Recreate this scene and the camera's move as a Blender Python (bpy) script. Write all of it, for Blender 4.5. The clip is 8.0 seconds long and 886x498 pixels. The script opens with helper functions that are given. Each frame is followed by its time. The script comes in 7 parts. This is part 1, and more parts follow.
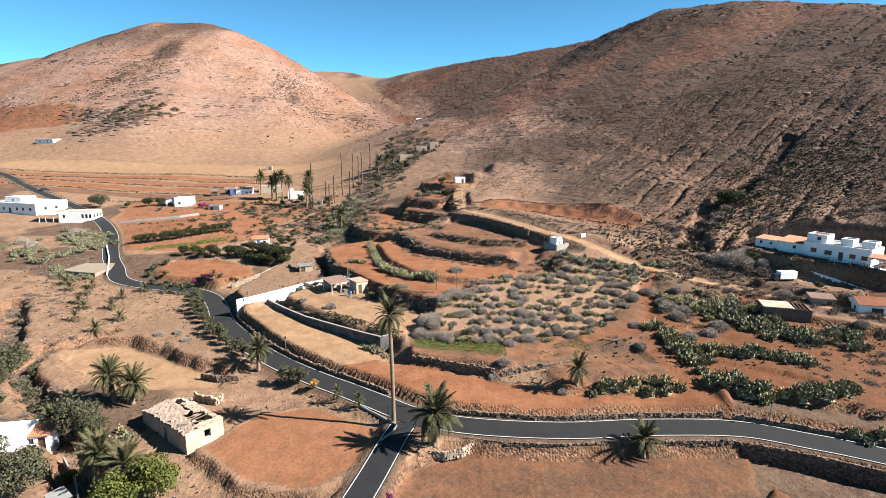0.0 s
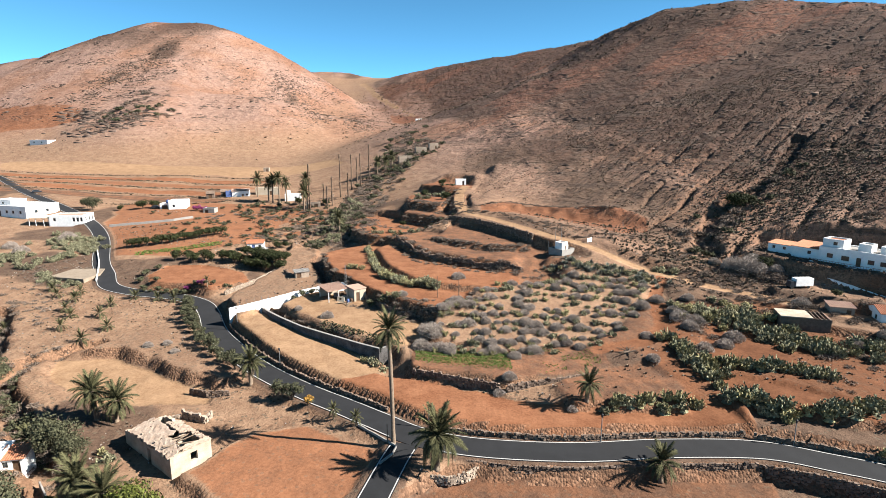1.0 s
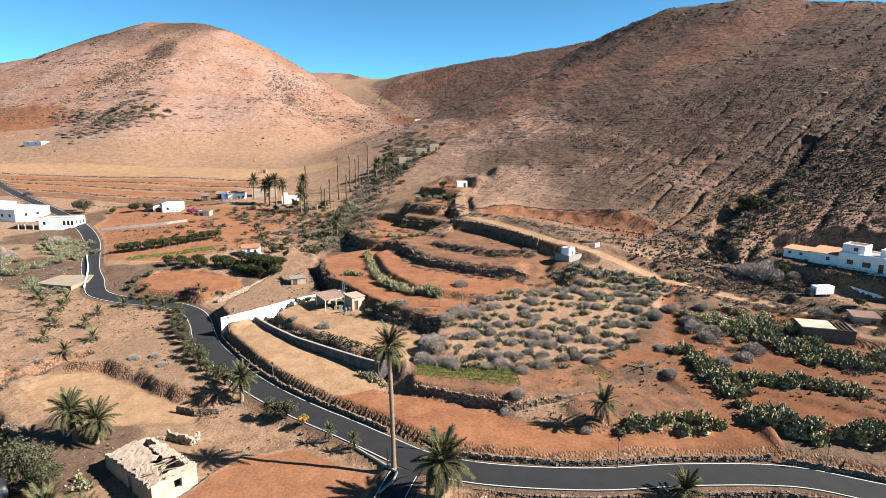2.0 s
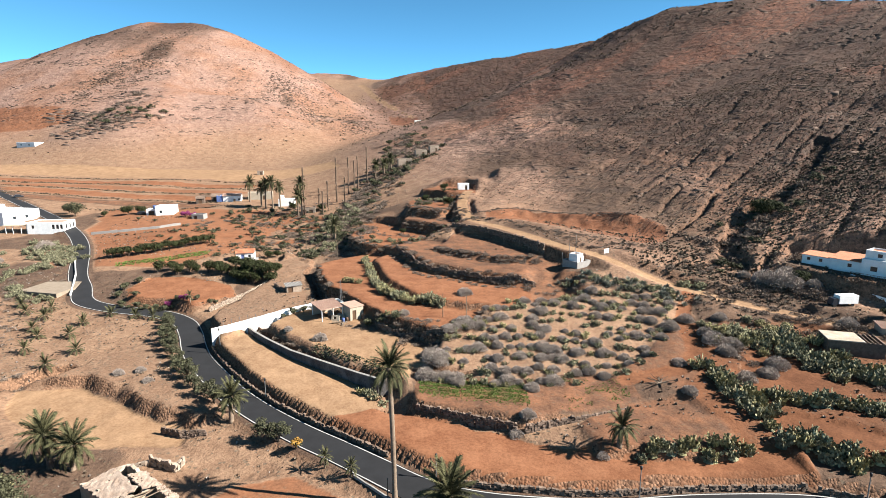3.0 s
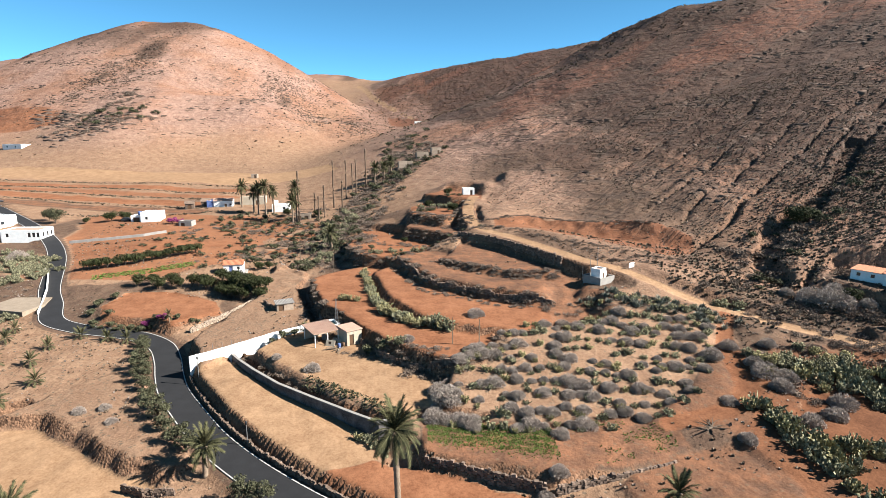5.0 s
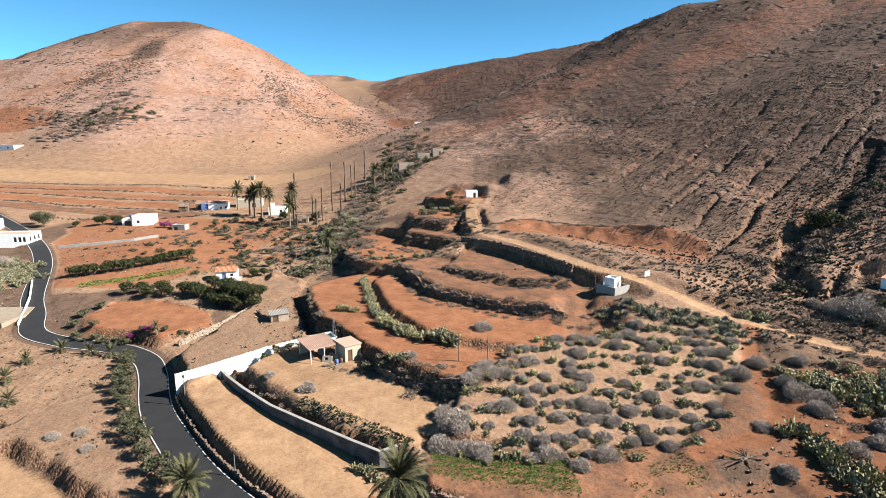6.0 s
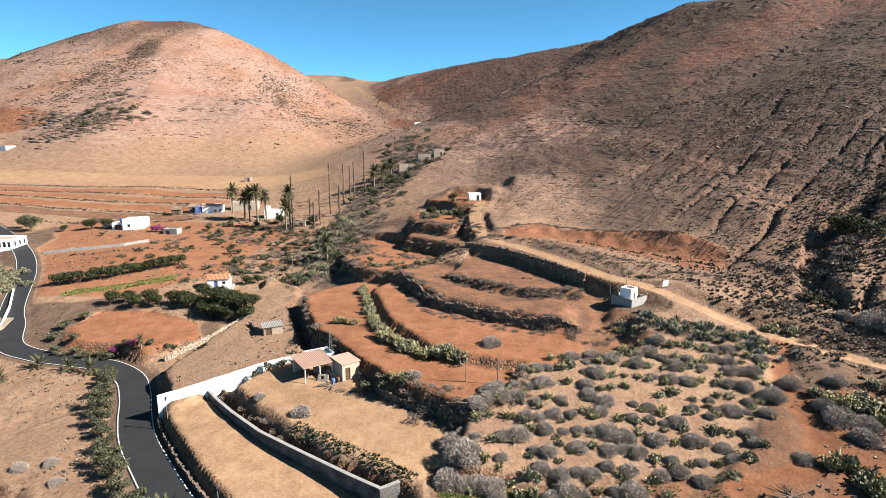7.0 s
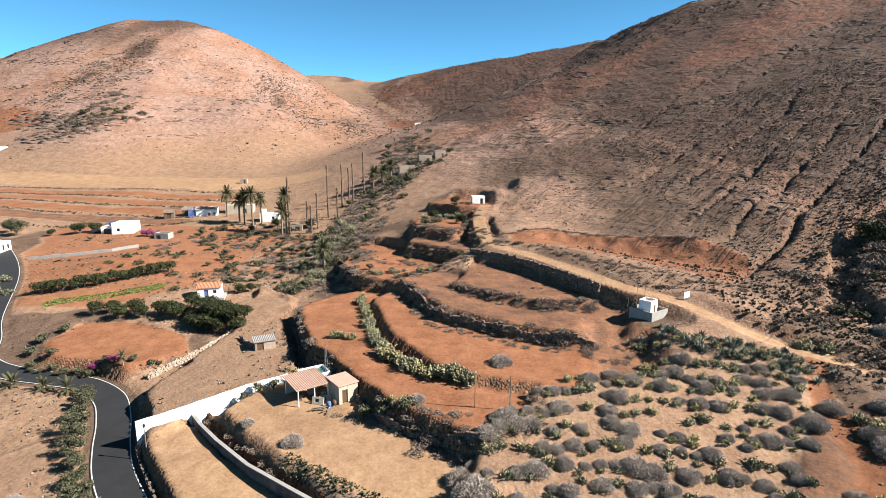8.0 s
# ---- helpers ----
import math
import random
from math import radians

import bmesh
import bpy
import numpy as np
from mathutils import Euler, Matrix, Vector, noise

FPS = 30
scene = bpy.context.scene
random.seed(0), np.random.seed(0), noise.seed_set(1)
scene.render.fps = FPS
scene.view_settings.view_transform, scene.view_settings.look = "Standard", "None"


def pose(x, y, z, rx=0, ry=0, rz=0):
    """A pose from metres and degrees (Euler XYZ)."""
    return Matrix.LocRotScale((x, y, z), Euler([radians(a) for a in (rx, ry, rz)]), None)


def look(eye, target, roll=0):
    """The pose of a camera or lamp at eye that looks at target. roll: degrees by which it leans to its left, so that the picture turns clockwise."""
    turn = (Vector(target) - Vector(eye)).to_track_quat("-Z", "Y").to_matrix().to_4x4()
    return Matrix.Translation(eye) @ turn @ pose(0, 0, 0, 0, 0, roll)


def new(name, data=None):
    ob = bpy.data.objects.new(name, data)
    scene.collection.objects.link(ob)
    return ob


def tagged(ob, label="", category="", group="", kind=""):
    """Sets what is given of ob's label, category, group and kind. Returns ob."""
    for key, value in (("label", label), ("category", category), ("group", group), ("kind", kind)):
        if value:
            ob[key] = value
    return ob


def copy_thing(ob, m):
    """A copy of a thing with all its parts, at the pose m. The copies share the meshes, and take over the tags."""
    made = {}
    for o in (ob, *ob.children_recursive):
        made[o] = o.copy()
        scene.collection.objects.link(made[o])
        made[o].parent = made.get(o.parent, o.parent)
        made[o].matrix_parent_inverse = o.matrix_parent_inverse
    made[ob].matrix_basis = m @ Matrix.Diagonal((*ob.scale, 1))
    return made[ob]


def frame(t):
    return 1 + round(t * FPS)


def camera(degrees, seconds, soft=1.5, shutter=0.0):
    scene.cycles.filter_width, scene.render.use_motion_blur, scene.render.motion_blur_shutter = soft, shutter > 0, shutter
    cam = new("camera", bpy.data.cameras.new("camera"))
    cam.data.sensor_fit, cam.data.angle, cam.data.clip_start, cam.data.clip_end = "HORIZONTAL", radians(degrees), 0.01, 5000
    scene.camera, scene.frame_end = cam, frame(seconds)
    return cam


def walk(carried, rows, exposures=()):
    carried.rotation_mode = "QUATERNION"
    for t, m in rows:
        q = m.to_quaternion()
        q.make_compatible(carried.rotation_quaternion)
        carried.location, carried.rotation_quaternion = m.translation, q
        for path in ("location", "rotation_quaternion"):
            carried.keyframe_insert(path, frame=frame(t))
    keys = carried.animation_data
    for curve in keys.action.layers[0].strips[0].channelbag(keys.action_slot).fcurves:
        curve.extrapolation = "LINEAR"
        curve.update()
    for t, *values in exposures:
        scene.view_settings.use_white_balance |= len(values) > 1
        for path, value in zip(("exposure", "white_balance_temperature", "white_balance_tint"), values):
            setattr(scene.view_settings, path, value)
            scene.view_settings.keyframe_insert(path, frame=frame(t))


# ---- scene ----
cam = camera(76.7, 8.0, 0.5)
METRES, EYE, TILT, LEAN, TURN = 56.0, 45.4, -11.9, 0.0, 0.0
ROWS = [
    (0.0, 0.0, 0.0, 0.0, -0.0, 0.0, -0.0),
    (0.5, -0.0043, 0.047, 0.0109, -0.04, 0.03, 0.03),
    (1.0, -0.0093, 0.0971, 0.0226, -0.09, 0.06, 0.05),
    (1.5, -0.0153, 0.1498, 0.0339, -0.13, 0.1, 0.07),
    (3.0, -0.0354, 0.3187, 0.0687, -0.27, 0.24, 0.12),
    (3.5, -0.0432, 0.3785, 0.0811, -0.3, 0.28, 0.14),
    (4.0, -0.0513, 0.4403, 0.0935, -0.33, 0.32, 0.15),
    (4.5, -0.0601, 0.5028, 0.1066, -0.37, 0.36, 0.15),
    (6.0, -0.0857, 0.6963, 0.1475, -0.46, 0.46, 0.17),
    (6.5, -0.094, 0.7636, 0.1616, -0.49, 0.49, 0.18),
    (7.0, -0.1019, 0.8318, 0.1759, -0.52, 0.52, 0.19),
    (7.5, -0.1102, 0.9009, 0.1899, -0.55, 0.58, 0.2),
    (8.0, -0.1184, 0.9716, 0.2044, -0.58, 0.6, 0.2),
]
walk(cam, [(t, pose(0, 0, EYE, TILT, LEAN, TURN) @ pose(METRES * x, METRES * y, METRES * z, 90 + pitch, roll, yaw)) for t, x, y, z, yaw, pitch, roll in ROWS])

scene.view_settings.exposure = 1.95

# world and sun: clear morning sky, sun low on the right
SUN_EL, SUN_AZ = 35.5, 100.0
world = bpy.data.worlds.new("sky")
scene.world = world
world.use_nodes = True
wn, wl = world.node_tree.nodes, world.node_tree.links
sky = wn.new("ShaderNodeTexSky")
sky.sky_type, sky.sun_disc = "NISHITA", False
sky.sun_elevation, sky.sun_rotation = radians(SUN_EL), radians(SUN_AZ)
sky.altitude, sky.air_density, sky.dust_density, sky.ozone_density = 2000, 0.42, 0.0, 2.0
tint = wn.new("ShaderNodeMix")
tint.data_type, tint.blend_type = "RGBA", "MULTIPLY"
tint.inputs[0].default_value = 1.0
tint.inputs[7].default_value = (0.64, 1.22, 1.16, 1)
wl.new(sky.outputs[0], tint.inputs[6])
wl.new(tint.outputs[2], wn["Background"].inputs[0])
wn["Background"].inputs[1].default_value = 0.06
sun_data = bpy.data.lights.new("sun", "SUN")
sun_data.energy, sun_data.angle, sun_data.color = 5.0, radians(0.53), (1.0, 0.945, 0.865)
sun = new("sun", sun_data)
to_sun = Vector((math.sin(radians(SUN_AZ)) * math.cos(radians(SUN_EL)), math.cos(radians(SUN_AZ)) * math.cos(radians(SUN_EL)), math.sin(radians(SUN_EL))))
sun.matrix_world = look(to_sun * 300, (0, 0, 0))

# ---- materials ----
def mat(name):
    m = bpy.data.materials.new(name)
    m.use_nodes = True
    nt = m.node_tree
    return m, nt, nt.nodes["Principled BSDF"]


def ramp_pair(nt, fac, a, b, lo=0.35, hi=0.65):
    r = nt.nodes.new("ShaderNodeValToRGB")
    r.color_ramp.elements[0].position, r.color_ramp.elements[1].position = lo, hi
    r.color_ramp.elements[0].color, r.color_ramp.elements[1].color = (*a, 1), (*b, 1)
    nt.links.new(fac, r.inputs[0])
    return r.outputs[0]


def noise_node(nt, scale, detail=6.0, rough=0.6, stretch=None, obj=True):
    tc = nt.nodes.new("ShaderNodeTexCoord")
    out = tc.outputs["Object"]
    if stretch:
        mp = nt.nodes.new("ShaderNodeMapping")
        mp.inputs["Scale"].default_value = stretch
        nt.links.new(out, mp.inputs[0])
        out = mp.outputs[0]
    n = nt.nodes.new("ShaderNodeTexNoise")
    n.inputs["Scale"].default_value, n.inputs["Detail"].default_value, n.inputs["Roughness"].default_value = scale, detail, rough
    nt.links.new(out, n.inputs[0])
    return n.outputs[0]


def mix(nt, fac, a, b, blend="MIX"):
    n = nt.nodes.new("ShaderNodeMix")
    n.data_type, n.blend_type = "RGBA", blend
    for sock, v in ((n.inputs[0], fac), (n.inputs[6], a), (n.inputs[7], b)):
        if isinstance(v, (int, float)):
            sock.default_value = v
        elif isinstance(v, tuple):
            sock.default_value = (*v, 1)
        else:
            nt.links.new(v, sock)
    return n.outputs[2]


def calc(nt, op, a, b=0.0, c=0.0):
    n = nt.nodes.new("ShaderNodeMath")
    n.operation = op
    for sock, v in zip(n.inputs, (a, b, c)):
        if isinstance(v, (int, float)):
            sock.default_value = v
        else:
            nt.links.new(v, sock)
    return n.outputs[0]


def bump(nt, bsdf, fac, strength, dist):
    b = nt.nodes.new("ShaderNodeBump")
    b.inputs["Strength"].default_value, b.inputs["Distance"].default_value = strength, dist
    nt.links.new(fac, b.inputs["Height"])
    nt.links.new(b.outputs[0], bsdf.inputs["Normal"])


def plain(name, a, b, scale=2.0, rough=0.85, bumpiness=0.3, dist=0.03, fine=18.0, metal=0.0, vary=0.0, spec=0.3, depth=0.56):
    """Two tones mottled at a broad scale, grain at a fine one; vary: brightness from piece to piece."""
    m, nt, p = mat(name)
    a, b = tuple(v * depth for v in a), tuple(v * depth for v in b)
    c = ramp_pair(nt, noise_node(nt, scale), a, b)
    g = noise_node(nt, fine, 4.0, 0.7)
    c = mix(nt, 0.35, c, ramp_pair(nt, g, tuple(v * 0.72 for v in a), tuple(min(1, v * 1.2) for v in b)))
    if vary:
        oi = nt.nodes.new("ShaderNodeObjectInfo")
        gi = nt.nodes.new("ShaderNodeNewGeometry")
        rnd = calc(nt, "FRACT", calc(nt, "ADD", oi.outputs["Random"], gi.outputs["Random Per Island"]))
        k = calc(nt, "MULTIPLY_ADD", rnd, 2 * vary, 1 - vary)
        h = nt.nodes.new("ShaderNodeHueSaturation")
        nt.links.new(k, h.inputs["Value"])
        nt.links.new(c, h.inputs["Color"])
        c = h.outputs[0]
    nt.links.new(c, p.inputs["Base Color"])
    p.inputs["Roughness"].default_value, p.inputs["Metallic"].default_value = rough, metal
    p.inputs["Specular IOR Level"].default_value = spec
    if bumpiness:
        bump(nt, p, g, bumpiness, dist)
    return m


def ground_material():
    """Earth: four soils laid by zone weights, broken up with stones, tufts and stains."""
    m, nt, p = mat("earth")
    at = nt.nodes.new("ShaderNodeAttribute")
    at.attribute_name = "zone"
    sep = nt.nodes.new("ShaderNodeSeparateColor")
    nt.links.new(at.outputs["Color"], sep.inputs[0])
    broad, mid, fine = noise_node(nt, 0.035), noise_node(nt, 0.28, 8.0, 0.65), noise_node(nt, 2.2, 6.0, 0.7)

    tc = nt.nodes.new("ShaderNodeTexCoord")
    place = nt.nodes.new("ShaderNodeSeparateXYZ")
    nt.links.new(tc.outputs["Object"], place.inputs[0])
    eastern = nt.nodes.new("ShaderNodeMapRange")
    eastern.inputs[1].default_value, eastern.inputs[2].default_value, eastern.inputs[3].default_value = -120, 30, 0.3
    nt.links.new(place.outputs[0], eastern.inputs[0])

    def soil(a, b, c):
        a, b, c = (tuple(v * 0.43 for v in q) for q in (a, b, c))
        s = ramp_pair(nt, mid, tuple(v * 0.9 for v in a), tuple(v * 1.08 for v in b), 0.38, 0.64)
        return mix(nt, 0.36, s, ramp_pair(nt, fine, tuple(v * 0.85 for v in c), tuple(v * 1.22 for v in b), 0.36, 0.60))

    def weight(sock):
        w = calc(nt, "MULTIPLY_ADD", mid, 0.5, -0.25)
        w = calc(nt, "ADD", sock, w)
        mr = nt.nodes.new("ShaderNodeMapRange")
        mr.interpolation_type = "SMOOTHSTEP"
        mr.inputs[1].default_value, mr.inputs[2].default_value = 0.32, 0.68
        nt.links.new(w, mr.inputs[0])
        return mr.outputs[0]

    sand = soil((0.36, 0.212, 0.135), (0.47, 0.305, 0.20), (0.25, 0.15, 0.097))
    red = soil((0.33, 0.134, 0.066), (0.43, 0.20, 0.107), (0.235, 0.096, 0.048))
    deep = nt.nodes.new("ShaderNodeAttribute")
    deep.attribute_name = "deep"
    umber = soil((0.19, 0.078, 0.038), (0.26, 0.114, 0.058), (0.13, 0.054, 0.027))
    red = mix(nt, deep.outputs["Fac"], red, umber)
    iron = soil((0.23, 0.098, 0.062), (0.31, 0.14, 0.092), (0.16, 0.07, 0.046))
    red = mix(nt, calc(nt, "MULTIPLY", at.outputs["Alpha"], eastern.outputs[0]), red, iron)
    pink = soil((0.43, 0.26, 0.20), (0.56, 0.365, 0.29), (0.32, 0.19, 0.145))
    flush = soil((0.40, 0.205, 0.13), (0.51, 0.28, 0.185), (0.30, 0.15, 0.097))
    pink = mix(nt, ramp_pair(nt, noise_node(nt, 0.013, 5.0, 0.6), (0, 0, 0), (0.85, 0.85, 0.85), 0.46, 0.6), pink, flush)
    tan = soil((0.43, 0.26, 0.15), (0.54, 0.35, 0.21), (0.35, 0.20, 0.11))
    grey = soil((0.160, 0.101, 0.072), (0.235, 0.153, 0.107), (0.095, 0.065, 0.049))
    basalt = soil((0.10, 0.057, 0.043), (0.172, 0.103, 0.076), (0.08, 0.048, 0.037))
    c = mix(nt, weight(sep.outputs[2]), mix(nt, at.outputs["Alpha"], sand, pink), grey)
    c = mix(nt, weight(calc(nt, "MULTIPLY", sep.outputs[2], at.outputs["Alpha"])), c, basalt)
    c = mix(nt, weight(sep.outputs[1]), c, tan)
    c = mix(nt, weight(sep.outputs[0]), c, red)
    c = mix(nt, 0.3, c, mix(nt, 1.0, c, ramp_pair(nt, broad, (0.75, 0.68, 0.64), (1.2, 1.12, 1.05)), "MULTIPLY"))
    # loose stones and dry tufts on the uncultivated ground
    v = nt.nodes.new("ShaderNodeTexVoronoi")
    v.inputs["Scale"].default_value = 0.9
    nt.links.new(tc.outputs["Object"], v.inputs[0])
    spots = calc(nt, "LESS_THAN", v.outputs["Distance"], 0.24)
    tilled = calc(nt, "MAXIMUM", calc(nt, "MAXIMUM", sep.outputs[0], sep.outputs[1]), calc(nt, "LESS_THAN", mid, 0.42))
    spots = calc(nt, "MULTIPLY", spots, calc(nt, "SUBTRACT", 1.0, calc(nt, "MINIMUM", tilled, 1.0)))
    tuft = ramp_pair(nt, fine, (0.06, 0.05, 0.036), (0.13, 0.10, 0.072))
    c = mix(nt, calc(nt, "MULTIPLY", spots, 0.75), c, tuft)
    # rock ledges along the contours of the hills, and runnels down the slope, both darker and sunk
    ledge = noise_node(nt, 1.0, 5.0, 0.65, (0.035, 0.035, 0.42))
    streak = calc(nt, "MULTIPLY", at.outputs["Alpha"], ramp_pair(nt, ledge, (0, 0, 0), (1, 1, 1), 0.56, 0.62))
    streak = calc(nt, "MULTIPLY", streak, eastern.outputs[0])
    dark_sunk = ramp_pair(nt, fine, (0.03, 0.021, 0.017), (0.09, 0.065, 0.052))
    c = mix(nt, calc(nt, "MULTIPLY", streak, 0.75), c, dark_sunk)
    turn = nt.nodes.new("ShaderNodeMapping")
    turn.inputs["Rotation"].default_value = (0, 0, radians(49.0))
    squeeze = nt.nodes.new("ShaderNodeMapping")
    squeeze.inputs["Scale"].default_value = (0.11, 0.012, 0.0)
    run = nt.nodes.new("ShaderNodeTexNoise")
    run.inputs["Scale"].default_value, run.inputs["Detail"].default_value, run.inputs["Roughness"].default_value = 1.0, 5.0, 0.55
    tc2 = nt.nodes.new("ShaderNodeTexCoord")
    nt.links.new(tc2.outputs["Object"], turn.inputs[0])
    nt.links.new(turn.outputs[0], squeeze.inputs[0])
    nt.links.new(squeeze.outputs[0], run.inputs[0])
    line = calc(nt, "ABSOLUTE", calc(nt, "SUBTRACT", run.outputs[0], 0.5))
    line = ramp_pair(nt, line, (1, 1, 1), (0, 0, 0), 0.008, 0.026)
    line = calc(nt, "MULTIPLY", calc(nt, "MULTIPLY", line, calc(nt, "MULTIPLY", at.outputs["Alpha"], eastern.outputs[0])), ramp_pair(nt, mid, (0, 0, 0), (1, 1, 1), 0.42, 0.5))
    c = mix(nt, calc(nt, "MULTIPLY", line, 0.8), c, dark_sunk)
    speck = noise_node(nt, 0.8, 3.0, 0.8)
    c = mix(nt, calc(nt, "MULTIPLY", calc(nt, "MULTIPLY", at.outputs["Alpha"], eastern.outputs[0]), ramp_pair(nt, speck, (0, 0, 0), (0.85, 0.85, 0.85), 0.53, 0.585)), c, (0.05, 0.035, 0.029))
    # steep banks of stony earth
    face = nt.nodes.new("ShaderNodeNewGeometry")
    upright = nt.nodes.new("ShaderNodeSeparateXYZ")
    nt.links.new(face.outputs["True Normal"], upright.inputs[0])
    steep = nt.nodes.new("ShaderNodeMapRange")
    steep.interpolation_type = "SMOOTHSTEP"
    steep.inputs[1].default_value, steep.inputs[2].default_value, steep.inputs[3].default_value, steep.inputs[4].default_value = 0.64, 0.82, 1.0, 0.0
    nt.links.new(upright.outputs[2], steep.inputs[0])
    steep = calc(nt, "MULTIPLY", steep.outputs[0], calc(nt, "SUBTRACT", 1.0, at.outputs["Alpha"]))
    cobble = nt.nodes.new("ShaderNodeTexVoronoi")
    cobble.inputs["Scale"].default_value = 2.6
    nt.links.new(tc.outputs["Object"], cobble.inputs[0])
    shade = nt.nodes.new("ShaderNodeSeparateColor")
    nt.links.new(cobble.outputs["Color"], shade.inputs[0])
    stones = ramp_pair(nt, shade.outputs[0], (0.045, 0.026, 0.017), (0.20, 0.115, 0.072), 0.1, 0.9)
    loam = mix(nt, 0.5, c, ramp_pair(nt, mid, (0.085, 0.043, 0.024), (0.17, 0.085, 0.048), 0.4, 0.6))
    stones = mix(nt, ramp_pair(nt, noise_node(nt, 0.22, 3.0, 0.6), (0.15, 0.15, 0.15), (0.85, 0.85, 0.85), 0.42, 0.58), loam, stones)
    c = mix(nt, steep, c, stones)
    swell = noise_node(nt, 0.11, 8.0, 0.6)
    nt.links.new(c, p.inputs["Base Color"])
    p.inputs["Roughness"].default_value, p.inputs["Specular IOR Level"].default_value = 0.95, 0.1
    rows = nt.nodes.new("ShaderNodeTexWave")
    rows.inputs["Scale"].default_value, rows.inputs["Distortion"].default_value, rows.inputs["Detail"].default_value = 0.85, 2.6, 2.0
    rows.inputs["Detail Scale"].default_value = 0.25
    across = nt.nodes.new("ShaderNodeMapping")
    across.inputs["Rotation"].default_value = (0, 0, radians(46.0))
    nt.links.new(tc.outputs["Object"], across.inputs[0])
    nt.links.new(across.outputs[0], rows.inputs[0])
    worked = calc(nt, "MINIMUM", calc(nt, "ADD", sep.outputs[0], sep.outputs[1]), 1.0)
    worked = calc(nt, "MULTIPLY", worked, calc(nt, "SUBTRACT", 1.0, at.outputs["Alpha"]))
    relief_sum = calc(nt, "MULTIPLY", calc(nt, "MULTIPLY_ADD", mid, 2.0, calc(nt, "MULTIPLY", fine, 0.28)), calc(nt, "MULTIPLY_ADD", worked, -0.72, 1.0))
    relief_sum = calc(nt, "ADD", relief_sum, calc(nt, "MULTIPLY", calc(nt, "MULTIPLY", worked, rows.outputs["Fac"]), 0.012))
    relief_sum = calc(nt, "ADD", relief_sum, calc(nt, "MULTIPLY", calc(nt, "MULTIPLY", steep, cobble.outputs["Distance"]), -0.5))
    relief_sum = calc(nt, "MULTIPLY_ADD", calc(nt, "MULTIPLY", swell, calc(nt, "MULTIPLY", at.outputs["Alpha"], calc(nt, "MULTIPLY_ADD", eastern.outputs[0], 0.45, 0.55))), 9.0, relief_sum)
    relief_sum = calc(nt, "SUBTRACT", relief_sum, calc(nt, "MULTIPLY", calc(nt, "ADD", line, streak), 1.2))
    bump(nt, p, relief_sum, 0.75, 0.5)
    return m


M_EARTH = ground_material()
M_ASPHALT = plain("asphalt", (0.013, 0.0135, 0.0155), (0.022, 0.023, 0.026), 0.4, 0.9, 0.2, 0.01, 9.0)
M_LINE = plain("road_paint", (0.48, 0.47, 0.45), (0.62, 0.61, 0.59), 0.8, 0.7, 0.1, 0.005, depth=0.6)

# ---- the ground: one sheet shaped by crests, terraces and the roads ----
def lattice(ix, iy, seed):
    v = np.sin(ix * 127.1 + iy * 311.7 + seed * 74.7) * 43758.5453
    return v - np.floor(v)


def vnoise(x, y, seed=0):
    ix, iy = np.floor(x), np.floor(y)
    fx, fy = x - ix, y - iy
    ux, uy = fx * fx * (3 - 2 * fx), fy * fy * (3 - 2 * fy)
    a, b = lattice(ix, iy, seed), lattice(ix + 1, iy, seed)
    c, d = lattice(ix, iy + 1, seed), lattice(ix + 1, iy + 1, seed)
    return (a + (b - a) * ux) * (1 - uy) + (c + (d - c) * ux) * uy - 0.5


def fbm(x, y, seed=0, octaves=4):
    return sum(vnoise(x * 2 ** o, y * 2 ** o, seed + o) / 2 ** o for o in range(octaves))


def smooth(e0, e1, v):
    t = np.clip((v - e0) / (e1 - e0), 0, 1)
    return t * t * (3 - 2 * t)


def softmax2(a, b, k):
    h = np.clip(0.5 + 0.5 * (a - b) / k, 0, 1)
    return b + (a - b) * h + k * h * (1 - h)


def line_near(x, y, pts):
    """Distance to a polyline, and the last values of its points at the nearest place."""
    best, val = np.full(x.shape, 1e9), np.zeros((len(pts[0]) - 2,) + x.shape)
    for p, q in zip(pts, pts[1:]):
        dx, dy = q[0] - p[0], q[1] - p[1]
        t = np.clip(((x - p[0]) * dx + (y - p[1]) * dy) / (dx * dx + dy * dy), 0, 1)
        d = np.hypot(x - p[0] - t * dx, y - p[1] - t * dy)
        near = d < best
        best = np.where(near, d, best)
        for i in range(len(val)):
            val[i] = np.where(near, p[i + 2] + t * (q[i + 2] - p[i + 2]), val[i])
    return best, val


def poly_dist(x, y, poly):
    """Signed distance to a closed outline, negative inside."""
    best, inside = np.full(x.shape, 1e9), np.zeros(x.shape, bool)
    for p, q in zip(poly, poly[1:] + poly[:1]):
        dx, dy = q[0] - p[0], q[1] - p[1]
        t = np.clip(((x - p[0]) * dx + (y - p[1]) * dy) / (dx * dx + dy * dy + 1e-9), 0, 1)
        best = np.minimum(best, np.hypot(x - p[0] - t * dx, y - p[1] - t * dy))
        if dy:
            inside ^= ((p[1] > y) != (q[1] > y)) & (x < dx * (y - p[1]) / dy + p[0])
    return np.where(inside, -best, best)


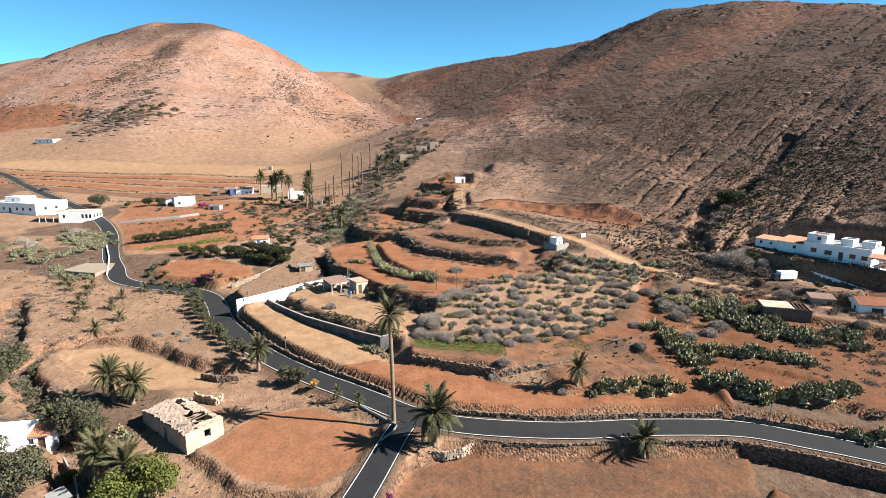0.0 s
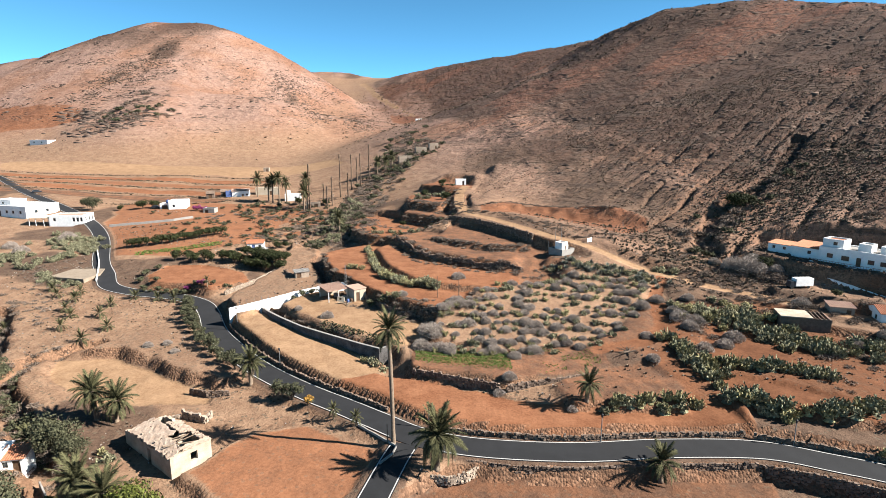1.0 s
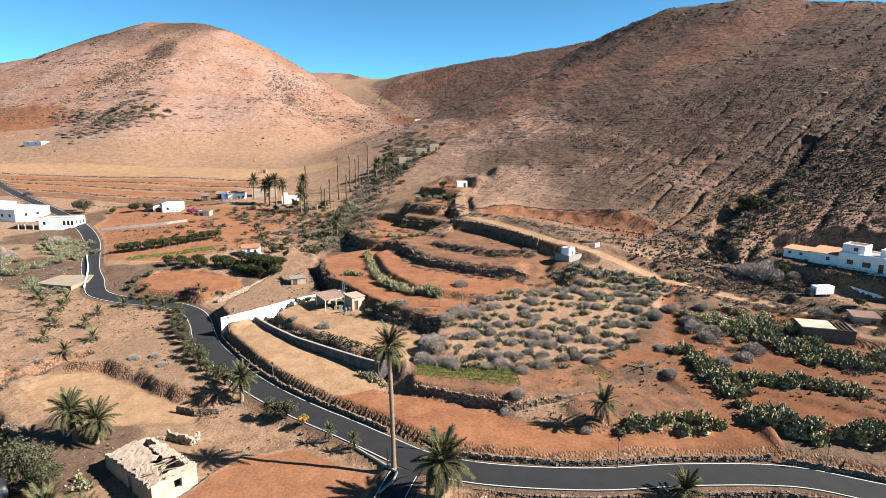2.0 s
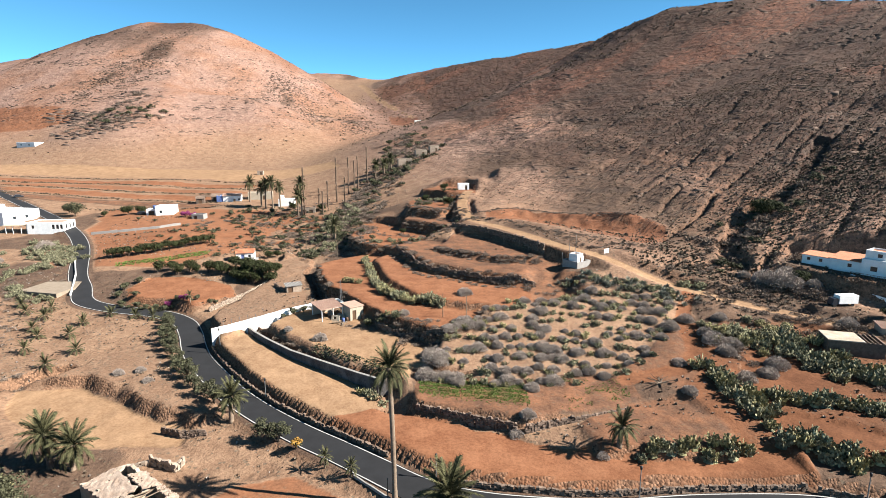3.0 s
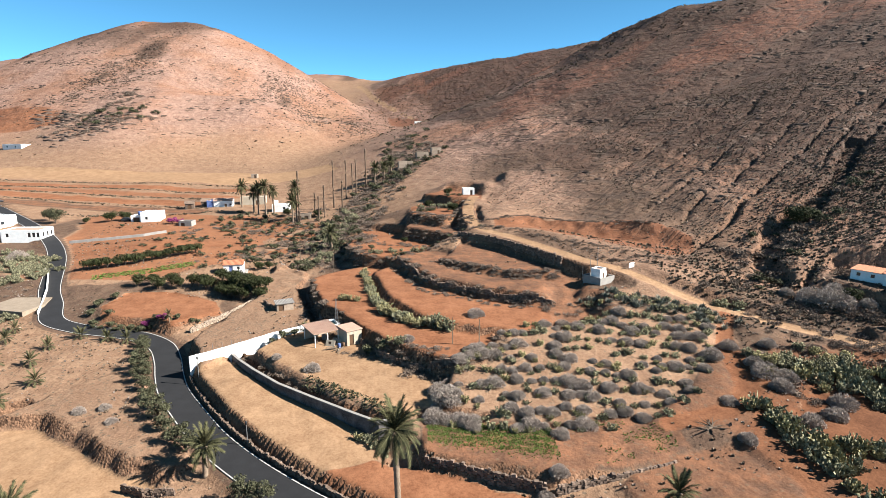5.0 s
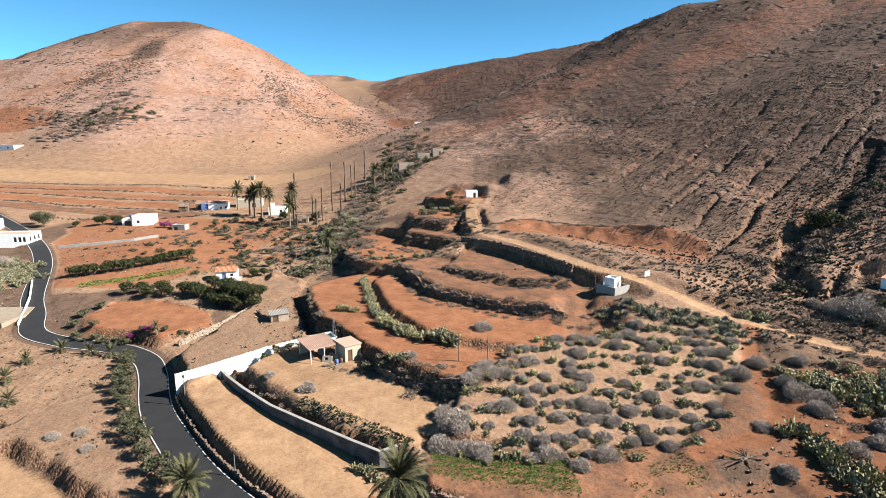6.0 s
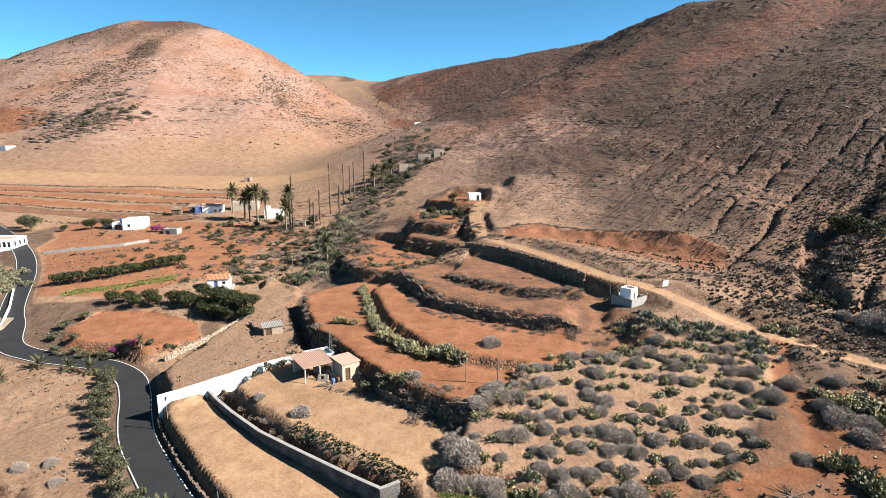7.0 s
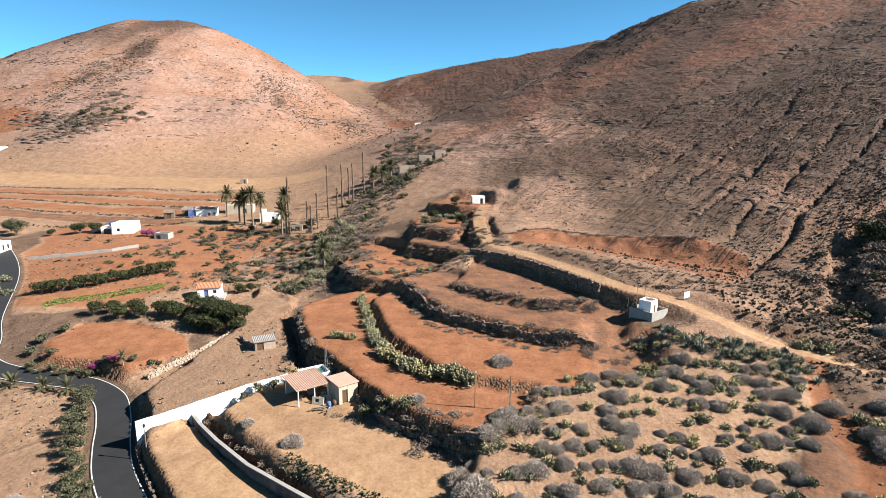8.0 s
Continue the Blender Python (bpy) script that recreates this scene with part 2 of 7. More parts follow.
def rounded(pts, n=6):
    """Catmull-Rom through the points of an open line."""
    out = []
    for i in range(len(pts) - 1):
        p = [np.array(pts[max(0, min(len(pts) - 1, i + k))], float) for k in (-1, 0, 1, 2)]
        for s in range(n):
            t = s / n
            out.append(tuple(0.5 * (2 * p[1] + (p[2] - p[0]) * t + (2 * p[0] - 5 * p[1] + 4 * p[2] - p[3]) * t * t + (3 * p[1] - p[0] - 3 * p[2] + p[3]) * t ** 3)))
    return out + [tuple(float(v) for v in pts[-1])]


def crest_height(x, y, crest, r):
    """Height of the slopes that fall from a crest line, rounded over at the top."""
    out = np.full(x.shape, -1e4)
    for p, q in zip(crest, crest[1:]):
        dx, dy = q[0] - p[0], q[1] - p[1]
        t = np.clip(((x - p[0]) * dx + (y - p[1]) * dy) / (dx * dx + dy * dy), 0, 1)
        d = np.hypot(x - p[0] - t * dx, y - p[1] - t * dy)
        z, s, brow = (p[i] + t * (q[i] - p[i]) for i in (2, 3, 4))
        d = np.sqrt(d * d + r * r) - r
        out = np.maximum(out, z - s * d - brow * (1 - np.exp(-d / 60)))
    return out


# crests: x, y, height, side slope, steeper fall just below the top
RIGHT_RIDGE = [(150, 585, 132, .325, 27), (193, 510, 147, .32, 29), (234, 480, 148, .32, 28), (273, 470, 145, .32, 22), (318, 430, 134, .34, 0), (420, 330, 138, .35, 0), (560, 180, 138, .37, 0)]
BACK_RIDGE = [(-118, 1300, 158, .4, 0), (-25, 1100, 158, .42, 0), (100, 900, 157, .44, 0), (176, 850, 164, .44, 0), (216, 820, 168, .44, 0), (420, 780, 185, .44, 0)]
LEFT_RIDGE = [(-900, 720, 70, .5, 0), (-574, 760, 127, .52, 0), (-438, 760, 149, .54, 0), (-385, 760, 170, .58, 0), (-345, 760, 180, .6, 0), (-305, 760, 179, .64, 0), (-285, 760, 171, .66, 0)]
LEFT_SPUR = [(-300, 740, 150, .55, 0), (-200, 740, 102, .52, 0), (-135, 690, 75, .5, 0), (-88, 620, 57, .5, 0), (-52, 560, 41, .5, 0)]
FRONT_SPUR = [(-305, 700, 146, .5, 0), (-245, 500, 64, .5, 0), (-228, 430, 32, .5, 0)]
LEFT_FLANK = [(-330, 575, 88, .48, 0), (-250, 560, 84, .48, 0), (-175, 560, 78, .48, 0), (-115, 565, 62, .48, 0), (-62, 570, 44, .48, 0)]
FAR_RIDGE = [(-700, 1500, 200, .4, 0), (-450, 1450, 192, .4, 0), (-249, 1400, 184, .4, 0), (-118, 1300, 157, .4, 0)]
KNOLL = [(9, 262, 25.5, .3, 0), (9, 247, 24, .3, 0), (14, 205, 19, .28, 0), (34, 182, 18.2, .28, 0), (52, 166, 17, .28, 0), (42, 157, 16.4, .28, 0), (60, 137, 10.5, .3, 0), (75, 110, 6, .3, 0)]
EAST_BENCH = [(46, 116, 6.2, .10, 0), (60, 102, 5.0, .10, 0), (68, 90, 3.9, .10, 0), (60, 82, 2.2, .12, 0)]
VALLEY = [(-400, -9), (30, -5), (60, -2.5), (80, -1), (100, 0.3), (130, 1.0), (150, 2), (170, 4.0), (190, 6), (210, 8), (240, 11), (300, 16), (400, 24), (500, 33), (600, 44), (800, 74), (1000, 110), (1300, 152), (2600, 140)]
ROAD_Z = [(110, 52, 0.5), (86, 58, 0.6), (62.1, 70.8, .8), (53.7, 74.9, .8), (45, 78.3, .8), (31.8, 78.7, .8), (18.6, 77.8, .8), (4.9, 79.0, .8), (-4, 82.0, .8), (-11, 87.0, .8), (-17, 91.5, .8), (-23.4, 96.1, .8), (-30.8, 102.1, .8), (-38, 108.9, .9), (-44.6, 116.7, 1.0), (-50.6, 124.4, 1.1), (-54.6, 131.2, 1.2), (-58.2, 138.2, 1.4), (-63, 145.4, 1.6), (-69.8, 150.3, 1.8), (-77, 152.4, 2.0), (-85.7, 154.4, 2.3), (-94.5, 158.4, 3.0), (-101, 168, 4.0), (-108.8, 179, 5.2), (-124.4, 206, 7.8), (-140.6, 226.6, 9.9), (-162.5, 248, 11.8), (-214.7, 293.5, 15.6), (-277, 351, 20.3), (-395, 442, 28.1)]
SIDE_Z = [(-6.0, 80.0, .8), (-7.4, 75.6, .6), (-10.5, 64.1, -.2), (-14.5, 52, -1.0), (-20, 40, -1.8)]
TRACK_Z = [(9.5, 241, 23.0), (7.2, 233, 22), (5.9, 217, 20), (8, 201, 18), (16.3, 188.5, 17.3), (23.6, 172.5, 17.2), (29.4, 160.5, 16.9), (36.2, 155, 16), (41.5, 150.5, 14.5), (47.2, 146.2, 12.3), (52.4, 143, 10.8), (58.2, 139.6, 9.8), (62.6, 134.5, 9.4), (73, 124.5, 9.2), (90, 111, 8.2), (125, 94, 7)]
# weights of red, tan and grey earth
SOILS = {"red": (1, 0, 0), "tan": (0, 1, 0), "grey": (0, 0, 1), "pale": (0, 0.25, 0), "rust": (0.5, 0, 0.9), "dust": (0.12, 0.15, 0.42), "ochre": (0.62, 0.3, 0)}
# far fields: soil and outline, laid on the slope as it is
STRIPS = [
    ("ochre", [(-122, 186), (-90, 184), (-66, 200), (-60, 262), (-150, 268), (-134, 220)]),
    ("rust", [(-260, 298), (-105, 266), (-102, 274), (-255, 310)]),
    ("red", [(-262, 316), (-105, 281), (-100, 288), (-255, 326)]),
    ("ochre", [(-290, 335), (-105, 298), (-96, 305), (-280, 346)]),
    ("red", [(-300, 352), (-110, 315), (-92, 322), (-300, 362)]),
    ("tan", [(-300, 372), (-110, 336), (-60, 350), (-70, 376), (-300, 396)]),
    ("red", [(-62, 225), (-44, 229), (-46, 236), (-64, 233)]),
    ("red", [(-70, 208), (-48, 212), (-50, 216), (-72, 213)]),
    ("red", [(-118, 208), (-70, 219), (-72, 225), (-120, 214)]),
    ("red", [(12.5, 206), (24, 210), (37, 203), (46, 197), (58, 189), (65, 180), (61, 170), (52, 164), (43, 174), (34, 185), (24, 195), (12, 198)]),
    ("red", [(-440, 540), (-320, 508), (-298, 480), (-363, 469), (-450, 486)]),
    ("red", [(-62, 705), (-30, 680), (-24, 640), (-56, 655)]),
    ("tan", [(-172, 1210), (-107, 896), (-64, 747), (-35, 684), (-30, 680), (-58, 749), (-98, 898), (-160, 1212)]),
    ("red", [(-64, 240), (-50, 243), (-48, 251), (-66, 249)]),
    ("grey", [(50, 140), (62, 128), (76, 121), (92, 104), (112, 92), (130, 100), (120, 114), (84, 118), (78, 136), (66, 146), (54, 150)]),
]
# fall of a terrace along x and y
GRADE = {"thicket": (-0.03, 0.22), "apron": (0, 0.2), "track_loop": (0, 0.12), "hay_strip": (-0.02, 0.02), "drive": (0, 0.05), "yard": (0, 0.03), "wall_bed": (0.01, 0), "agave_slope": (-0.06, 0.2)}
# name, level, width of the bank, soil, outline
TERRACES = [
    ("thicket", 7.6, 7.0, "pale", [(-5.2, 114.1), (-0.6, 124.0), (7.8, 130), (18, 136), (30, 139), (42, 138), (50, 134), (50.5, 128), (42.8, 121.3), (36.4, 112.6), (27.0, 105.7), (16.0, 103.5), (3.2, 104.3), (-5.6, 106.0)]),
    ("hay_strip", 2.9, 1.4, "tan", [(-46, 133.8), (-41.3, 131.2), (-37.3, 126.7), (-31.0, 120.7), (-24.2, 115.4), (-16.6, 109.6), (-12.4, 106.0), (-11.8, 98), (-15, 95.6), (-20, 98), (-24.6, 102.4), (-30.4, 107.4), (-36.8, 113.8), (-43, 121.2), (-49.2, 129.8)]),
    ("lower_strip", 2.4, 1.4, "red", [(-12.9, 100.3), (-7.9, 99.0), (6.6, 92.3), (14.0, 88.3), (20.8, 88.3), (44.8, 88.3), (45.6, 78.4), (40.7, 79.3), (27.8, 80.0), (10.3, 81.1), (1.5, 82.9), (-7.9, 86.3), (-14.3, 91.6), (-19.4, 97.7)]),
    ("wall_bed", 4.1, 0.5, "dust", [(-42.8, 135.7), (-40.2, 132.4), (-36.2, 128.0), (-30.0, 122.0), (-23.2, 116.8), (-15.6, 111.0), (-11.6, 108.2), (-8, 107.6), (-13, 112.4), (-25.4, 121.6), (-32.6, 127.8), (-37.6, 133.6)]),
    ("yard", 5.6, 2.0, "tan", [(-38.0, 132.8), (-34.3, 140), (-30.5, 145.5), (-24.5, 143), (-18.8, 134.5), (-14, 127.8), (-7, 121.5), (-3, 118.5), (-6.5, 108.5), (-8.2, 107.6), (-14, 111.8), (-26, 121.0), (-33.0, 127.2)]),
    ("crop_field", 4.4, 1.5, "rust", [(-6.3, 110.2), (3.5, 107.3), (11.3, 106.1), (22.5, 107.9), (28.3, 107.8), (29.8, 101.3), (26.5, 99.0), (17.7, 96.3), (11.0, 94.6), (5.1, 96.4), (-5.9, 100.4)]),
    ("track_loop", 6.3, 2.2, "rust", [(43.9, 123.4), (46.2, 119.4), (44.0, 112.3), (39.8, 106.1), (32.2, 105.2), (28.3, 106.6), (36.4, 113.5)]),
    ("east_low", 3.9, 1.5, "rust", [(27.5, 99.4), (36.1, 100.1), (39.4, 94.0), (37.3, 86.4), (30.0, 87.1), (21.1, 87.7), (18.3, 92.8)]),
    ("east_red_a", 5.2, 1.2, "red", [(49.5, 107.8), (55.8, 112.9), (62.7, 107.8), (63.1, 98.8), (56.4, 96.1), (48.2, 101.1)]),
    ("east_red_b", 4.0, 1.2, "red", [(47.3, 96.3), (54.6, 92.6), (62.7, 88.0), (66.2, 84.9), (62.7, 82.5), (53.9, 82.9), (48.7, 88.7)]),
    ("east_grey", 2.2, 1.2, "grey", [(46.5, 80.5), (48, 86), (56.3, 83.5), (62.9, 79.8), (70, 76), (68, 73.5), (62, 76.4), (54, 80)]),
    ("red_low", 8.8, 1.0, "red", [(-36.9, 172.3), (-35.4, 177), (-31.9, 182.5), (-22, 190), (-12, 172), (-6, 155), (3, 145), (10, 137), (6, 128), (3.2, 121.6), (-0.6, 120.4), (-7, 124.2), (-13.4, 129.1), (-17.3, 135.1), (-23, 143.5), (-30.6, 154.2)]),
    ("red_mid", 10.3, 1.3, "red", [(-21, 176), (-16.5, 182), (-6, 172), (4, 162), (12, 156), (24, 157), (27, 149), (25.1, 145.4), (19.8, 134.8), (10.6, 130.5), (-0.4, 134.3), (-7.5, 140.2), (-14.8, 154)]),
    ("red_high", 12.8, 2.2, "rust", [(-14.4, 183.7), (-11.1, 191.1), (-3, 187), (7, 180), (16, 172), (24, 164), (24.5, 152.4), (19.9, 145), (6.6, 151.5), (-5.5, 161)]),
    ("apron", 11.2, 3.2, "rust", [(19, 134), (24, 136.5), (30, 140.5), (37, 143.5), (34, 149), (28, 151), (26.5, 158), (24.5, 159), (20.5, 146)]),
    ("agave_slope", 12.4, 5.0, "pale", [(31, 140.5), (40, 140.5), (48, 137.5), (51, 140.5), (46, 144.5), (40, 148.5), (34, 146)]),
    ("tank_pad", 13.6, 4.2, "grey", [(28.5, 147.8), (33, 145.8), (38.5, 151), (36, 157), (30.5, 155.5)]),
    ("wall_terrace", 14.2, 2.4, "rust", [(3, 192.5), (8.5, 187), (15, 177), (20, 168), (23.5, 160.5), (14.5, 160), (5.8, 166), (-1.8, 176.5)]),
    ("mid_b", 12.0, 1.4, "red", [(-32, 231.9), (-24, 228), (-12, 218), (0, 208), (-2, 198), (-9, 190), (-15.7, 184.5), (-26.3, 189.6), (-31.8, 203.3)]),
    ("mid_a", 16.0, 2.6, "rust", [(-14.2, 214), (-12, 226), (0, 232), (8, 225), (8.2, 206.6), (1.1, 201.1)]),
    ("hut_mid", 19.0, 3.2, "red", [(-12.8, 242), (-6, 250), (6, 245), (8, 233), (5.4, 229.6), (-2.5, 214.7), (-12.7, 224)]),
    ("hut_top", 23.0, 1.8, "red", [(-9.5, 252), (0, 260), (9, 257.5), (11.3, 252), (11, 238), (1, 240)]),
    ("oval_field", 4.3, 2.6, "red", [(-86.3, 165.9), (-85.4, 175.4), (-74.4, 175.3), (-60.9, 168.3), (-57.2, 160.5), (-63.3, 153.6), (-72.8, 153.7), (-80.6, 156.9)]),
    ("drive", 5.7, 1.0, "dust", [(-54.2, 141.3), (-48.2, 170.9), (-52.5, 197.5), (-42.7, 189.9), (-41.3, 173.7), (-30.9, 146.9), (-39.5, 141.2), (-47.2, 129.6)]),
    ("hut_yard", 6.5, 1.0, "dust", [(-66.5, 185.5), (-55.3, 184.0), (-48.2, 194.9), (-42.1, 183.8), (-45.2, 171.1), (-54.3, 171.2)]),
    ("verge_field", 1.6, 2.6, "dust", [(-68.8, 126.3), (-62, 134), (-57, 126), (-50, 116.5), (-43, 108.5), (-39, 103), (-43.5, 99.7), (-51, 104), (-58.4, 112.9), (-73.8, 114.5)]),
    ("orange_field", -0.6, 1.6, "tan", [(-79.7, 113.7), (-68.0, 114.7), (-51.1, 104.2), (-41.2, 99.0), (-40.5, 94.3), (-46.6, 94.3), (-60.0, 94.3), (-74.7, 104.2)]),
    ("ruin_field", -0.1, 1.6, "ochre", [(-35.9, 74.1), (-29.4, 85.0), (-21.4, 86.9), (-8.2, 78.8), (-11.3, 69.9), (-16.5, 64.7), (-26.5, 66.1)]),
    ("front_field", -1.6, 1.2, "rust", [(-6.5, 68.8), (1.3, 74.4), (13.8, 74.0), (30.3, 74.6), (45, 74.8), (46, 70), (43.2, 66), (37.1, 60), (-5.9, 58)]),
    ("front_east", -2.0, 1.2, "grey", [(45.5, 74.4), (50.4, 71.9), (57.5, 68.2), (66, 64.2), (62, 56), (46, 58), (42, 65)]),
    ("villa_pad", 15.0, 1.5, "grey", [(79, 149), (85, 136.5), (95.5, 123), (108, 114), (128, 126), (104, 152), (88, 158)]),
    ("truck_pad", 10.6, 1.5, "dust", [(76, 131), (84, 129), (93, 121), (90, 115), (82, 119), (75, 126)]),
    ("lower_lane", 7.6, 1.6, "dust", [(74, 117), (84, 115.5), (95, 108), (110, 98), (104, 94), (86, 106), (78, 111)]),
]


def cultivated(x, y, h, zone):
    """Cut the terraces into the slope, lowest first, and lay their soils."""
    for name, level, bank, soil, outline in TERRACES:
        xs, ys = [p[0] for p in outline], [p[1] for p in outline]
        s = (x > min(xs) - 12) & (x < max(xs) + 12) & (y > min(ys) - 12) & (y < max(ys) + 12)
        px, py = x[s], y[s]
        d = poly_dist(px, py, outline) + fbm(px * 0.25, py * 0.25, 5, 4) * 0.9
        m = 1 - smooth(0, bank, d)
        gx, gy = GRADE.get(name, (0, 0))
        flat = level + gx * (px - np.mean(xs)) + gy * (py - np.mean(ys))
        h[s] = h[s] * (1 - m) + (flat + fbm(px * 0.1, py * 0.1, 9, 3) * 0.3) * m + 4 * m * (1 - m) * fbm(px * 0.6, py * 0.6, 8, 3) * 0.45
        reach = bank * 0.5 if soil in ("red", "rust") else 0.0
        w = 1 - smooth(reach - 0.6, reach + 0.5, d)
        for i in range(3):
            zone[i][s] = zone[i][s] * (1 - w) + SOILS[soil][i] * w
    for soil, outline in STRIPS:
        d = poly_dist(x, y, outline) + fbm(x * 0.1, y * 0.1, 15, 3) * 3
        w = 1 - smooth(-1.5, 1.5, d)
        for i in range(3):
            zone[i] = zone[i] * (1 - w) + SOILS[soil][i] * w
    return h, zone


def bed(x, y, h, zone, line, half, drop, verge, soil):
    """Level the ground across a road or track."""
    xs, ys = [p[0] for p in line], [p[1] for p in line]
    s = (x > min(xs) - 12) & (x < max(xs) + 12) & (y > min(ys) - 12) & (y < max(ys) + 12)
    d, v = line_near(x[s], y[s], line)
    m = 1 - smooth(half, half + verge, d)
    h[s] = h[s] * (1 - m) + (v[0] - drop) * m
    w = 1 - smooth(half - 0.5, half + 0.8, d)
    for i in range(3):
        zone[i][s] = zone[i][s] * (1 - w) + (i == soil) * w


# dry watercourses: line, half width, depth
GULLIES = [([(132, 218, 0), (112, 196, 0), (96, 182, 0), (84, 175.5, 0), (74.5, 164, 0), (72, 153, 0)], 2.2, 1.9), ([(-76, 121, 0), (-84, 112, 0), (-83, 103, 0), (-76, 95, 0), (-68, 88, 0), (-56, 76, 0), (-50, 66, 0)], 1.6, 2.2), ([(-112, 140, 0), (-104, 128, 0), (-96, 116, 0), (-92, 100, 0)], 2.5, 2.5)]
LOOP_Z = [(54.5, 140.8, 10.4), (51.6, 135.5, 9.4), (47.5, 127, 7.9), (46.4, 120, 6.8), (44.7, 114.3, 6.2), (40.6, 109.3, 5.7), (34, 106.8, 5.3), (29.5, 105.8, 4.9)]
ROAD, SIDE, TRACK, LOOP = rounded(ROAD_Z), rounded(SIDE_Z), rounded(TRACK_Z), rounded(LOOP_Z)


HILL = []
# gullies of the east hill: distance across the slope, depth
CUTS = ((-176, 1.4), (-158, 1.6), (-140, 1.5), (-126, 1.8), (-112, 1.4), (-101, 1.6), (-90, 2.2), (-81.5, 1.8), (-73, 1.2), (-64, 2.2), (-55, 1.4), (-46, 1.8), (-35, 1.6), (-22, 2.0), (-8, 1.6), (8, 1.8))
# dark rocky ground on the far hill: centre and reach
ROCKY = ((-300, 640, 26, 55), (-310, 580, 24, 50), (-312, 525, 26, 34), (-170, 640, 34, 50), (-125, 590, 34, 50), (-92, 540, 26, 30))
BARE = ((-235, 600, 40, 170), (-215, 470, 60, 60), (-150, 470, 45, 60))


def relief(x, y):
    """Height of the ground and the weights of red, tan and grey soil."""
    v = np.interp(y, [p[0] for p in VALLEY], [p[1] for p in VALLEY])
    h = v + fbm(x * 0.02, y * 0.02, 3, 4) * 1.6 * smooth(20, 200, y)
    hill = np.zeros(x.shape)
    for crest, k, r in ((RIGHT_RIDGE, 6, 15), (BACK_RIDGE, 14, 40), (LEFT_RIDGE, 14, 50), (LEFT_SPUR, 18, 30), (FRONT_SPUR, 14, 25), (LEFT_FLANK, 16, 20), (FAR_RIDGE, 14, 60)):
        c = crest_height(x, y, crest, r)
        hill = np.maximum(hill, smooth(-3, 12, c - h))
        h = softmax2(h, c, k)
    h = softmax2(h, crest_height(x, y, KNOLL, 6), 3)
    h = softmax2(h, crest_height(x, y, EAST_BENCH, 6), 1.5)
    h += 2.4 * np.exp(-((x - 15) / 4) ** 2 - ((y - 252) / 7) ** 2) + 2.0 * np.exp(-((x - 3) / 8) ** 2 - ((y - 264) / 4) ** 2)
    # the hillside ends in a bare scarp above the track
    din = -poly_dist(x, y, [(11, 205), (24, 208), (37, 201), (46, 195), (58, 187), (66, 176), (110, 200), (90, 262), (24, 262)]) + fbm(x * 0.12, y * 0.12, 19, 3) * 3
    h += 3.4 * smooth(-6.5, 2.0, din) * np.exp(-np.maximum(din, 0) / 15) * (1 - smooth(52, 70, x)) * (0.15 + 0.85 * smooth(12, 26, x))
    # gullies run down the hillsides
    east = smooth(-20, 40, x + 0.05 * (y - 200))
    u = np.where(east > 0.5, x * 0.655 - y * 0.755, x * 0.9 + y * 0.42)
    w = np.where(east > 0.5, x * 0.755 + y * 0.655, x * -0.42 + y * 0.9)
    warp = fbm(x * 0.012, y * 0.012, 21, 3) * 12
    g = np.abs(vnoise((u + warp) / 15, w / 160, 31)) * 2
    g2 = np.abs(vnoise((u + warp * 0.6) / 5.5, w / 50, 37)) * 2
    rough = smooth(0, 30, h - v)
    h = h - hill * rough * (1.0 * (0.4 - 0.2 * smooth(60, 120, x)) * (1 - smooth(0, 0.07, g)) + 0.3 * (1 - smooth(0, 0.2, g2))) + hill * rough * fbm(x * 0.05, y * 0.05, 41, 4) * 2.5
    # straight gullies side by side down the east hillside
    side = u + fbm(x * 0.03, y * 0.03, 23, 3) * 5 + fbm(x * 0.2, y * 0.2, 24, 2) * 1.6
    for k, (at, depth) in enumerate(CUTS):
        run = smooth(-0.25, 0.15, vnoise(w / 45 + 7 * k, w * 0 + k * 3.3, 29) + 0.1) * smooth(6, 14, h - v) * smooth(52, 70, x)
        h -= 0.75 * depth * run * np.exp(-((side - at) / 0.8) ** 2)
    foot = np.exp(-((x - 36) / 30) ** 2 - ((y - 232) / 36) ** 2)
    grey = hill * np.clip(0.16 + east * (0.46 + 0.36 * smooth(70, 150, x)) + 0.3 * smooth(620, 760, y) - 0.5 * foot + fbm(x * 0.02, y * 0.009, 51, 5) * (0.55 + 0.1 * east), 0, 1)
    grey = grey * smooth(0.3, 0.95, hill)
    for cx, cy, rx, ry in ROCKY:
        grey = np.maximum(grey, 0.62 * np.exp(-((x - cx) / rx) ** 2 - ((y - cy) / ry) ** 2) * np.clip(0.5 + 1.7 * fbm(x * 0.05, y * 0.025, 53, 4), 0, 1.2))
    for cx, cy, rx, ry in BARE:
        grey = grey * (1 - 0.85 * np.exp(-((x - cx) / rx) ** 2 - ((y - cy) / ry) ** 2))
    redden = hill * smooth(0.04, 0.30, fbm(u * 0.022 + 3, w * 0.006, 61, 4) + 0.02) * (0.24 + 0.3 * east) + 0.3 * hill * smooth(600, 760, y)
    worn = (1 - hill) * smooth(0.02, 0.3, fbm(x * 0.035, y * 0.035, 55, 4)) * 0.85 * (1 - smooth(270, 340, y))
    zone = [redden, np.zeros(x.shape), np.clip(np.maximum(grey, worn), 0, 1)]
    upper = smooth(430, 570, y) * smooth(-140, -90, x)
    zone[2] = np.maximum(zone[2], 0.42 * upper)
    zone[0] = np.maximum(zone[0], 0.4 * upper)
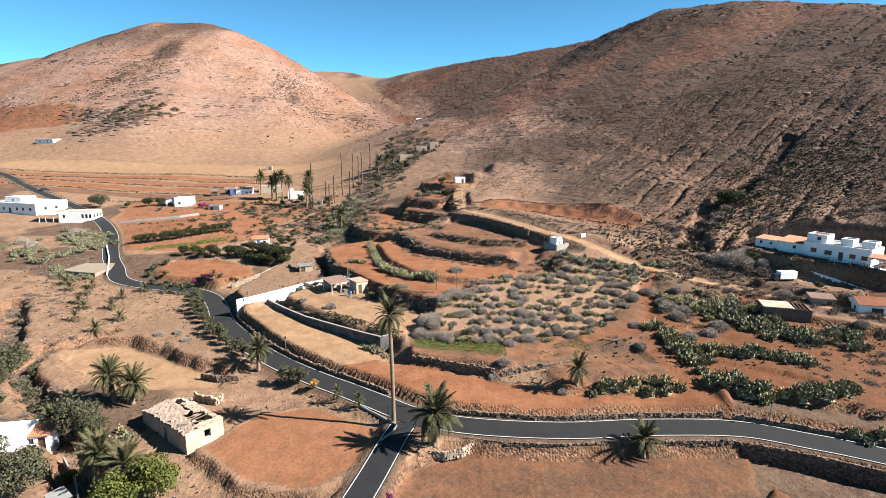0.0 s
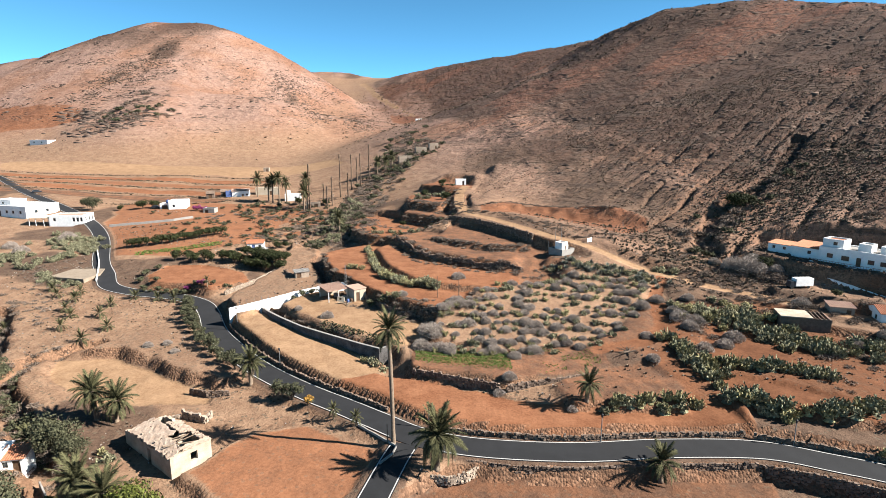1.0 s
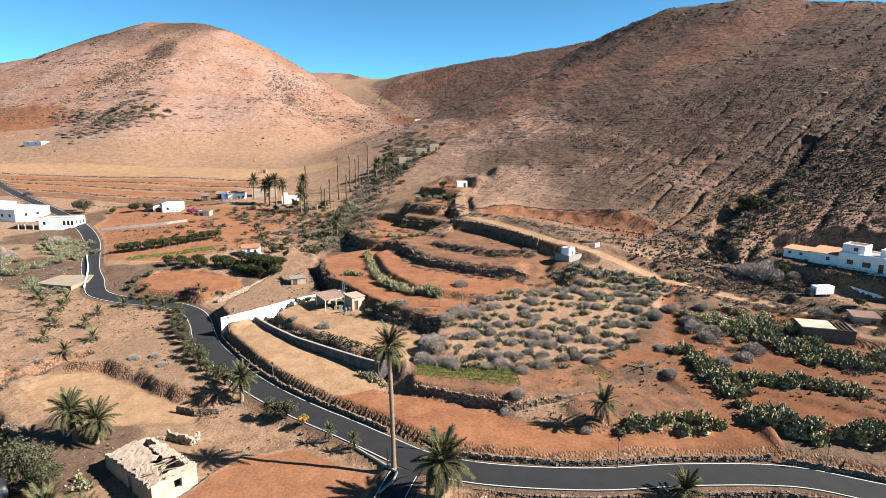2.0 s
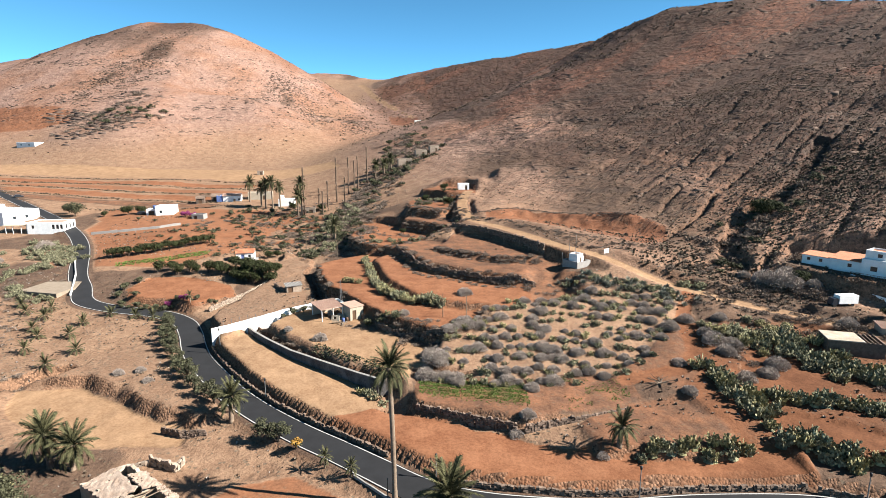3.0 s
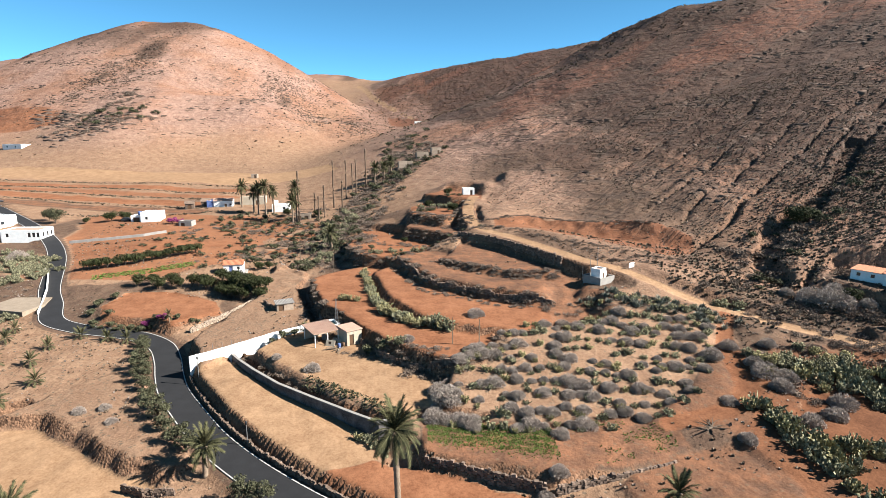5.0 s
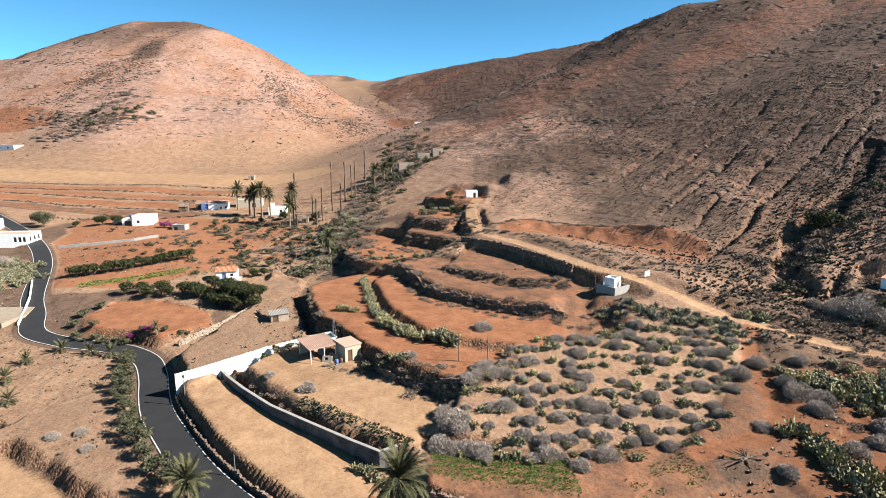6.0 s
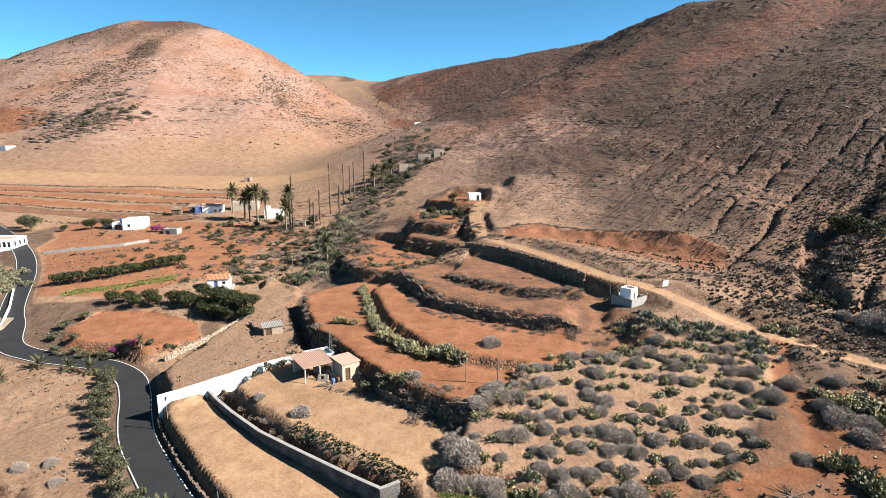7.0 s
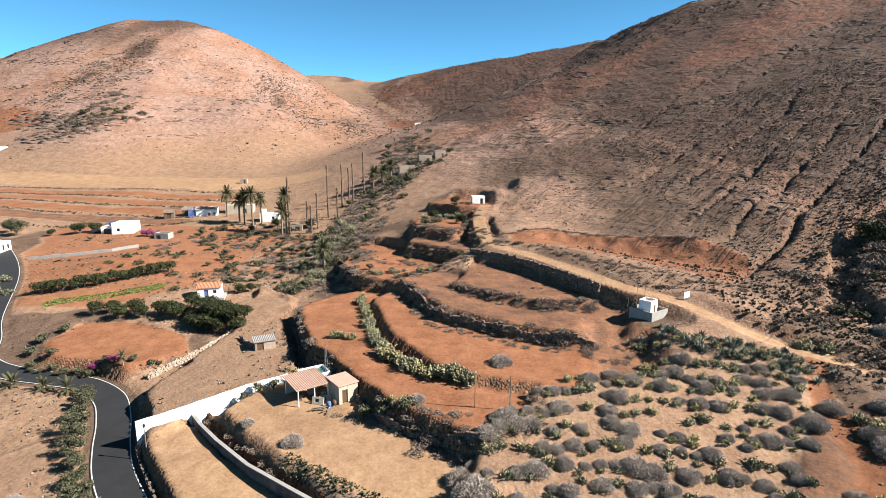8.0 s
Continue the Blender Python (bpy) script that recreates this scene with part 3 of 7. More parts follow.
    HILL[:] = [np.maximum(hill * rough, upper)]
    # brown soil of the eastern fields
    m = smooth(30, 40, x) * (1 - smooth(122, 134, y))
    zone[0], zone[2] = np.maximum(zone[0], 0.62 * m), np.maximum(zone[2], 0.5 * m)
    h, zone = cultivated(x, y, h, zone)
    for line, half, depth in GULLIES:
        d = line_near(x, y, line)[0] + fbm(x * 0.25, y * 0.25, 17, 3) * 1.6
        h -= depth * (1 - smooth(half, half + 1.0, d))
    bed(x, y, h, zone, LOOP, 1.3, 0.0, 2.0, 0)
    bed(x, y, h, zone, TRACK, 1.7, 0.0, 3.0, 1)
    bed(x, y, h, zone, SIDE, 2.9, 0.09, 0.9, 2)
    bed(x, y, h, zone, ROAD, 3.5, 0.09, 1.0, 2)
    h += fbm(x * 0.5, y * 0.5, 71, 3) * 0.12 * smooth(2.8, 4.5, np.minimum(line_near(x, y, ROAD)[0], line_near(x, y, SIDE)[0]))
    return h, zone


def stepped(lo, hi, step, out_lo, out_hi, grow):
    mid = list(np.arange(lo, hi, step))
    left, right, s = [], [], step
    while (left or mid)[-1 if left else 0] > out_lo:
        s *= grow
        left.append((left[-1] if left else lo) - s)
    s = step
    while (right or mid)[-1] < out_hi:
        s *= grow
        right.append((right[-1] if right else mid[-1]) + s)
    return np.array(left[::-1] + mid + right)


GX, GY = stepped(-100, 140, 0.68, -3000, 3000, 1.035), stepped(55, 225, 0.68, -600, 3600, 1.022)
XX, YY = np.meshgrid(GX, GY)
HH, ZONES = relief(XX, YY)


def ground_at(x, y):
    """Height of the ground sheet at a place."""
    i = int(min(max(np.searchsorted(GX, x) - 1, 0), len(GX) - 2))
    j = int(min(max(np.searchsorted(GY, y) - 1, 0), len(GY) - 2))
    fx, fy = (x - GX[i]) / (GX[i + 1] - GX[i]), (y - GY[j]) / (GY[j + 1] - GY[j])
    return float((HH[j, i] * (1 - fx) + HH[j, i + 1] * fx) * (1 - fy) + (HH[j + 1, i] * (1 - fx) + HH[j + 1, i + 1] * fx) * fy)


def build_ground():
    nx, ny = len(GX), len(GY)
    me = bpy.data.meshes.new("ground")
    idx = np.arange(nx * ny).reshape(ny, nx)
    quads = np.stack([idx[:-1, :-1], idx[:-1, 1:], idx[1:, 1:], idx[1:, :-1]], -1).reshape(-1)
    nq = len(quads) // 4
    me.vertices.add(nx * ny)
    me.vertices.foreach_set("co", np.stack([XX, YY, HH], -1).astype(np.float32).ravel())
    me.loops.add(nq * 4)
    me.loops.foreach_set("vertex_index", quads.astype(np.int32))
    me.polygons.add(nq)
    me.polygons.foreach_set("loop_start", np.arange(0, nq * 4, 4, dtype=np.int32))
    me.polygons.foreach_set("use_smooth", np.ones(nq, bool))
    me.update(calc_edges=True)
    zone = me.color_attributes.new("zone", "FLOAT_COLOR", "POINT")
    zone.data.foreach_set("color", np.stack(ZONES + HILL, -1).astype(np.float32).ravel())
    deep = me.attributes.new("deep", "FLOAT", "POINT")
    brown = np.maximum(smooth(20, 50, XX) * (1 - smooth(118, 132, YY)), 0.8 * smooth(-8, 4, XX) * (1 - smooth(75, 80, YY)))
    deep.data.foreach_set("value", brown.astype(np.float32).ravel())
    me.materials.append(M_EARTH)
    return tagged(new("ground", me), "dry red and sandy valley ground with terraces and bare hills", "ground", kind="structure")


ground = build_ground()


# ---- mesh helpers ----
def part(name, bm, material, parent=None, label="", smoothed=False):
    """Link a bmesh as one mesh object under a thing or a part."""
    me = bpy.data.meshes.new(name)
    bm.to_mesh(me)
    bm.free()
    me.materials.append(material)
    if smoothed:
        me.polygons.foreach_set("use_smooth", np.ones(len(me.polygons), bool))
    ob = new(name, me)
    ob.parent = parent
    return tagged(ob, label)


def ribbon(line, half_a, half_b, lift):
    """A band along a line between two side offsets."""
    bm = bmesh.new()
    rows = []
    for i, p in enumerate(line):
        a, b = line[max(0, i - 1)], line[min(len(line) - 1, i + 1)]
        d = Vector((b[0] - a[0], b[1] - a[1])).normalized()
        rows.append([bm.verts.new((p[0] - d.y * o, p[1] + d.x * o, p[2] + lift)) for o in (half_a, half_b)])
    for r, s in zip(rows, rows[1:]):
        bm.faces.new((r[1], s[1], s[0], r[0]))
    return bm


def slab(bm, lift=0.12):
    """Give a band a thickness downwards."""
    top = list(bm.faces)
    ext = bmesh.ops.extrude_face_region(bm, geom=top)
    moved = [v for v in ext["geom"] if isinstance(v, bmesh.types.BMVert)]
    bmesh.ops.translate(bm, vec=(0, 0, lift), verts=moved)
    bmesh.ops.translate(bm, vec=(0, 0, -lift), verts=list(bm.verts))
    bmesh.ops.recalc_face_normals(bm, faces=bm.faces)
    return bm


def build_road(name, line, half, label, lift=0.0, clear=None):
    """A road with edge lines, which stop where clear says that another road joins."""
    root = tagged(new(name), label, "road", kind="structure")
    part("asphalt", slab(ribbon(line, half, -half, lift)), M_ASPHALT, root)
    for side in (1, -1):
        runs, run = [], []
        for i, p in enumerate(line):
            a, b = line[max(0, i - 1)], line[min(len(line) - 1, i + 1)]
            d = Vector((b[0] - a[0], b[1] - a[1])).normalized()
            if clear and clear(p[0] - d.y * side * half, p[1] + d.x * side * half):
                runs, run = runs + [run], []
            else:
                run.append(p)
        for r in runs + [run]:
            if len(r) > 1:
                part("edge_line", ribbon(r, side * (half - 0.12), side * (half - 0.28), lift + 0.006), M_LINE, root, "white painted edge line")
    return root


MAIN = [q for p0, p1 in zip(ROAD, ROAD[1:]) for q in (p0, tuple((a + b) / 2 for a, b in zip(p0, p1)))] + [ROAD[-1]]
build_road("road", MAIN, 2.6, "narrow dark asphalt road with white edge lines", 0.0, lambda x, y: y < 82 and math.dist((x, y), (-7.0, 78.6)) < 3.4)
build_road("road_side", SIDE, 2.1, "side road of dark asphalt branching off by the palms", -0.005, lambda x, y: float(line_near(np.array([x]), np.array([y]), ROAD)[0][0]) < 3.0)

# ---- more materials ----
M_WHITE = plain("whitewash", (0.56, 0.555, 0.54), (0.70, 0.695, 0.68), 0.7, 0.9, 0.25, 0.02, depth=1.02)
M_CREAM = plain("cream_plaster", (0.48, 0.40, 0.30), (0.60, 0.52, 0.41), 0.6, 0.9, 0.35, 0.03)
M_OLDPLASTER = plain("peeling_plaster", (0.36, 0.27, 0.20), (0.72, 0.61, 0.48), 0.5, 0.92, 0.5, 0.05)
M_TILE = plain("roof_tile", (0.42, 0.15, 0.075), (0.56, 0.24, 0.13), 1.2, 0.85, 0.3, 0.02)
M_PINKROOF = plain("faded_roof", (0.50, 0.30, 0.22), (0.62, 0.42, 0.32), 0.8, 0.85, 0.3, 0.02)
M_STONE = plain("field_stone", (0.13, 0.09, 0.07), (0.28, 0.20, 0.15), 1.5, 0.95, 0.5, 0.05, vary=0.35)
M_PALESTONE = plain("pale_stone", (0.33, 0.25, 0.19), (0.50, 0.40, 0.31), 1.2, 0.95, 0.5, 0.05, vary=0.25)
M_CONCRETE = plain("concrete", (0.30, 0.28, 0.26), (0.42, 0.40, 0.37), 0.8, 0.92, 0.3, 0.02)
M_DARK = plain("dark_opening", (0.02, 0.02, 0.022), (0.035, 0.034, 0.036), 1.0, 0.6, 0.0)
M_GLASS, _nt, _p = mat("window_glass")
_p.inputs["Base Color"].default_value, _p.inputs["Roughness"].default_value = (0.02, 0.025, 0.03, 1), 0.08
M_WOOD = plain("weathered_wood", (0.16, 0.11, 0.075), (0.28, 0.21, 0.15), 1.5, 0.9, 0.3, 0.02)
M_DOOR = plain("dark_door", (0.10, 0.055, 0.03), (0.16, 0.09, 0.05), 1.0, 0.6, 0.1)
M_BLUE = plain("blue_paint", (0.10, 0.16, 0.38), (0.15, 0.22, 0.46), 1.0, 0.8, 0.1)
M_BARK = plain("palm_bark", (0.20, 0.14, 0.10), (0.33, 0.25, 0.18), 2.0, 0.95, 0.6, 0.05, 6.0)
M_DEADBARK = plain("dead_palm_bark", (0.10, 0.065, 0.045), (0.19, 0.13, 0.09), 2.0, 0.95, 0.6, 0.05, 6.0)
M_TRUNK = plain("tree_bark", (0.11, 0.08, 0.06), (0.20, 0.15, 0.11), 3.0, 0.95, 0.5, 0.04)
M_FROND = plain("palm_frond", (0.038, 0.041, 0.02), (0.125, 0.12, 0.06), 0.8, 0.85, 0.0, vary=0.5, spec=0.1)
M_DRYFROND = plain("dry_frond", (0.26, 0.19, 0.11), (0.38, 0.29, 0.18), 1.0, 0.8, 0.0, vary=0.25)
M_PAD = plain("cactus_pad", (0.075, 0.078, 0.05), (0.42, 0.40, 0.25), 1.6, 0.85, 0.0, vary=0.6, spec=0.1)
M_PALEPAD = plain("cactus_pad_yellow", (0.20, 0.185, 0.09), (0.46, 0.41, 0.22), 1.2, 0.85, 0.0, vary=0.5, spec=0.1)
M_AGAVE = plain("agave_leaf", (0.14, 0.147, 0.118), (0.30, 0.305, 0.25), 1.0, 0.85, 0.0, vary=0.5, spec=0.1)
M_TWIG = plain("grey_twigs", (0.36, 0.303, 0.262), (0.54, 0.457, 0.395), 1.2, 0.95, 0.0, vary=0.15, spec=0.1)
M_SCRUB = plain("dry_scrub", (0.13, 0.095, 0.07), (0.26, 0.20, 0.145), 0.2, 0.95, 0.0, vary=0.45, spec=0.1)
M_OLIVE = plain("olive_leaf", (0.055, 0.059, 0.032), (0.13, 0.13, 0.077), 1.5, 0.8, 0.0, vary=0.45, spec=0.1)
M_LEAF = plain("dark_leaf", (0.024, 0.031, 0.012), (0.066, 0.074, 0.029), 1.5, 0.7, 0.0, vary=0.45, spec=0.1)
M_FRESH = plain("fresh_leaf", (0.06, 0.075, 0.018), (0.165, 0.18, 0.042), 1.5, 0.7, 0.0, vary=0.45, spec=0.1)
M_CROP = plain("crop_leaf", (0.10, 0.17, 0.028), (0.19, 0.27, 0.055), 0.6, 0.8, 0.0, vary=0.3)
M_PURPLE = plain("bougainvillea", (0.20, 0.02, 0.11), (0.34, 0.05, 0.20), 1.5, 0.8, 0.0, vary=0.35)
M_ORANGE = plain("orange_leaf", (0.42, 0.20, 0.03), (0.55, 0.32, 0.06), 1.5, 0.7, 0.0, vary=0.3)
M_METAL = plain("galvanised_metal", (0.32, 0.32, 0.32), (0.45, 0.45, 0.44), 1.0, 0.5, 0.0, metal=0.6)
M_STAINED = plain("stained_wall_plaster", (0.022, 0.02, 0.02), (0.24, 0.22, 0.21), 0.55, 0.95, 0.8, 0.08, 5.0)
M_DARKSCRUB = plain("dark_scrub", (0.07, 0.058, 0.038), (0.18, 0.145, 0.10), 0.3, 0.95, 0.0, vary=0.35)
M_RUBBER = plain("tyre_rubber", (0.02, 0.02, 0.02), (0.035, 0.035, 0.035), 2.0, 0.9, 0.0)
M_REDCAR = plain("red_car_paint", (0.30, 0.03, 0.02), (0.34, 0.04, 0.03), 1.0, 0.3, 0.0)
M_DARKCAR = plain("dark_car_paint", (0.03, 0.035, 0.045), (0.04, 0.045, 0.055), 1.0, 0.3, 0.0)
M_WATER, _nt, _p = mat("green_pool_water")
_p.inputs["Base Color"].default_value, _p.inputs["Roughness"].default_value = (0.03, 0.10, 0.085, 1), 0.08
M_YARD = plain("pale_gravel", (0.28, 0.22, 0.16), (0.40, 0.32, 0.24), 0.8, 0.95, 0.3, 0.02)


# ---- builders ----
def mesh_of(name, verts, faces, material, smoothed=False):
    me = bpy.data.meshes.new(name)
    me.from_pydata(verts, [], faces)
    me.materials.append(material)
    if smoothed:
        me.polygons.foreach_set("use_smooth", np.ones(len(me.polygons), bool))
    return me


def piece(name, me, parent=None, m=None, label=""):
    ob = new(name, me)
    ob.parent = parent
    if m is not None:
        ob.matrix_basis = m
    return tagged(ob, label)


def root(name, label, category, x, y, z=None, rot=0.0, group="", scale=1.0):
    """An empty at the base of a thing, standing on the ground unless z is given."""
    ob = new(name)
    ob.empty_display_size = 0.3
    ob.matrix_basis = pose(x, y, ground_at(x, y) if z is None else z, 0, 0, rot) @ Matrix.Scale(scale, 4)
    return tagged(ob, label, category, group)


def add_box(geo, x0, y0, z0, x1, y1, z1):
    verts, faces = geo
    n = len(verts)
    verts += [(x, y, z) for z in (z0, z1) for x, y in ((x0, y0), (x1, y0), (x1, y1), (x0, y1))]
    faces += [tuple(n + i for i in f) for f in ((3, 2, 1, 0), (4, 5, 6, 7), (0, 1, 5, 4), (1, 2, 6, 5), (2, 3, 7, 6), (3, 0, 4, 7))]
    return geo


def soften(ob, width=0.03):
    b = ob.modifiers.new("edge", "BEVEL")
    b.width, b.segments, b.limit_method = width, 2, "ANGLE"
    return ob


def tube(pts, radii, sides=8):
    """A bent tapered tube through points."""
    verts, faces = [], []
    for i, p in enumerate(pts):
        a, b = Vector(pts[max(0, i - 1)]), Vector(pts[min(len(pts) - 1, i + 1)])
        q = (b - a).to_track_quat("Z", "Y")
        for k in range(sides):
            t = 2 * math.pi * k / sides
            verts.append(tuple(Vector(p) + q @ Vector((math.cos(t) * radii[i], math.sin(t) * radii[i], 0))))
    for i in range(len(pts) - 1):
        for k in range(sides):
            a, b = i * sides + k, i * sides + (k + 1) % sides
            faces.append((a, b, b + sides, a + sides))
    faces.append(tuple(range((len(pts) - 1) * sides, len(pts) * sides)))
    faces.append(tuple(reversed(range(sides))))
    return verts, faces


def wall_geo(length, height, thick, openings=()):
    """A wall along x with openings (x0, x1, z0, z1) through it."""
    xs = sorted({0, length, *(v for o in openings for v in o[:2])})
    zs = sorted({0, height, *(v for o in openings for v in o[2:])})
    geo = ([], [])
    for xa, xb in zip(xs, xs[1:]):
        start = None
        for za, zb in zip(zs, zs[1:]):
            hole = any(o[0] <= xa and xb <= o[1] and o[2] <= za and zb <= o[3] for o in openings)
            if not hole and start is None:
                start = za
            if hole and start is not None:
                add_box(geo, xa, 0, start, xb, thick, za)
                start = None
        if start is not None:
            add_box(geo, xa, 0, start, xb, thick, height)
    return geo


def ribbed(w, d, z_front, z_back, over=0.25, pitch=0.32, thick=0.10):
    """A tiled or corrugated roof sheet, falling from back to front, ribs down the slope."""
    verts, faces = [], []
    n = int((w + 2 * over) / pitch * 4)
    for k in range(n + 1):
        x = -w / 2 - over + (w + 2 * over) * k / n
        lift = 0.05 * math.sin(k * math.pi / 2)
        slope = (z_back - z_front) / d
        for y, z in ((-over, z_front - slope * over), (d + over, z_back + slope * over)):
            verts += [(x, y, z + lift + thick), (x, y, z + lift)]
    for k in range(n):
        a, b = 4 * k, 4 * k + 4
        faces += [(a, b, b + 2, a + 2), (a + 1, a + 3, b + 3, b + 1), (a, a + 1, b + 1, b), (a + 2, b + 2, b + 3, a + 3)]
    faces += [(0, 2, 3, 1), (4 * n, 4 * n + 1, 4 * n + 3, 4 * n + 2)]
    return verts, faces


def opening(top, m, kind, cx, width, z0, height, thick, door_mat=None):
    """A window or a door set into an opening of a wall."""
    m = m @ Matrix.Translation((cx - width / 2, thick * 0.4, z0))
    if kind == "w":
        win = piece("window", mesh_of("window", *wall_geo(width, height, 0.06, ((0.07, width - 0.07, 0.07, height - 0.07),)), M_DOOR), top, m)
        piece("pane", mesh_of("pane", *add_box(([], []), 0.05, 0.02, 0.05, width - 0.05, 0.04, height - 0.05), M_GLASS), win)
    elif kind == "d":
        door = piece("door", mesh_of("door", *wall_geo(width, height, 0.06, ((0.14, width - 0.14, height * 0.5, height - 0.2),)), door_mat or M_DOOR), top, m)
        piece("door_panel", mesh_of("door_panel", *add_box(([], []), 0.1, 0.02, height * 0.45, width - 0.1, 0.04, height - 0.15), door_mat or M_DOOR), door)


def house(name, label, x, y, z, rot, w, d, h, roof="flat", front=(), right=(), left=(), back=(), wall_mat=None, roof_mat=None, rise=0.9, into=None, thick=0.3, door_mat=None, category="house", sink=1.2):
    """A building, or a block of one: front wall faces local -y; openings are (kind, centre, width, sill, height)."""
    wall_mat, roof_mat = wall_mat or M_WHITE, roof_mat or M_TILE
    top = into or root(name, label, category, x, y, z, rot)
    at = pose(x, y, z, 0, 0, rot) if into else Matrix()
    parapet = 0.35 if roof == "flat" else 0.0
    sides = ((w, front, pose(-w / 2, 0, 0)), (d - 2 * thick, right, pose(w / 2, thick, 0, 0, 0, 90)), (w, back, pose(w / 2, d, 0, 0, 0, 180)), (d - 2 * thick, left, pose(-w / 2, d - thick, 0, 0, 0, -90)))
    for length, ops, m in sides:
        holes = [(c + length / 2 - ww / 2, c + length / 2 + ww / 2, s, s + hh) for kind, c, ww, s, hh in ops]
        verts, faces = wall_geo(length, h + parapet, thick, holes)
        verts = [(a, b, c if c > 0 else -sink) for a, b, c in verts]
        soften(piece("wall", mesh_of("wall", verts, faces, wall_mat), top, at @ m), 0.025)
        for kind, c, ww, s, hh in ops:
            opening(top, at @ m, kind, c + length / 2, ww, s, hh, thick, door_mat)
    gables = []
    if roof == "flat":
        piece("roof", mesh_of("roof", *add_box(([], []), -w / 2 + thick * 0.9, thick * 0.9, h - 0.2, w / 2 - thick * 0.9, d - thick * 0.9, h), roof_mat), top, at)
    elif roof == "slab":
        soften(piece("roof", mesh_of("roof", *add_box(([], []), -w / 2 - 0.15, -0.15, h, w / 2 + 0.15, d + 0.15, h + 0.18), roof_mat), top, at))
    elif roof == "shed":
        piece("roof", mesh_of("roof", *ribbed(w, d, h + 0.02, h + rise), roof_mat), top, at)
        gables = [(0.0, d, d, rise)]
        piece("gable", mesh_of("gable", *add_box(([], []), -w / 2 + thick, d - thick, h, w / 2 - thick, d, h + rise - 0.05), wall_mat), top, at)
    elif roof == "gable":
        for m in (Matrix(), pose(0, d, 0, 0, 0, 180)):
            piece("roof", mesh_of("roof", *ribbed(w, d / 2 - 0.26, h + 0.02, h + rise, 0.25), roof_mat), top, at @ m)
        gables = [(0.0, d, d / 2, rise)]
    for y0, y1, peak, up in gables:
        for x0 in (-w / 2, w / 2 - thick):
            g = [(xx, yy, zz) for xx in (x0, x0 + thick) for yy, zz in ((y0, h), (y1, h), (peak, h + up - 0.02))]
            piece("gable", mesh_of("gable", g, [(0, 2, 1), (3, 4, 5), (0, 1, 4, 3), (1, 2, 5, 4), (0, 3, 5, 2)], wall_mat), top, at)
    return top


def wall_line(name, label, line, height, thick, material, base=None, category="wall", kind="structure", sink=0.8):
    """A solid wall that follows a line over the ground; points may carry the level of its top."""
    dense = []
    for p, q in zip(line, line[1:]):
        n = max(1, int(math.dist(p[:2], q[:2]) / 1.2))
        dense += [(p[0] + (q[0] - p[0]) * i / n, p[1] + (q[1] - p[1]) * i / n) for i in range(n)]
    dense.append(line[-1][:2])
    lens = np.cumsum([0] + [math.dist(p[:2], q[:2]) for p, q in zip(line, line[1:])])
    tops = np.interp(np.linspace(0, lens[-1], len(dense)), lens, [p[2] if len(p) > 2 else 0 for p in line])
    verts, faces = [], []
    for i, p in enumerate(dense):
        a, b = Vector(dense[max(0, i - 1)]), Vector(dense[min(len(dense) - 1, i + 1)])
        d = (b - a).normalized()
        g = ground_at(*p) if base is None else base
        for o in (thick / 2, -thick / 2):
            for z in (g - sink, (tops[i] if len(line[0]) > 2 else g + height) + 0.04 * math.sin(i * 2.3)):
                verts.append((p[0] - d.y * o, p[1] + d.x * o, z))
    for i in range(len(dense) - 1):
        a, b = 4 * i, 4 * i + 4
        faces += [(a, a + 1, b + 1, b), (a + 3, a + 2, b + 2, b + 3), (a + 1, a + 3, b + 3, b + 1), (a + 2, a, b, b + 2)]
    e = 4 * (len(dense) - 1)
    faces += [(0, 2, 3, 1), (e, e + 1, e + 3, e + 2)]
    ob = new(name, mesh_of(name, verts, faces, material))
    return tagged(soften(ob, 0.05), label, category, kind=kind)


def rubble_line(name, label, line, height, material, stone=0.42, seed=1, courses=None, lean=0.12, base=None):
    """A dry-stone wall of rough blocks laid in courses."""
    rng = random.Random(seed)
    geo = ([], [])
    dense = []
    for p, q in zip(line, line[1:]):
        n = max(1, int(math.dist(p, q) / stone))
        dense += [((p[0] + (q[0] - p[0]) * i / n, p[1] + (q[1] - p[1]) * i / n), math.atan2(q[1] - p[1], q[0] - p[0])) for i in range(n)]
    rows = courses or max(1, int(height / (stone * 0.7)))
    for (x, y), ang in dense:
        g = ground_at(x, y) if base is None else base
        top = rows + rng.choice((-1, 0, 0, 0, 1)) if rng.random() < 0.3 else rows
        for r in range(-1, top):
            s = stone * rng.uniform(0.75, 1.25)
            c = Vector((x + rng.uniform(-.1, .1), y + rng.uniform(-.1, .1), g + (r + 0.5) * stone * 0.68 + rng.uniform(-.04, .04)))
            rot = Euler((rng.uniform(-.2, .2), rng.uniform(-.2, .2), ang + rng.uniform(-.25, .25))).to_matrix()
            n = len(geo[0])
            h = [s * 0.56, s * rng.uniform(.35, .55), s * 0.38]
            for k in range(8):
                v = Vector([h[i] * (1 if k >> i & 1 else -1) * rng.uniform(.72, 1.05) for i in range(3)])
                geo[0].append(tuple(c + rot @ v))
            geo[1].extend(tuple(n + i for i in f) for f in ((0, 2, 3, 1), (4, 5, 7, 6), (0, 1, 5, 4), (2, 6, 7, 3), (0, 4, 6, 2), (1, 3, 7, 5)))
    return tagged(new(name, mesh_of(name, *geo, material)), label, "stone wall", kind="structure")


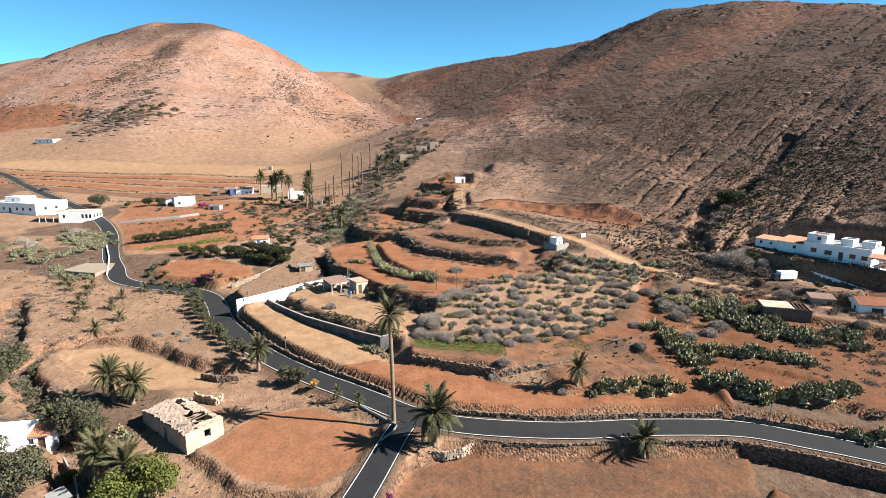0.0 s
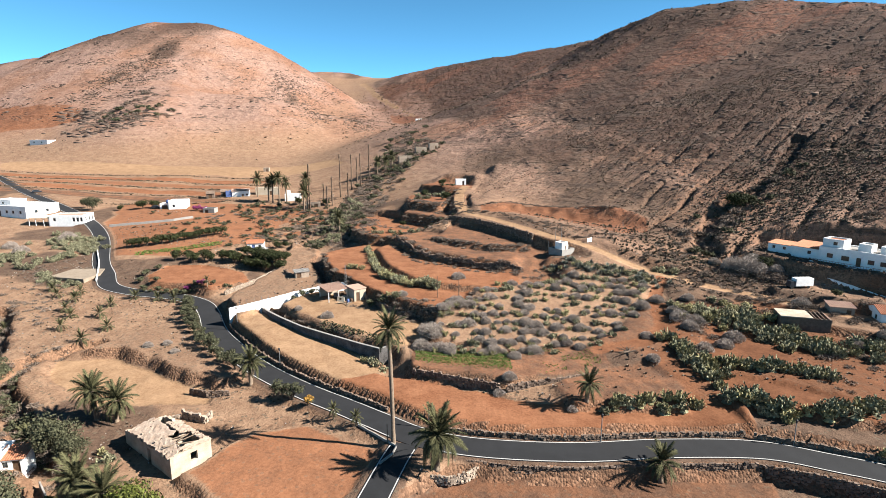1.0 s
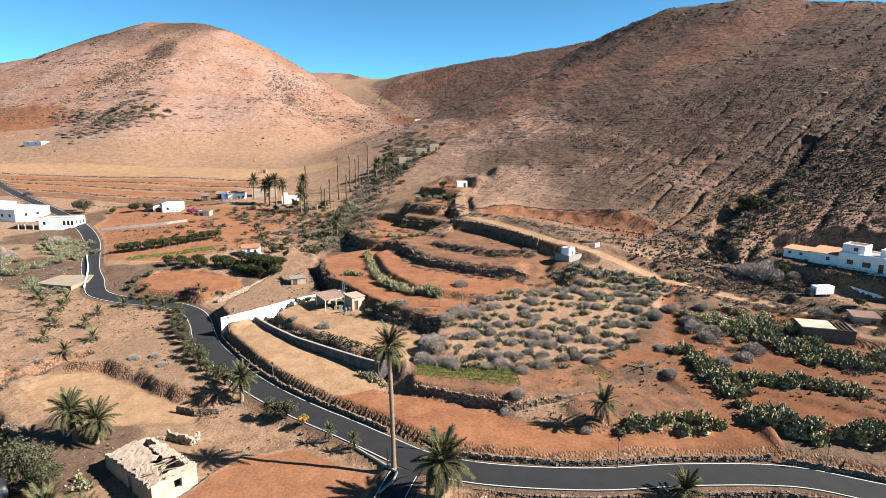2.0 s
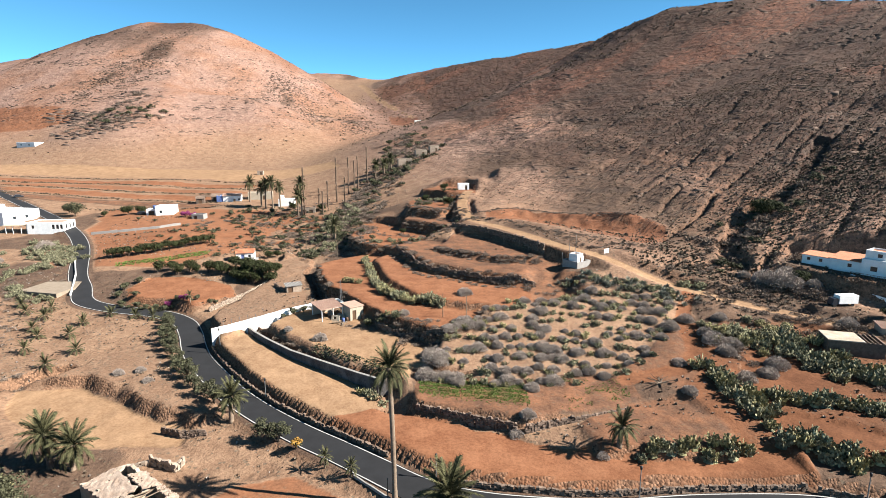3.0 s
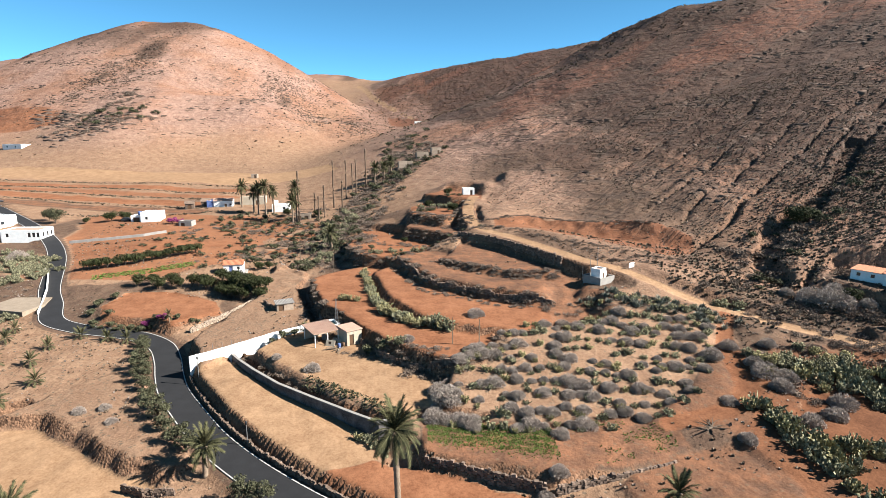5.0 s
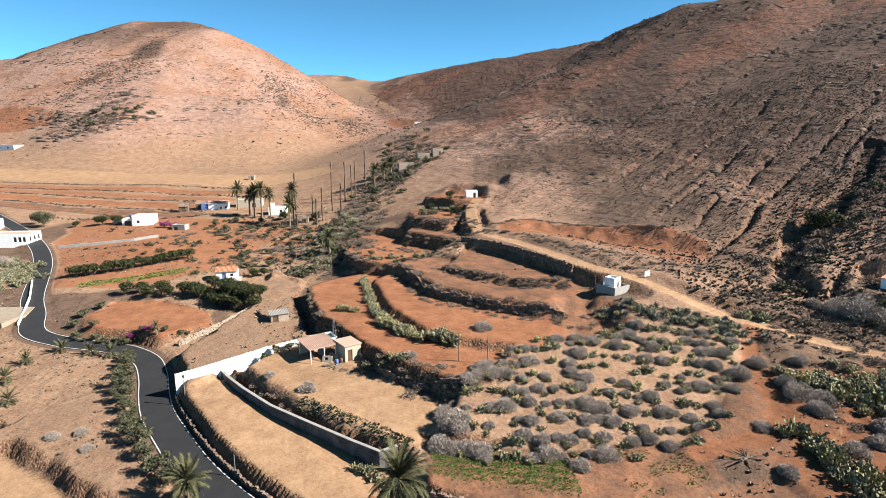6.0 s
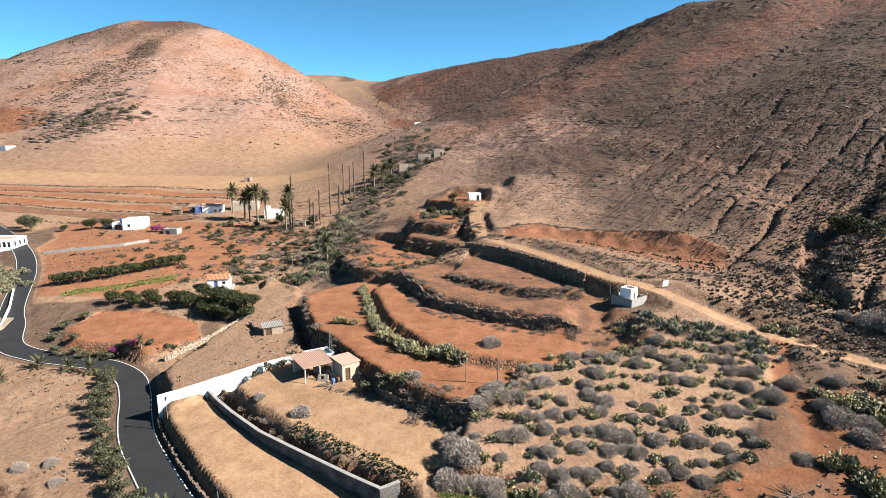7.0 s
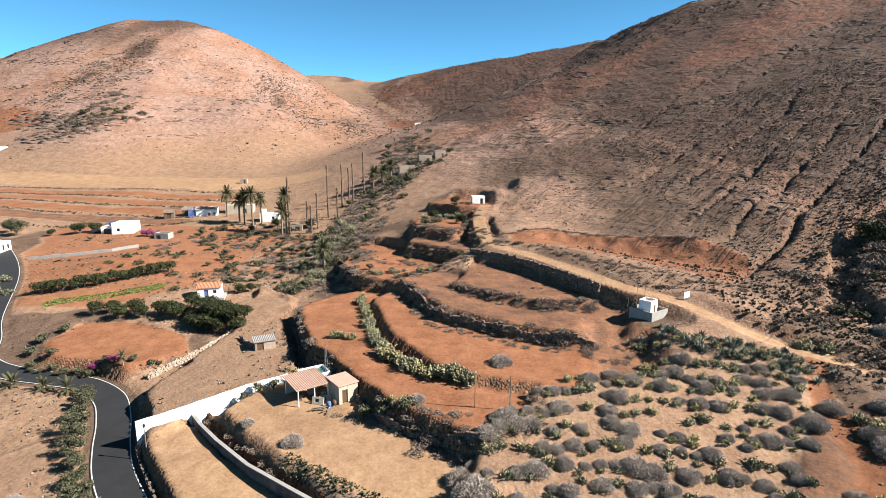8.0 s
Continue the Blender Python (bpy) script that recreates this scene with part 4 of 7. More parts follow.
# ---- plants ----
def frond_mesh(name, length, droop, seed, material, leaflets=46, width=0.66):
    """A feather leaf: an arched rib with two ranks of narrow leaflets."""
    rng = random.Random(seed)
    rib = []
    for i in range(9):
        t = i / 8
        rib.append(Vector((length * t * (1 - 0.18 * droop * t), 0, length * (0.42 * t - droop * 0.75 * t * t))))
    verts, faces = tube([tuple(p) for p in rib], [0.05 - 0.045 * i / 8 for i in range(9)], 3)
    for i in range(leaflets):
        t = 0.14 + 0.86 * i / leaflets
        k = min(7, int(t * 8))
        p = rib[k].lerp(rib[k + 1], t * 8 - k)
        d = (rib[k + 1] - rib[k]).normalized()
        ln = width * (0.35 + 0.65 * math.sin(math.pi * min(1, t * 0.85 + 0.15))) * rng.uniform(.85, 1.1)
        for side in (1, -1):
            tip = p + d * ln * 0.75 + Vector((0, side * ln * 0.62, ln * rng.uniform(-.4, .0)))
            n = len(verts)
            verts += [tuple(p - d * 0.03), tuple(p + d * 0.055), tuple(tip)]
            faces.append((n, n + 1, n + 2))
    return mesh_of(name, verts, faces, material)


FRONDS = [frond_mesh("frond", 3.0, dr, 40 + i, M_FROND) for i, dr in enumerate((0.35, 0.6, 0.9, 1.2))]
DRY = [frond_mesh("dry_frond", 2.6, dr, 60 + i, M_DRYFROND, 20, 0.45) for i, dr in enumerate((1.3, 1.7))]


def palm(label, x, y, height, crown=1.0, lean=(0, 0), seed=0, radius=0.26, leaves=46, dead=0, z=None, group="date palms"):
    """A date palm: ringed trunk, arched fronds round the top, dry ones hanging below."""
    rng = random.Random(seed)
    top = root("palm_tree", label, "palm tree", x, y, z, 0, group)
    pts, rad = [], []
    n = max(6, int(height / 0.35))
    for i in range(n + 1):
        t = i / n
        pts.append((lean[0] * t * t, lean[1] * t * t, -0.4 + (height + 0.4) * t))
        rad.append(radius * (1.35 - 0.35 * min(1, t * 6)) * (1 + (0.07 if i % 2 else -0.03)) * (1 if t < 0.93 else 1.15))
    piece("trunk", mesh_of("trunk", *tube(pts, rad, 10), M_BARK, True), top)
    tip = Vector(pts[-1])
    for i in range(leaves):
        t = i / leaves
        tilt = 62 - 95 * t + rng.uniform(-8, 8)
        kind = FRONDS[min(3, int(t * 4))]
        m = pose(*tip, 0, 0, i * 137.5 + rng.uniform(-12, 12)) @ pose(0, 0, 0.1 - 0.35 * t, 0, -tilt, 0) @ pose(0, 0, 0, rng.uniform(-25, 25)) @ Matrix.Scale(crown * rng.uniform(.85, 1.1), 4)
        piece("frond", kind, top, m)
    for i in range(dead):
        m = pose(*tip, 0, 0, rng.uniform(0, 360)) @ pose(0, 0, -0.3, 0, rng.uniform(20, 50), 0) @ Matrix.Scale(crown * rng.uniform(.7, 1), 4)
        piece("frond", DRY[i % 2], top, m, "dry brown hanging frond")
    return top


def leaf_cloud(rng, n, rx, ry, rz, size, lumps=8, zc=0.0):
    """Many small leaves gathered on uneven lumps, with gaps between them."""
    verts, faces = [], []
    cs = []
    for _ in range(lumps):
        a, r, h = rng.uniform(0, 6.28), rng.uniform(0, .62) ** 0.7, rng.uniform(-.55, .6)
        cs.append((Vector((math.cos(a) * r * rx, math.sin(a) * r * ry, zc + h * rz * 0.7)), rng.uniform(.34, .58)))
    for _ in range(n):
        c, k = rng.choice(cs)
        d = Vector((rng.gauss(0, 1), rng.gauss(0, 1), rng.gauss(0.25, 1))).normalized()
        s = k * rng.uniform(.55, 1.08)
        p = c + Vector((d.x * rx * s, d.y * ry * s, d.z * rz * s))
        q = (d + Vector((rng.uniform(-.9, .9), rng.uniform(-.9, .9), rng.uniform(-.9, .9)))).normalized()
        u = q.orthogonal().normalized()
        v = q.cross(u)
        a = rng.uniform(0, 6.28)
        u, v = u * math.cos(a) + v * math.sin(a), v * math.cos(a) - u * math.sin(a)
        h = size * rng.uniform(.6, 1.3)
        b = len(verts)
        verts += [tuple(p - u * h), tuple(p + v * h * 0.55), tuple(p + u * h), tuple(p - v * h * 0.55)]
        faces.append((b, b + 1, b + 2, b + 3))
    return verts, faces


def tree_kind(name, label, category, height, spread, material, seed, n=1400, size=0.16, trunk=0.45, limbs=5, group=""):
    """A tree or leafy bush built at the origin: tapered trunk, limbs and a crown of leaves."""
    rng = random.Random(seed)
    top = tagged(new(name), label, category, group)
    verts, faces = tube([(0, 0, -0.4), (0.05, 0.02, height * trunk * 0.5), (0.0, 0.1, height * trunk), (0.05, 0.1, height * 0.75)], [0.16, 0.13, 0.10, 0.03], 7)
    for i in range(limbs):
        a = i * 2.4 + rng.uniform(-.3, .3)
        e = Vector((math.cos(a) * spread * 0.6, math.sin(a) * spread * 0.6, height * rng.uniform(.6, .85)))
        s = Vector((0, 0.05, height * trunk * rng.uniform(.4, 1)))
        v2, f2 = tube([tuple(s), tuple(s.lerp(e, .5) + Vector((0, 0, .1 * height))), tuple(e)], [0.08, 0.05, 0.02], 5)
        b = len(verts)
        verts += v2
        faces += [tuple(b + k for k in f) for f in f2]
    piece("trunk", mesh_of("trunk", verts, faces, M_TRUNK), top)
    cz = height * (0.5 + trunk * 0.35)
    piece("crown", mesh_of("crown", *leaf_cloud(rng, n, spread, spread * rng.uniform(.85, 1.1), (height - cz) * 1.05, size, 10, cz), material), top)
    return top


def twig_mesh(name, r, h, seed, n=1250, material=None, width=0.034, length=0.17):
    """A dry round shrub: a haze of fine twigs over a few uneven lumps, on bare stems."""
    rng = random.Random(seed)
    lumps = [(Vector((0, 0, 0)), 0.8)] + [(Vector((math.cos(k * 1.9 + seed), math.sin(k * 1.9 + seed), 0)) * r * rng.uniform(.3, .5), rng.uniform(.45, .65)) for k in range(4)]
    verts, faces = [], []
    for i in range(n):
        c, k = rng.choice(lumps)
        a, e = rng.uniform(0, 6.28), math.asin(rng.uniform(0.0, 1))
        out = Vector((math.cos(a) * math.cos(e), math.sin(a) * math.cos(e), math.sin(e)))
        q = k * rng.uniform(.35, 1.06) ** 0.3
        p = c + Vector((out.x * r * q, out.y * r * q, out.z * h * q))
        d = (out + Vector((rng.uniform(-.8, .8), rng.uniform(-.8, .8), rng.uniform(-.5, .8)))).normalized() * length * rng.uniform(.5, 1.2)
        s = d.cross(Vector((rng.uniform(-1, 1), rng.uniform(-1, 1), rng.uniform(-1, 1)))).normalized() * width * rng.uniform(.7, 1.6)
        b = len(verts)
        verts += [tuple(p - s), tuple(p + s), tuple(p + d + s * 0.7), tuple(p + d - s * 0.7)]
        faces.append((b, b + 1, b + 2, b + 3))
    for i in range(n // 8):
        c, k = rng.choice(lumps)
        a, e, q = rng.uniform(0, 6.28), math.asin(rng.uniform(0.0, 1)), k * rng.uniform(.2, .72)
        p = c + Vector((math.cos(a) * math.cos(e) * r * q, math.sin(a) * math.cos(e) * r * q, math.sin(e) * h * q))
        d = Vector((rng.uniform(-1, 1), rng.uniform(-1, 1), rng.uniform(-.2, 1))).normalized() * length * 1.6
        s = d.cross(Vector((rng.uniform(-1, 1), rng.uniform(-1, 1), rng.uniform(-1, 1)))).normalized() * width * 3.2
        b = len(verts)
        verts += [tuple(p - s), tuple(p + s), tuple(p + d + s * 0.5), tuple(p + d - s * 0.5)]
        faces.append((b, b + 1, b + 2, b + 3))
    for i in range(14):
        a, e = rng.uniform(0, 6.28), rng.uniform(.5, 1.4)
        tip = Vector((math.cos(a) * math.cos(e) * r, math.sin(a) * math.cos(e) * r, math.sin(e) * h)) * 0.9
        s = Vector((-math.sin(a), math.cos(a), 0)) * 0.03
        b = len(verts)
        verts += [tuple(-s), tuple(s), tuple(tip)]
        faces.append((b, b + 1, b + 2))
    return mesh_of(name, verts, faces, material or M_TWIG)


def cactus_geo(rng, r, h, pads=70, size=0.34):
    """A prickly pear thicket: oval pads growing out of each other's rims."""
    verts, faces = [], []
    grown = []

    def pad(base, up, flat, s):
        side = up.cross(flat).normalized()
        c = base + up * s * 0.62
        b = len(verts)
        for k in range(6):
            t = 2 * math.pi * k / 6
            verts.append(tuple(c + side * math.sin(t) * s * 0.46 - up * math.cos(t) * s * 0.62))
        verts.extend((tuple(c + flat * s * 0.10), tuple(c - flat * s * 0.10)))
        for k in range(6):
            n = (k + 1) % 6
            faces.extend(((b + k, b + n, b + 6), (b + n, b + k, b + 7)))
        grown.append((c, up, flat, side, s))

    for _ in range(max(5, pads // 7)):
        a, q = rng.uniform(0, 6.28), math.sqrt(rng.random()) * 0.55
        up = Vector((math.cos(a) * q * 0.5 + rng.uniform(-.3, .3), math.sin(a) * q * 0.5 + rng.uniform(-.3, .3), 1)).normalized()
        f = up.cross(Vector((rng.uniform(-1, 1), rng.uniform(-1, 1), 0.1))).normalized()
        pad(Vector((math.cos(a) * q * r, math.sin(a) * q * r, rng.uniform(-.1, .15))), up, f, size * rng.uniform(.9, 1.3))
    n0 = len(verts)
    verts.extend((math.cos(k * 0.785) * r * 0.62, math.sin(k * 0.785) * r * 0.62, -0.25) for k in range(8))
    verts.append((0, 0, 0.3))
    faces.extend((n0 + k, n0 + (k + 1) % 8, n0 + 8) for k in range(8))
    while len(grown) < pads:
        c, up, flat, side, s = rng.choice(grown)
        if c.z > h:
            continue
        t = rng.uniform(-1.1, 1.1)
        rim = c + side * math.sin(t) * s * 0.44 + up * math.cos(t) * s * 0.6
        u2 = (up * math.cos(t) + side * math.sin(t) + Vector((rng.uniform(-.35, .35), rng.uniform(-.35, .35), rng.uniform(.1, .5)))).normalized()
        f2 = (flat + side * rng.uniform(-1.2, 1.2)).normalized()
        f2 = (f2 - u2 * f2.dot(u2)).normalized()
        pad(rim - u2 * 0.03, u2, f2, size * rng.uniform(.75, 1.15))
    return verts, faces


def agave_geo(rng, r=0.9, leaves=24):
    verts = [(0.2, 0, 0), (0, 0.2, 0), (-0.2, 0, 0), (0, -0.2, 0), (0, 0, 0.25), (0, 0, -0.1)]
    faces = [(0, 1, 4), (1, 2, 4), (2, 3, 4), (3, 0, 4), (1, 0, 5), (2, 1, 5), (3, 2, 5), (0, 3, 5)]
    for i in range(leaves):
        a = i * 2.4
        e = 0.25 + 1.1 * (i / leaves)
        d = Vector((math.cos(a) * math.cos(e), math.sin(a) * math.cos(e), math.sin(e)))
        s = Vector((-math.sin(a), math.cos(a), 0)) * 0.10
        ln = r * rng.uniform(.8, 1.15)
        b, lo = len(verts), int(a / 1.5708) % 4
        hi = (lo + 1) % 4
        mid = d * ln * 0.5 + Vector((0, 0, 0.03))
        verts += [tuple(mid + s), tuple(mid - s), tuple(d * ln), tuple(mid - Vector((0, 0, .06)))]
        faces += [(lo, hi, b, b + 1), (b + 1, b, b + 2), (hi, lo, b + 3), (b + 3, b + 1, b + 2), (b, b + 3, b + 2), (lo, b + 1, b + 3), (b, hi, b + 3)]
    return verts, faces


def joined(name, label, category, spots):
    """Plants too many to count, as one mesh: spots are (mesh, matrix)."""
    known, co_all, loops, starts, n, at = {}, [], [], [], 0, 0
    for me, m in spots:
        if me.name not in known:
            co = np.empty(len(me.vertices) * 3, np.float32)
            me.vertices.foreach_get("co", co)
            lv = np.empty(len(me.loops), np.int32)
            me.loops.foreach_get("vertex_index", lv)
            ls = np.empty(len(me.polygons), np.int32)
            me.polygons.foreach_get("loop_start", ls)
            known[me.name] = co.reshape(-1, 3), lv, ls
        co, lv, ls = known[me.name]
        mm = np.array(m)
        co_all.append(co @ mm[:3, :3].T + mm[:3, 3])
        loops.append(lv + n)
        starts.append(ls + at)
        n, at = n + len(co), at + len(lv)
    return tagged(new(name, raw_mesh(name, np.concatenate(co_all), np.concatenate(loops), np.concatenate(starts), spots[0][0].materials[0])), label, category, kind="stuff")


def raw_mesh(name, co, loops, starts, material):
    """A mesh from number arrays: places, corners, first corner of each face."""
    me = bpy.data.meshes.new(name)
    loops = loops.astype(np.int32).ravel()
    me.vertices.add(len(co))
    me.vertices.foreach_set("co", co.astype(np.float32).ravel())
    me.loops.add(len(loops))
    me.loops.foreach_set("vertex_index", loops)
    me.polygons.add(len(starts))
    me.polygons.foreach_set("loop_start", starts.astype(np.int32))
    me.update(calc_edges=True)
    me.materials.append(material)
    return me


def inside(outline, x, y):
    return float(poly_dist(np.array([x]), np.array([y]), outline)[0]) < 0


OUTLINE = {t[0]: t[4] for t in TERRACES}

# ---- buildings ----
def build_villa():
    """White two-level villa on the slope, with tiled wing, railed terrace and arcade."""
    v = root("villa", "white villa with orange roofs, dark windows and arcade", "house", 92.0, 134.0, 15.0, -56.3, "", 0.8)
    wins = [("w", -6.0, 1.6, 1.5, 1.3), ("w", -2.0, 2.0, 1.3, 1.4), ("d", 1.4, 1.2, 0.15, 2.6), ("w", 4.4, 1.6, 1.3, 1.3), ("w", 7.4, 1.6, 1.3, 1.3)]
    house("main", "", 4.5, 0, 0, 0, 18, 9, 4.3, "flat", wins, [("w", 0.5, 1.2, 1.4, 1.3)], into=v, roof_mat=M_CONCRETE, sink=2.5)
    house("upper", "", -1.5, 1.2, 4.3, 0, 5.5, 5, 2.3, "flat", [("w", 0.6, 1.1, 0.9, 1.0)], into=v, roof_mat=M_TILE, sink=0.3)
    house("upper", "", 6.3, 2.0, 4.3, 0, 3.2, 4, 1.9, "flat", [], into=v, roof_mat=M_CONCRETE, sink=0.3)
    house("upper", "", 11.6, 2.6, 4.3, 0, 3.4, 4, 1.8, "flat", [], [("w", 0, 0.9, 0.6, 0.9)], into=v, roof_mat=M_CONCRETE, sink=0.3)
    house("wing", "", -8.6, 1.2, 0.2, 0, 8.0, 7, 3.0, "shed", [("w", 1.0, 1.0, 1.2, 1.0)], into=v, roof_mat=M_TILE, rise=1.0, sink=2.5)
    house("wing", "", -16.5, 2.2, 0.2, 0, 7.6, 5, 2.6, "shed", [("w", -2.0, 0.9, 1.1, 0.9), ("w", 1.2, 0.9, 1.1, 0.9)], into=v, roof_mat=M_TILE, rise=0.5, sink=2.5)
    # terrace in front, on its retaining wall, with a railing
    piece("terrace", mesh_of("terrace", *add_box(([], []), -6.0, -2.2, -2.8, 19.5, 0.0, 0.0), M_WHITE), v)
    rail = ([], [])
    for k in range(33):
        add_box(rail, -6 + k * 0.78, -2.12, 0.0, -5.94 + k * 0.78, -2.06, 0.95)
    add_box(rail, -6, -2.13, 0.88, 19.4, -2.05, 0.96)
    piece("railing", mesh_of("railing", *rail, M_TILE), v, None, "rust-red metal railing")
    # arcade: posts and arches carrying a tiled roof
    arches = ([], [])
    for k in range(4):
        x = 14.0 + k * 2.4
        add_box(arches, x - 0.2, -2.0, 0, x + 0.2, -1.65, 2.6)
        for s in range(8):
            if k == 3:
                break
            xa, xb = x + 0.2 + s * 0.25, x + 0.45 + s * 0.25
            t = ((xa + xb) / 2 - x - 1.2) / 1.0
            add_box(arches, xa, -2.0, 1.7 + 0.9 * math.sqrt(max(0, 1 - t * t)), xb, -1.65, 2.9)
    add_box(arches, 13.8, -2.0, 2.6, 21.6, -1.65, 2.95)
    piece("arcade", mesh_of("arcade", *arches, M_WHITE), v)
    piece("porch_roof", mesh_of("porch_roof", *ribbed(8.0, 3.4, 2.95, 3.5), M_TILE), v, pose(17.7, -2.0, 0))
    return v


def build_ruin():
    """Roofless stone cottage: jagged plastered walls, part of the roof still lying on them."""
    rng = random.Random(5)
    v = root("ruined_cottage", "ruined cottage with peeling plaster and collapsed roof", "ruin", -35.95, 77.06, -1.1, 52.0)
    w, d, h, th = 6.0, 13.8, 3.0, 0.45

    def jag(length, lo, hi, ops=(), m=None):
        geo = wall_geo(length, lo, th, ops)
        geo = ([(x, y, z if z > 0 else -1.0) for x, y, z in geo[0]], geo[1])
        n = int(length / 0.45)
        b = len(geo[0])
        tops = [lo + max(0.02, (hi - lo) * (0.5 + vnoise(np.array(k * 0.45 + length), np.array(rng.random()), 3))) for k in range(n + 1)]
        for k in range(n + 1):
            x = length * k / n
            geo[0].extend(((x, 0, lo), (x, th, lo), (x, 0, float(tops[k])), (x, th, float(tops[k]) - 0.05)))
        for k in range(n):
            q = b + 4 * k
            geo[1].extend(((q, q + 4, q + 6, q + 2), (q + 5, q + 1, q + 3, q + 7), (q + 2, q + 6, q + 7, q + 3)))
        geo[1].extend(((b, b + 2, b + 3, b + 1), (b + 4 * n, b + 4 * n + 1, b + 4 * n + 3, b + 4 * n + 2)))
        piece("wall", mesh_of("wall", *geo, M_OLDPLASTER), v, m)

    jag(w, 2.95, 3.05, ((2.9, 3.9, 1.0, 2.3),), pose(-w / 2, 0, 0))
    jag(d - 2 * th, 2.3, 3.0, (), pose(w / 2, th, 0, 0, 0, 90))
    jag(w, 1.6, 2.6, (), pose(w / 2, d, 0, 0, 0, 180))
    jag(d - 2 * th, 2.2, 3.0, ((6.5, 7.5, 0.0, 2.0),), pose(-w / 2, d - th, 0, 0, 0, -90))
    jag(w - 2 * th, 2.2, 3.6, ((2.2, 3.2, 0, 2.0),), pose(-w / 2 + th, 5.0, 0))
    jag(w - 2 * th, 2.0, 3.4, (), pose(-w / 2 + th, 9.0, 0))
    # what is left of the roof: broken slabs of tile and mud on the walls
    for x0, y0, x1, y1, tilt, z in ((-3.1, 0.1, -0.9, 5.2, 14, 2.95), (-3.1, 5.2, 0.6, 12.2, 9, 2.9), (0.9, 4.4, 3.1, 9.0, -12, 3.5), (-0.9, 0.1, 3.1, 1.2, -3, 3.2), (2.2, 1.2, 3.1, 4.4, -12, 3.15)):
        verts, faces, nx, ny = [], [], 8, 14
        for i in range(nx + 1):
            for k in range(ny + 1):
                u, t = i / nx, k / ny
                e = (0.22 if k in (0, ny) or i in (0, nx) else 0.0)
                verts.append((u * (x1 - x0) + rng.uniform(-e, e), t * (y1 - y0) + rng.uniform(-e, e), rng.uniform(-.05, .05)))
        for i in range(nx):
            for k in range(ny):
                a = i * (ny + 1) + k
                if rng.random() > 0.06:
                    faces.append((a, a + ny + 1, a + ny + 2, a + 1))
        ob = piece("roof_slab", mesh_of("roof_slab", verts, faces, M_RUINROOF), v, pose(x0, y0, z, 0, -tilt, 0))
        ob.modifiers.new("thick", "SOLIDIFY").thickness = 0.16
    for k in range(5):
        verts, faces = tube([(-2.7, 0, 0), (0, 0.05, 0.03), (2.7, 0, 0)], [0.09, 0.08, 0.07], 6)
        piece("beam", mesh_of("beam", verts, faces, M_WOOD), v, pose(0.1, 1.7 + k * 0.75, 3.05 + rng.uniform(-.3, .1), 0, rng.uniform(-12, 12), rng.uniform(-16, 16)))
    rub = ([], [])
    for _ in range(260):
        x, y, s = rng.uniform(-2.6, 2.6), rng.uniform(0.6, 12), rng.uniform(.1, .3)
        z = rng.uniform(0, 0.5)
        add_box(rub, x - s, y - s * .7, z - .3, x + s, y + s * .7, z + s)
    piece("rubble", mesh_of("rubble", *rub, M_RUINROOF), v, None, "fallen tiles and mud rubble")
    return v


M_RUINROOF = plain("broken_roof", (0.36, 0.24, 0.17), (0.62, 0.50, 0.40), 0.9, 0.95, 0.7, 0.08)
build_villa()
build_ruin()
rubble_line("stone_pen", "low ruined stone pen beside the cottage", [(-43.2, 90.4), (-39.0, 88.6), (-38.4, 90.6)], 1.5, M_PALESTONE, 0.45, 3)
rubble_line("stone_pen", "low ruined stone pen beside the cottage", [(-47.5, 88.5), (-43.2, 90.4)], 0.9, M_PALESTONE, 0.45, 4)

# cottage with the small orange roof, lower corner of the village
cot = house("cottage", "white cottage with small orange tiled porch roof", -65.6, 75.2, -1.9, 12, 6.5, 5.0, 2.6, "flat", [("w", -1.2, 1.0, 1.0, 1.1)], [("d", -1.4, 1.0, 0, 2.0)], roof_mat=M_WHITE)
house("porch", "", 4.4, 0.8, 0.0, 0, 3.2, 3.0, 2.2, "shed", [("d", 0.6, 1.0, 0.0, 1.9), ("w", -0.8, 0.7, 0.9, 0.9)], into=cot, rise=0.5)
wall_line("garden_wall", "grey garden wall below the cottage", [(-57.0, 75.8), (-52.2, 71.0), (-48.5, 66.0)], 1.2, 0.25, M_CONCRETE)
shade = root("shade_sail_frame", "green and white sheet shelter in the garden", "shelter", -51.5, 66.5, None, -40)
for k, (sx, sy) in enumerate(((-1.6, -1), (1.6, -1), (-1.6, 1), (1.6, 1))):
    piece("post", mesh_of("post", *tube([(sx, sy, -0.3), (sx, sy, 1.7)], [0.05, 0.05], 6), M_METAL), shade)
piece("sheet", mesh_of("sheet", *ribbed(3.4, 2.2, 1.7, 1.9, 0.1), M_METAL), shade, pose(0, -1.1, 0), "pale green roofing sheet")

# hut with the orange gable roof among the dark trees
hut = house("farm_hut", "small white hut with orange gable roof and blue door", -63.4, 190.6, 6.3, 12, 5.4, 3.8, 2.5, "gable", [("d", -0.7, 1.0, 0, 2.0), ("w", 1.3, 0.8, 1.0, 0.8)], rise=0.8, door_mat=M_BLUE)
piece("terrace", mesh_of("terrace", *add_box(([], []), -3.2, -1.2, -1.0, 3.6, 4.6, -0.02), M_CONCRETE), hut)

house("hilltop_hut", "small whitewashed flat-roofed hut at the track's end", 7.6, 247.2, 22.9, 4, 4.4, 3.4, 2.2, "flat", [("d", 1.0, 0.9, 0, 1.8)], roof_mat=M_WHITE)

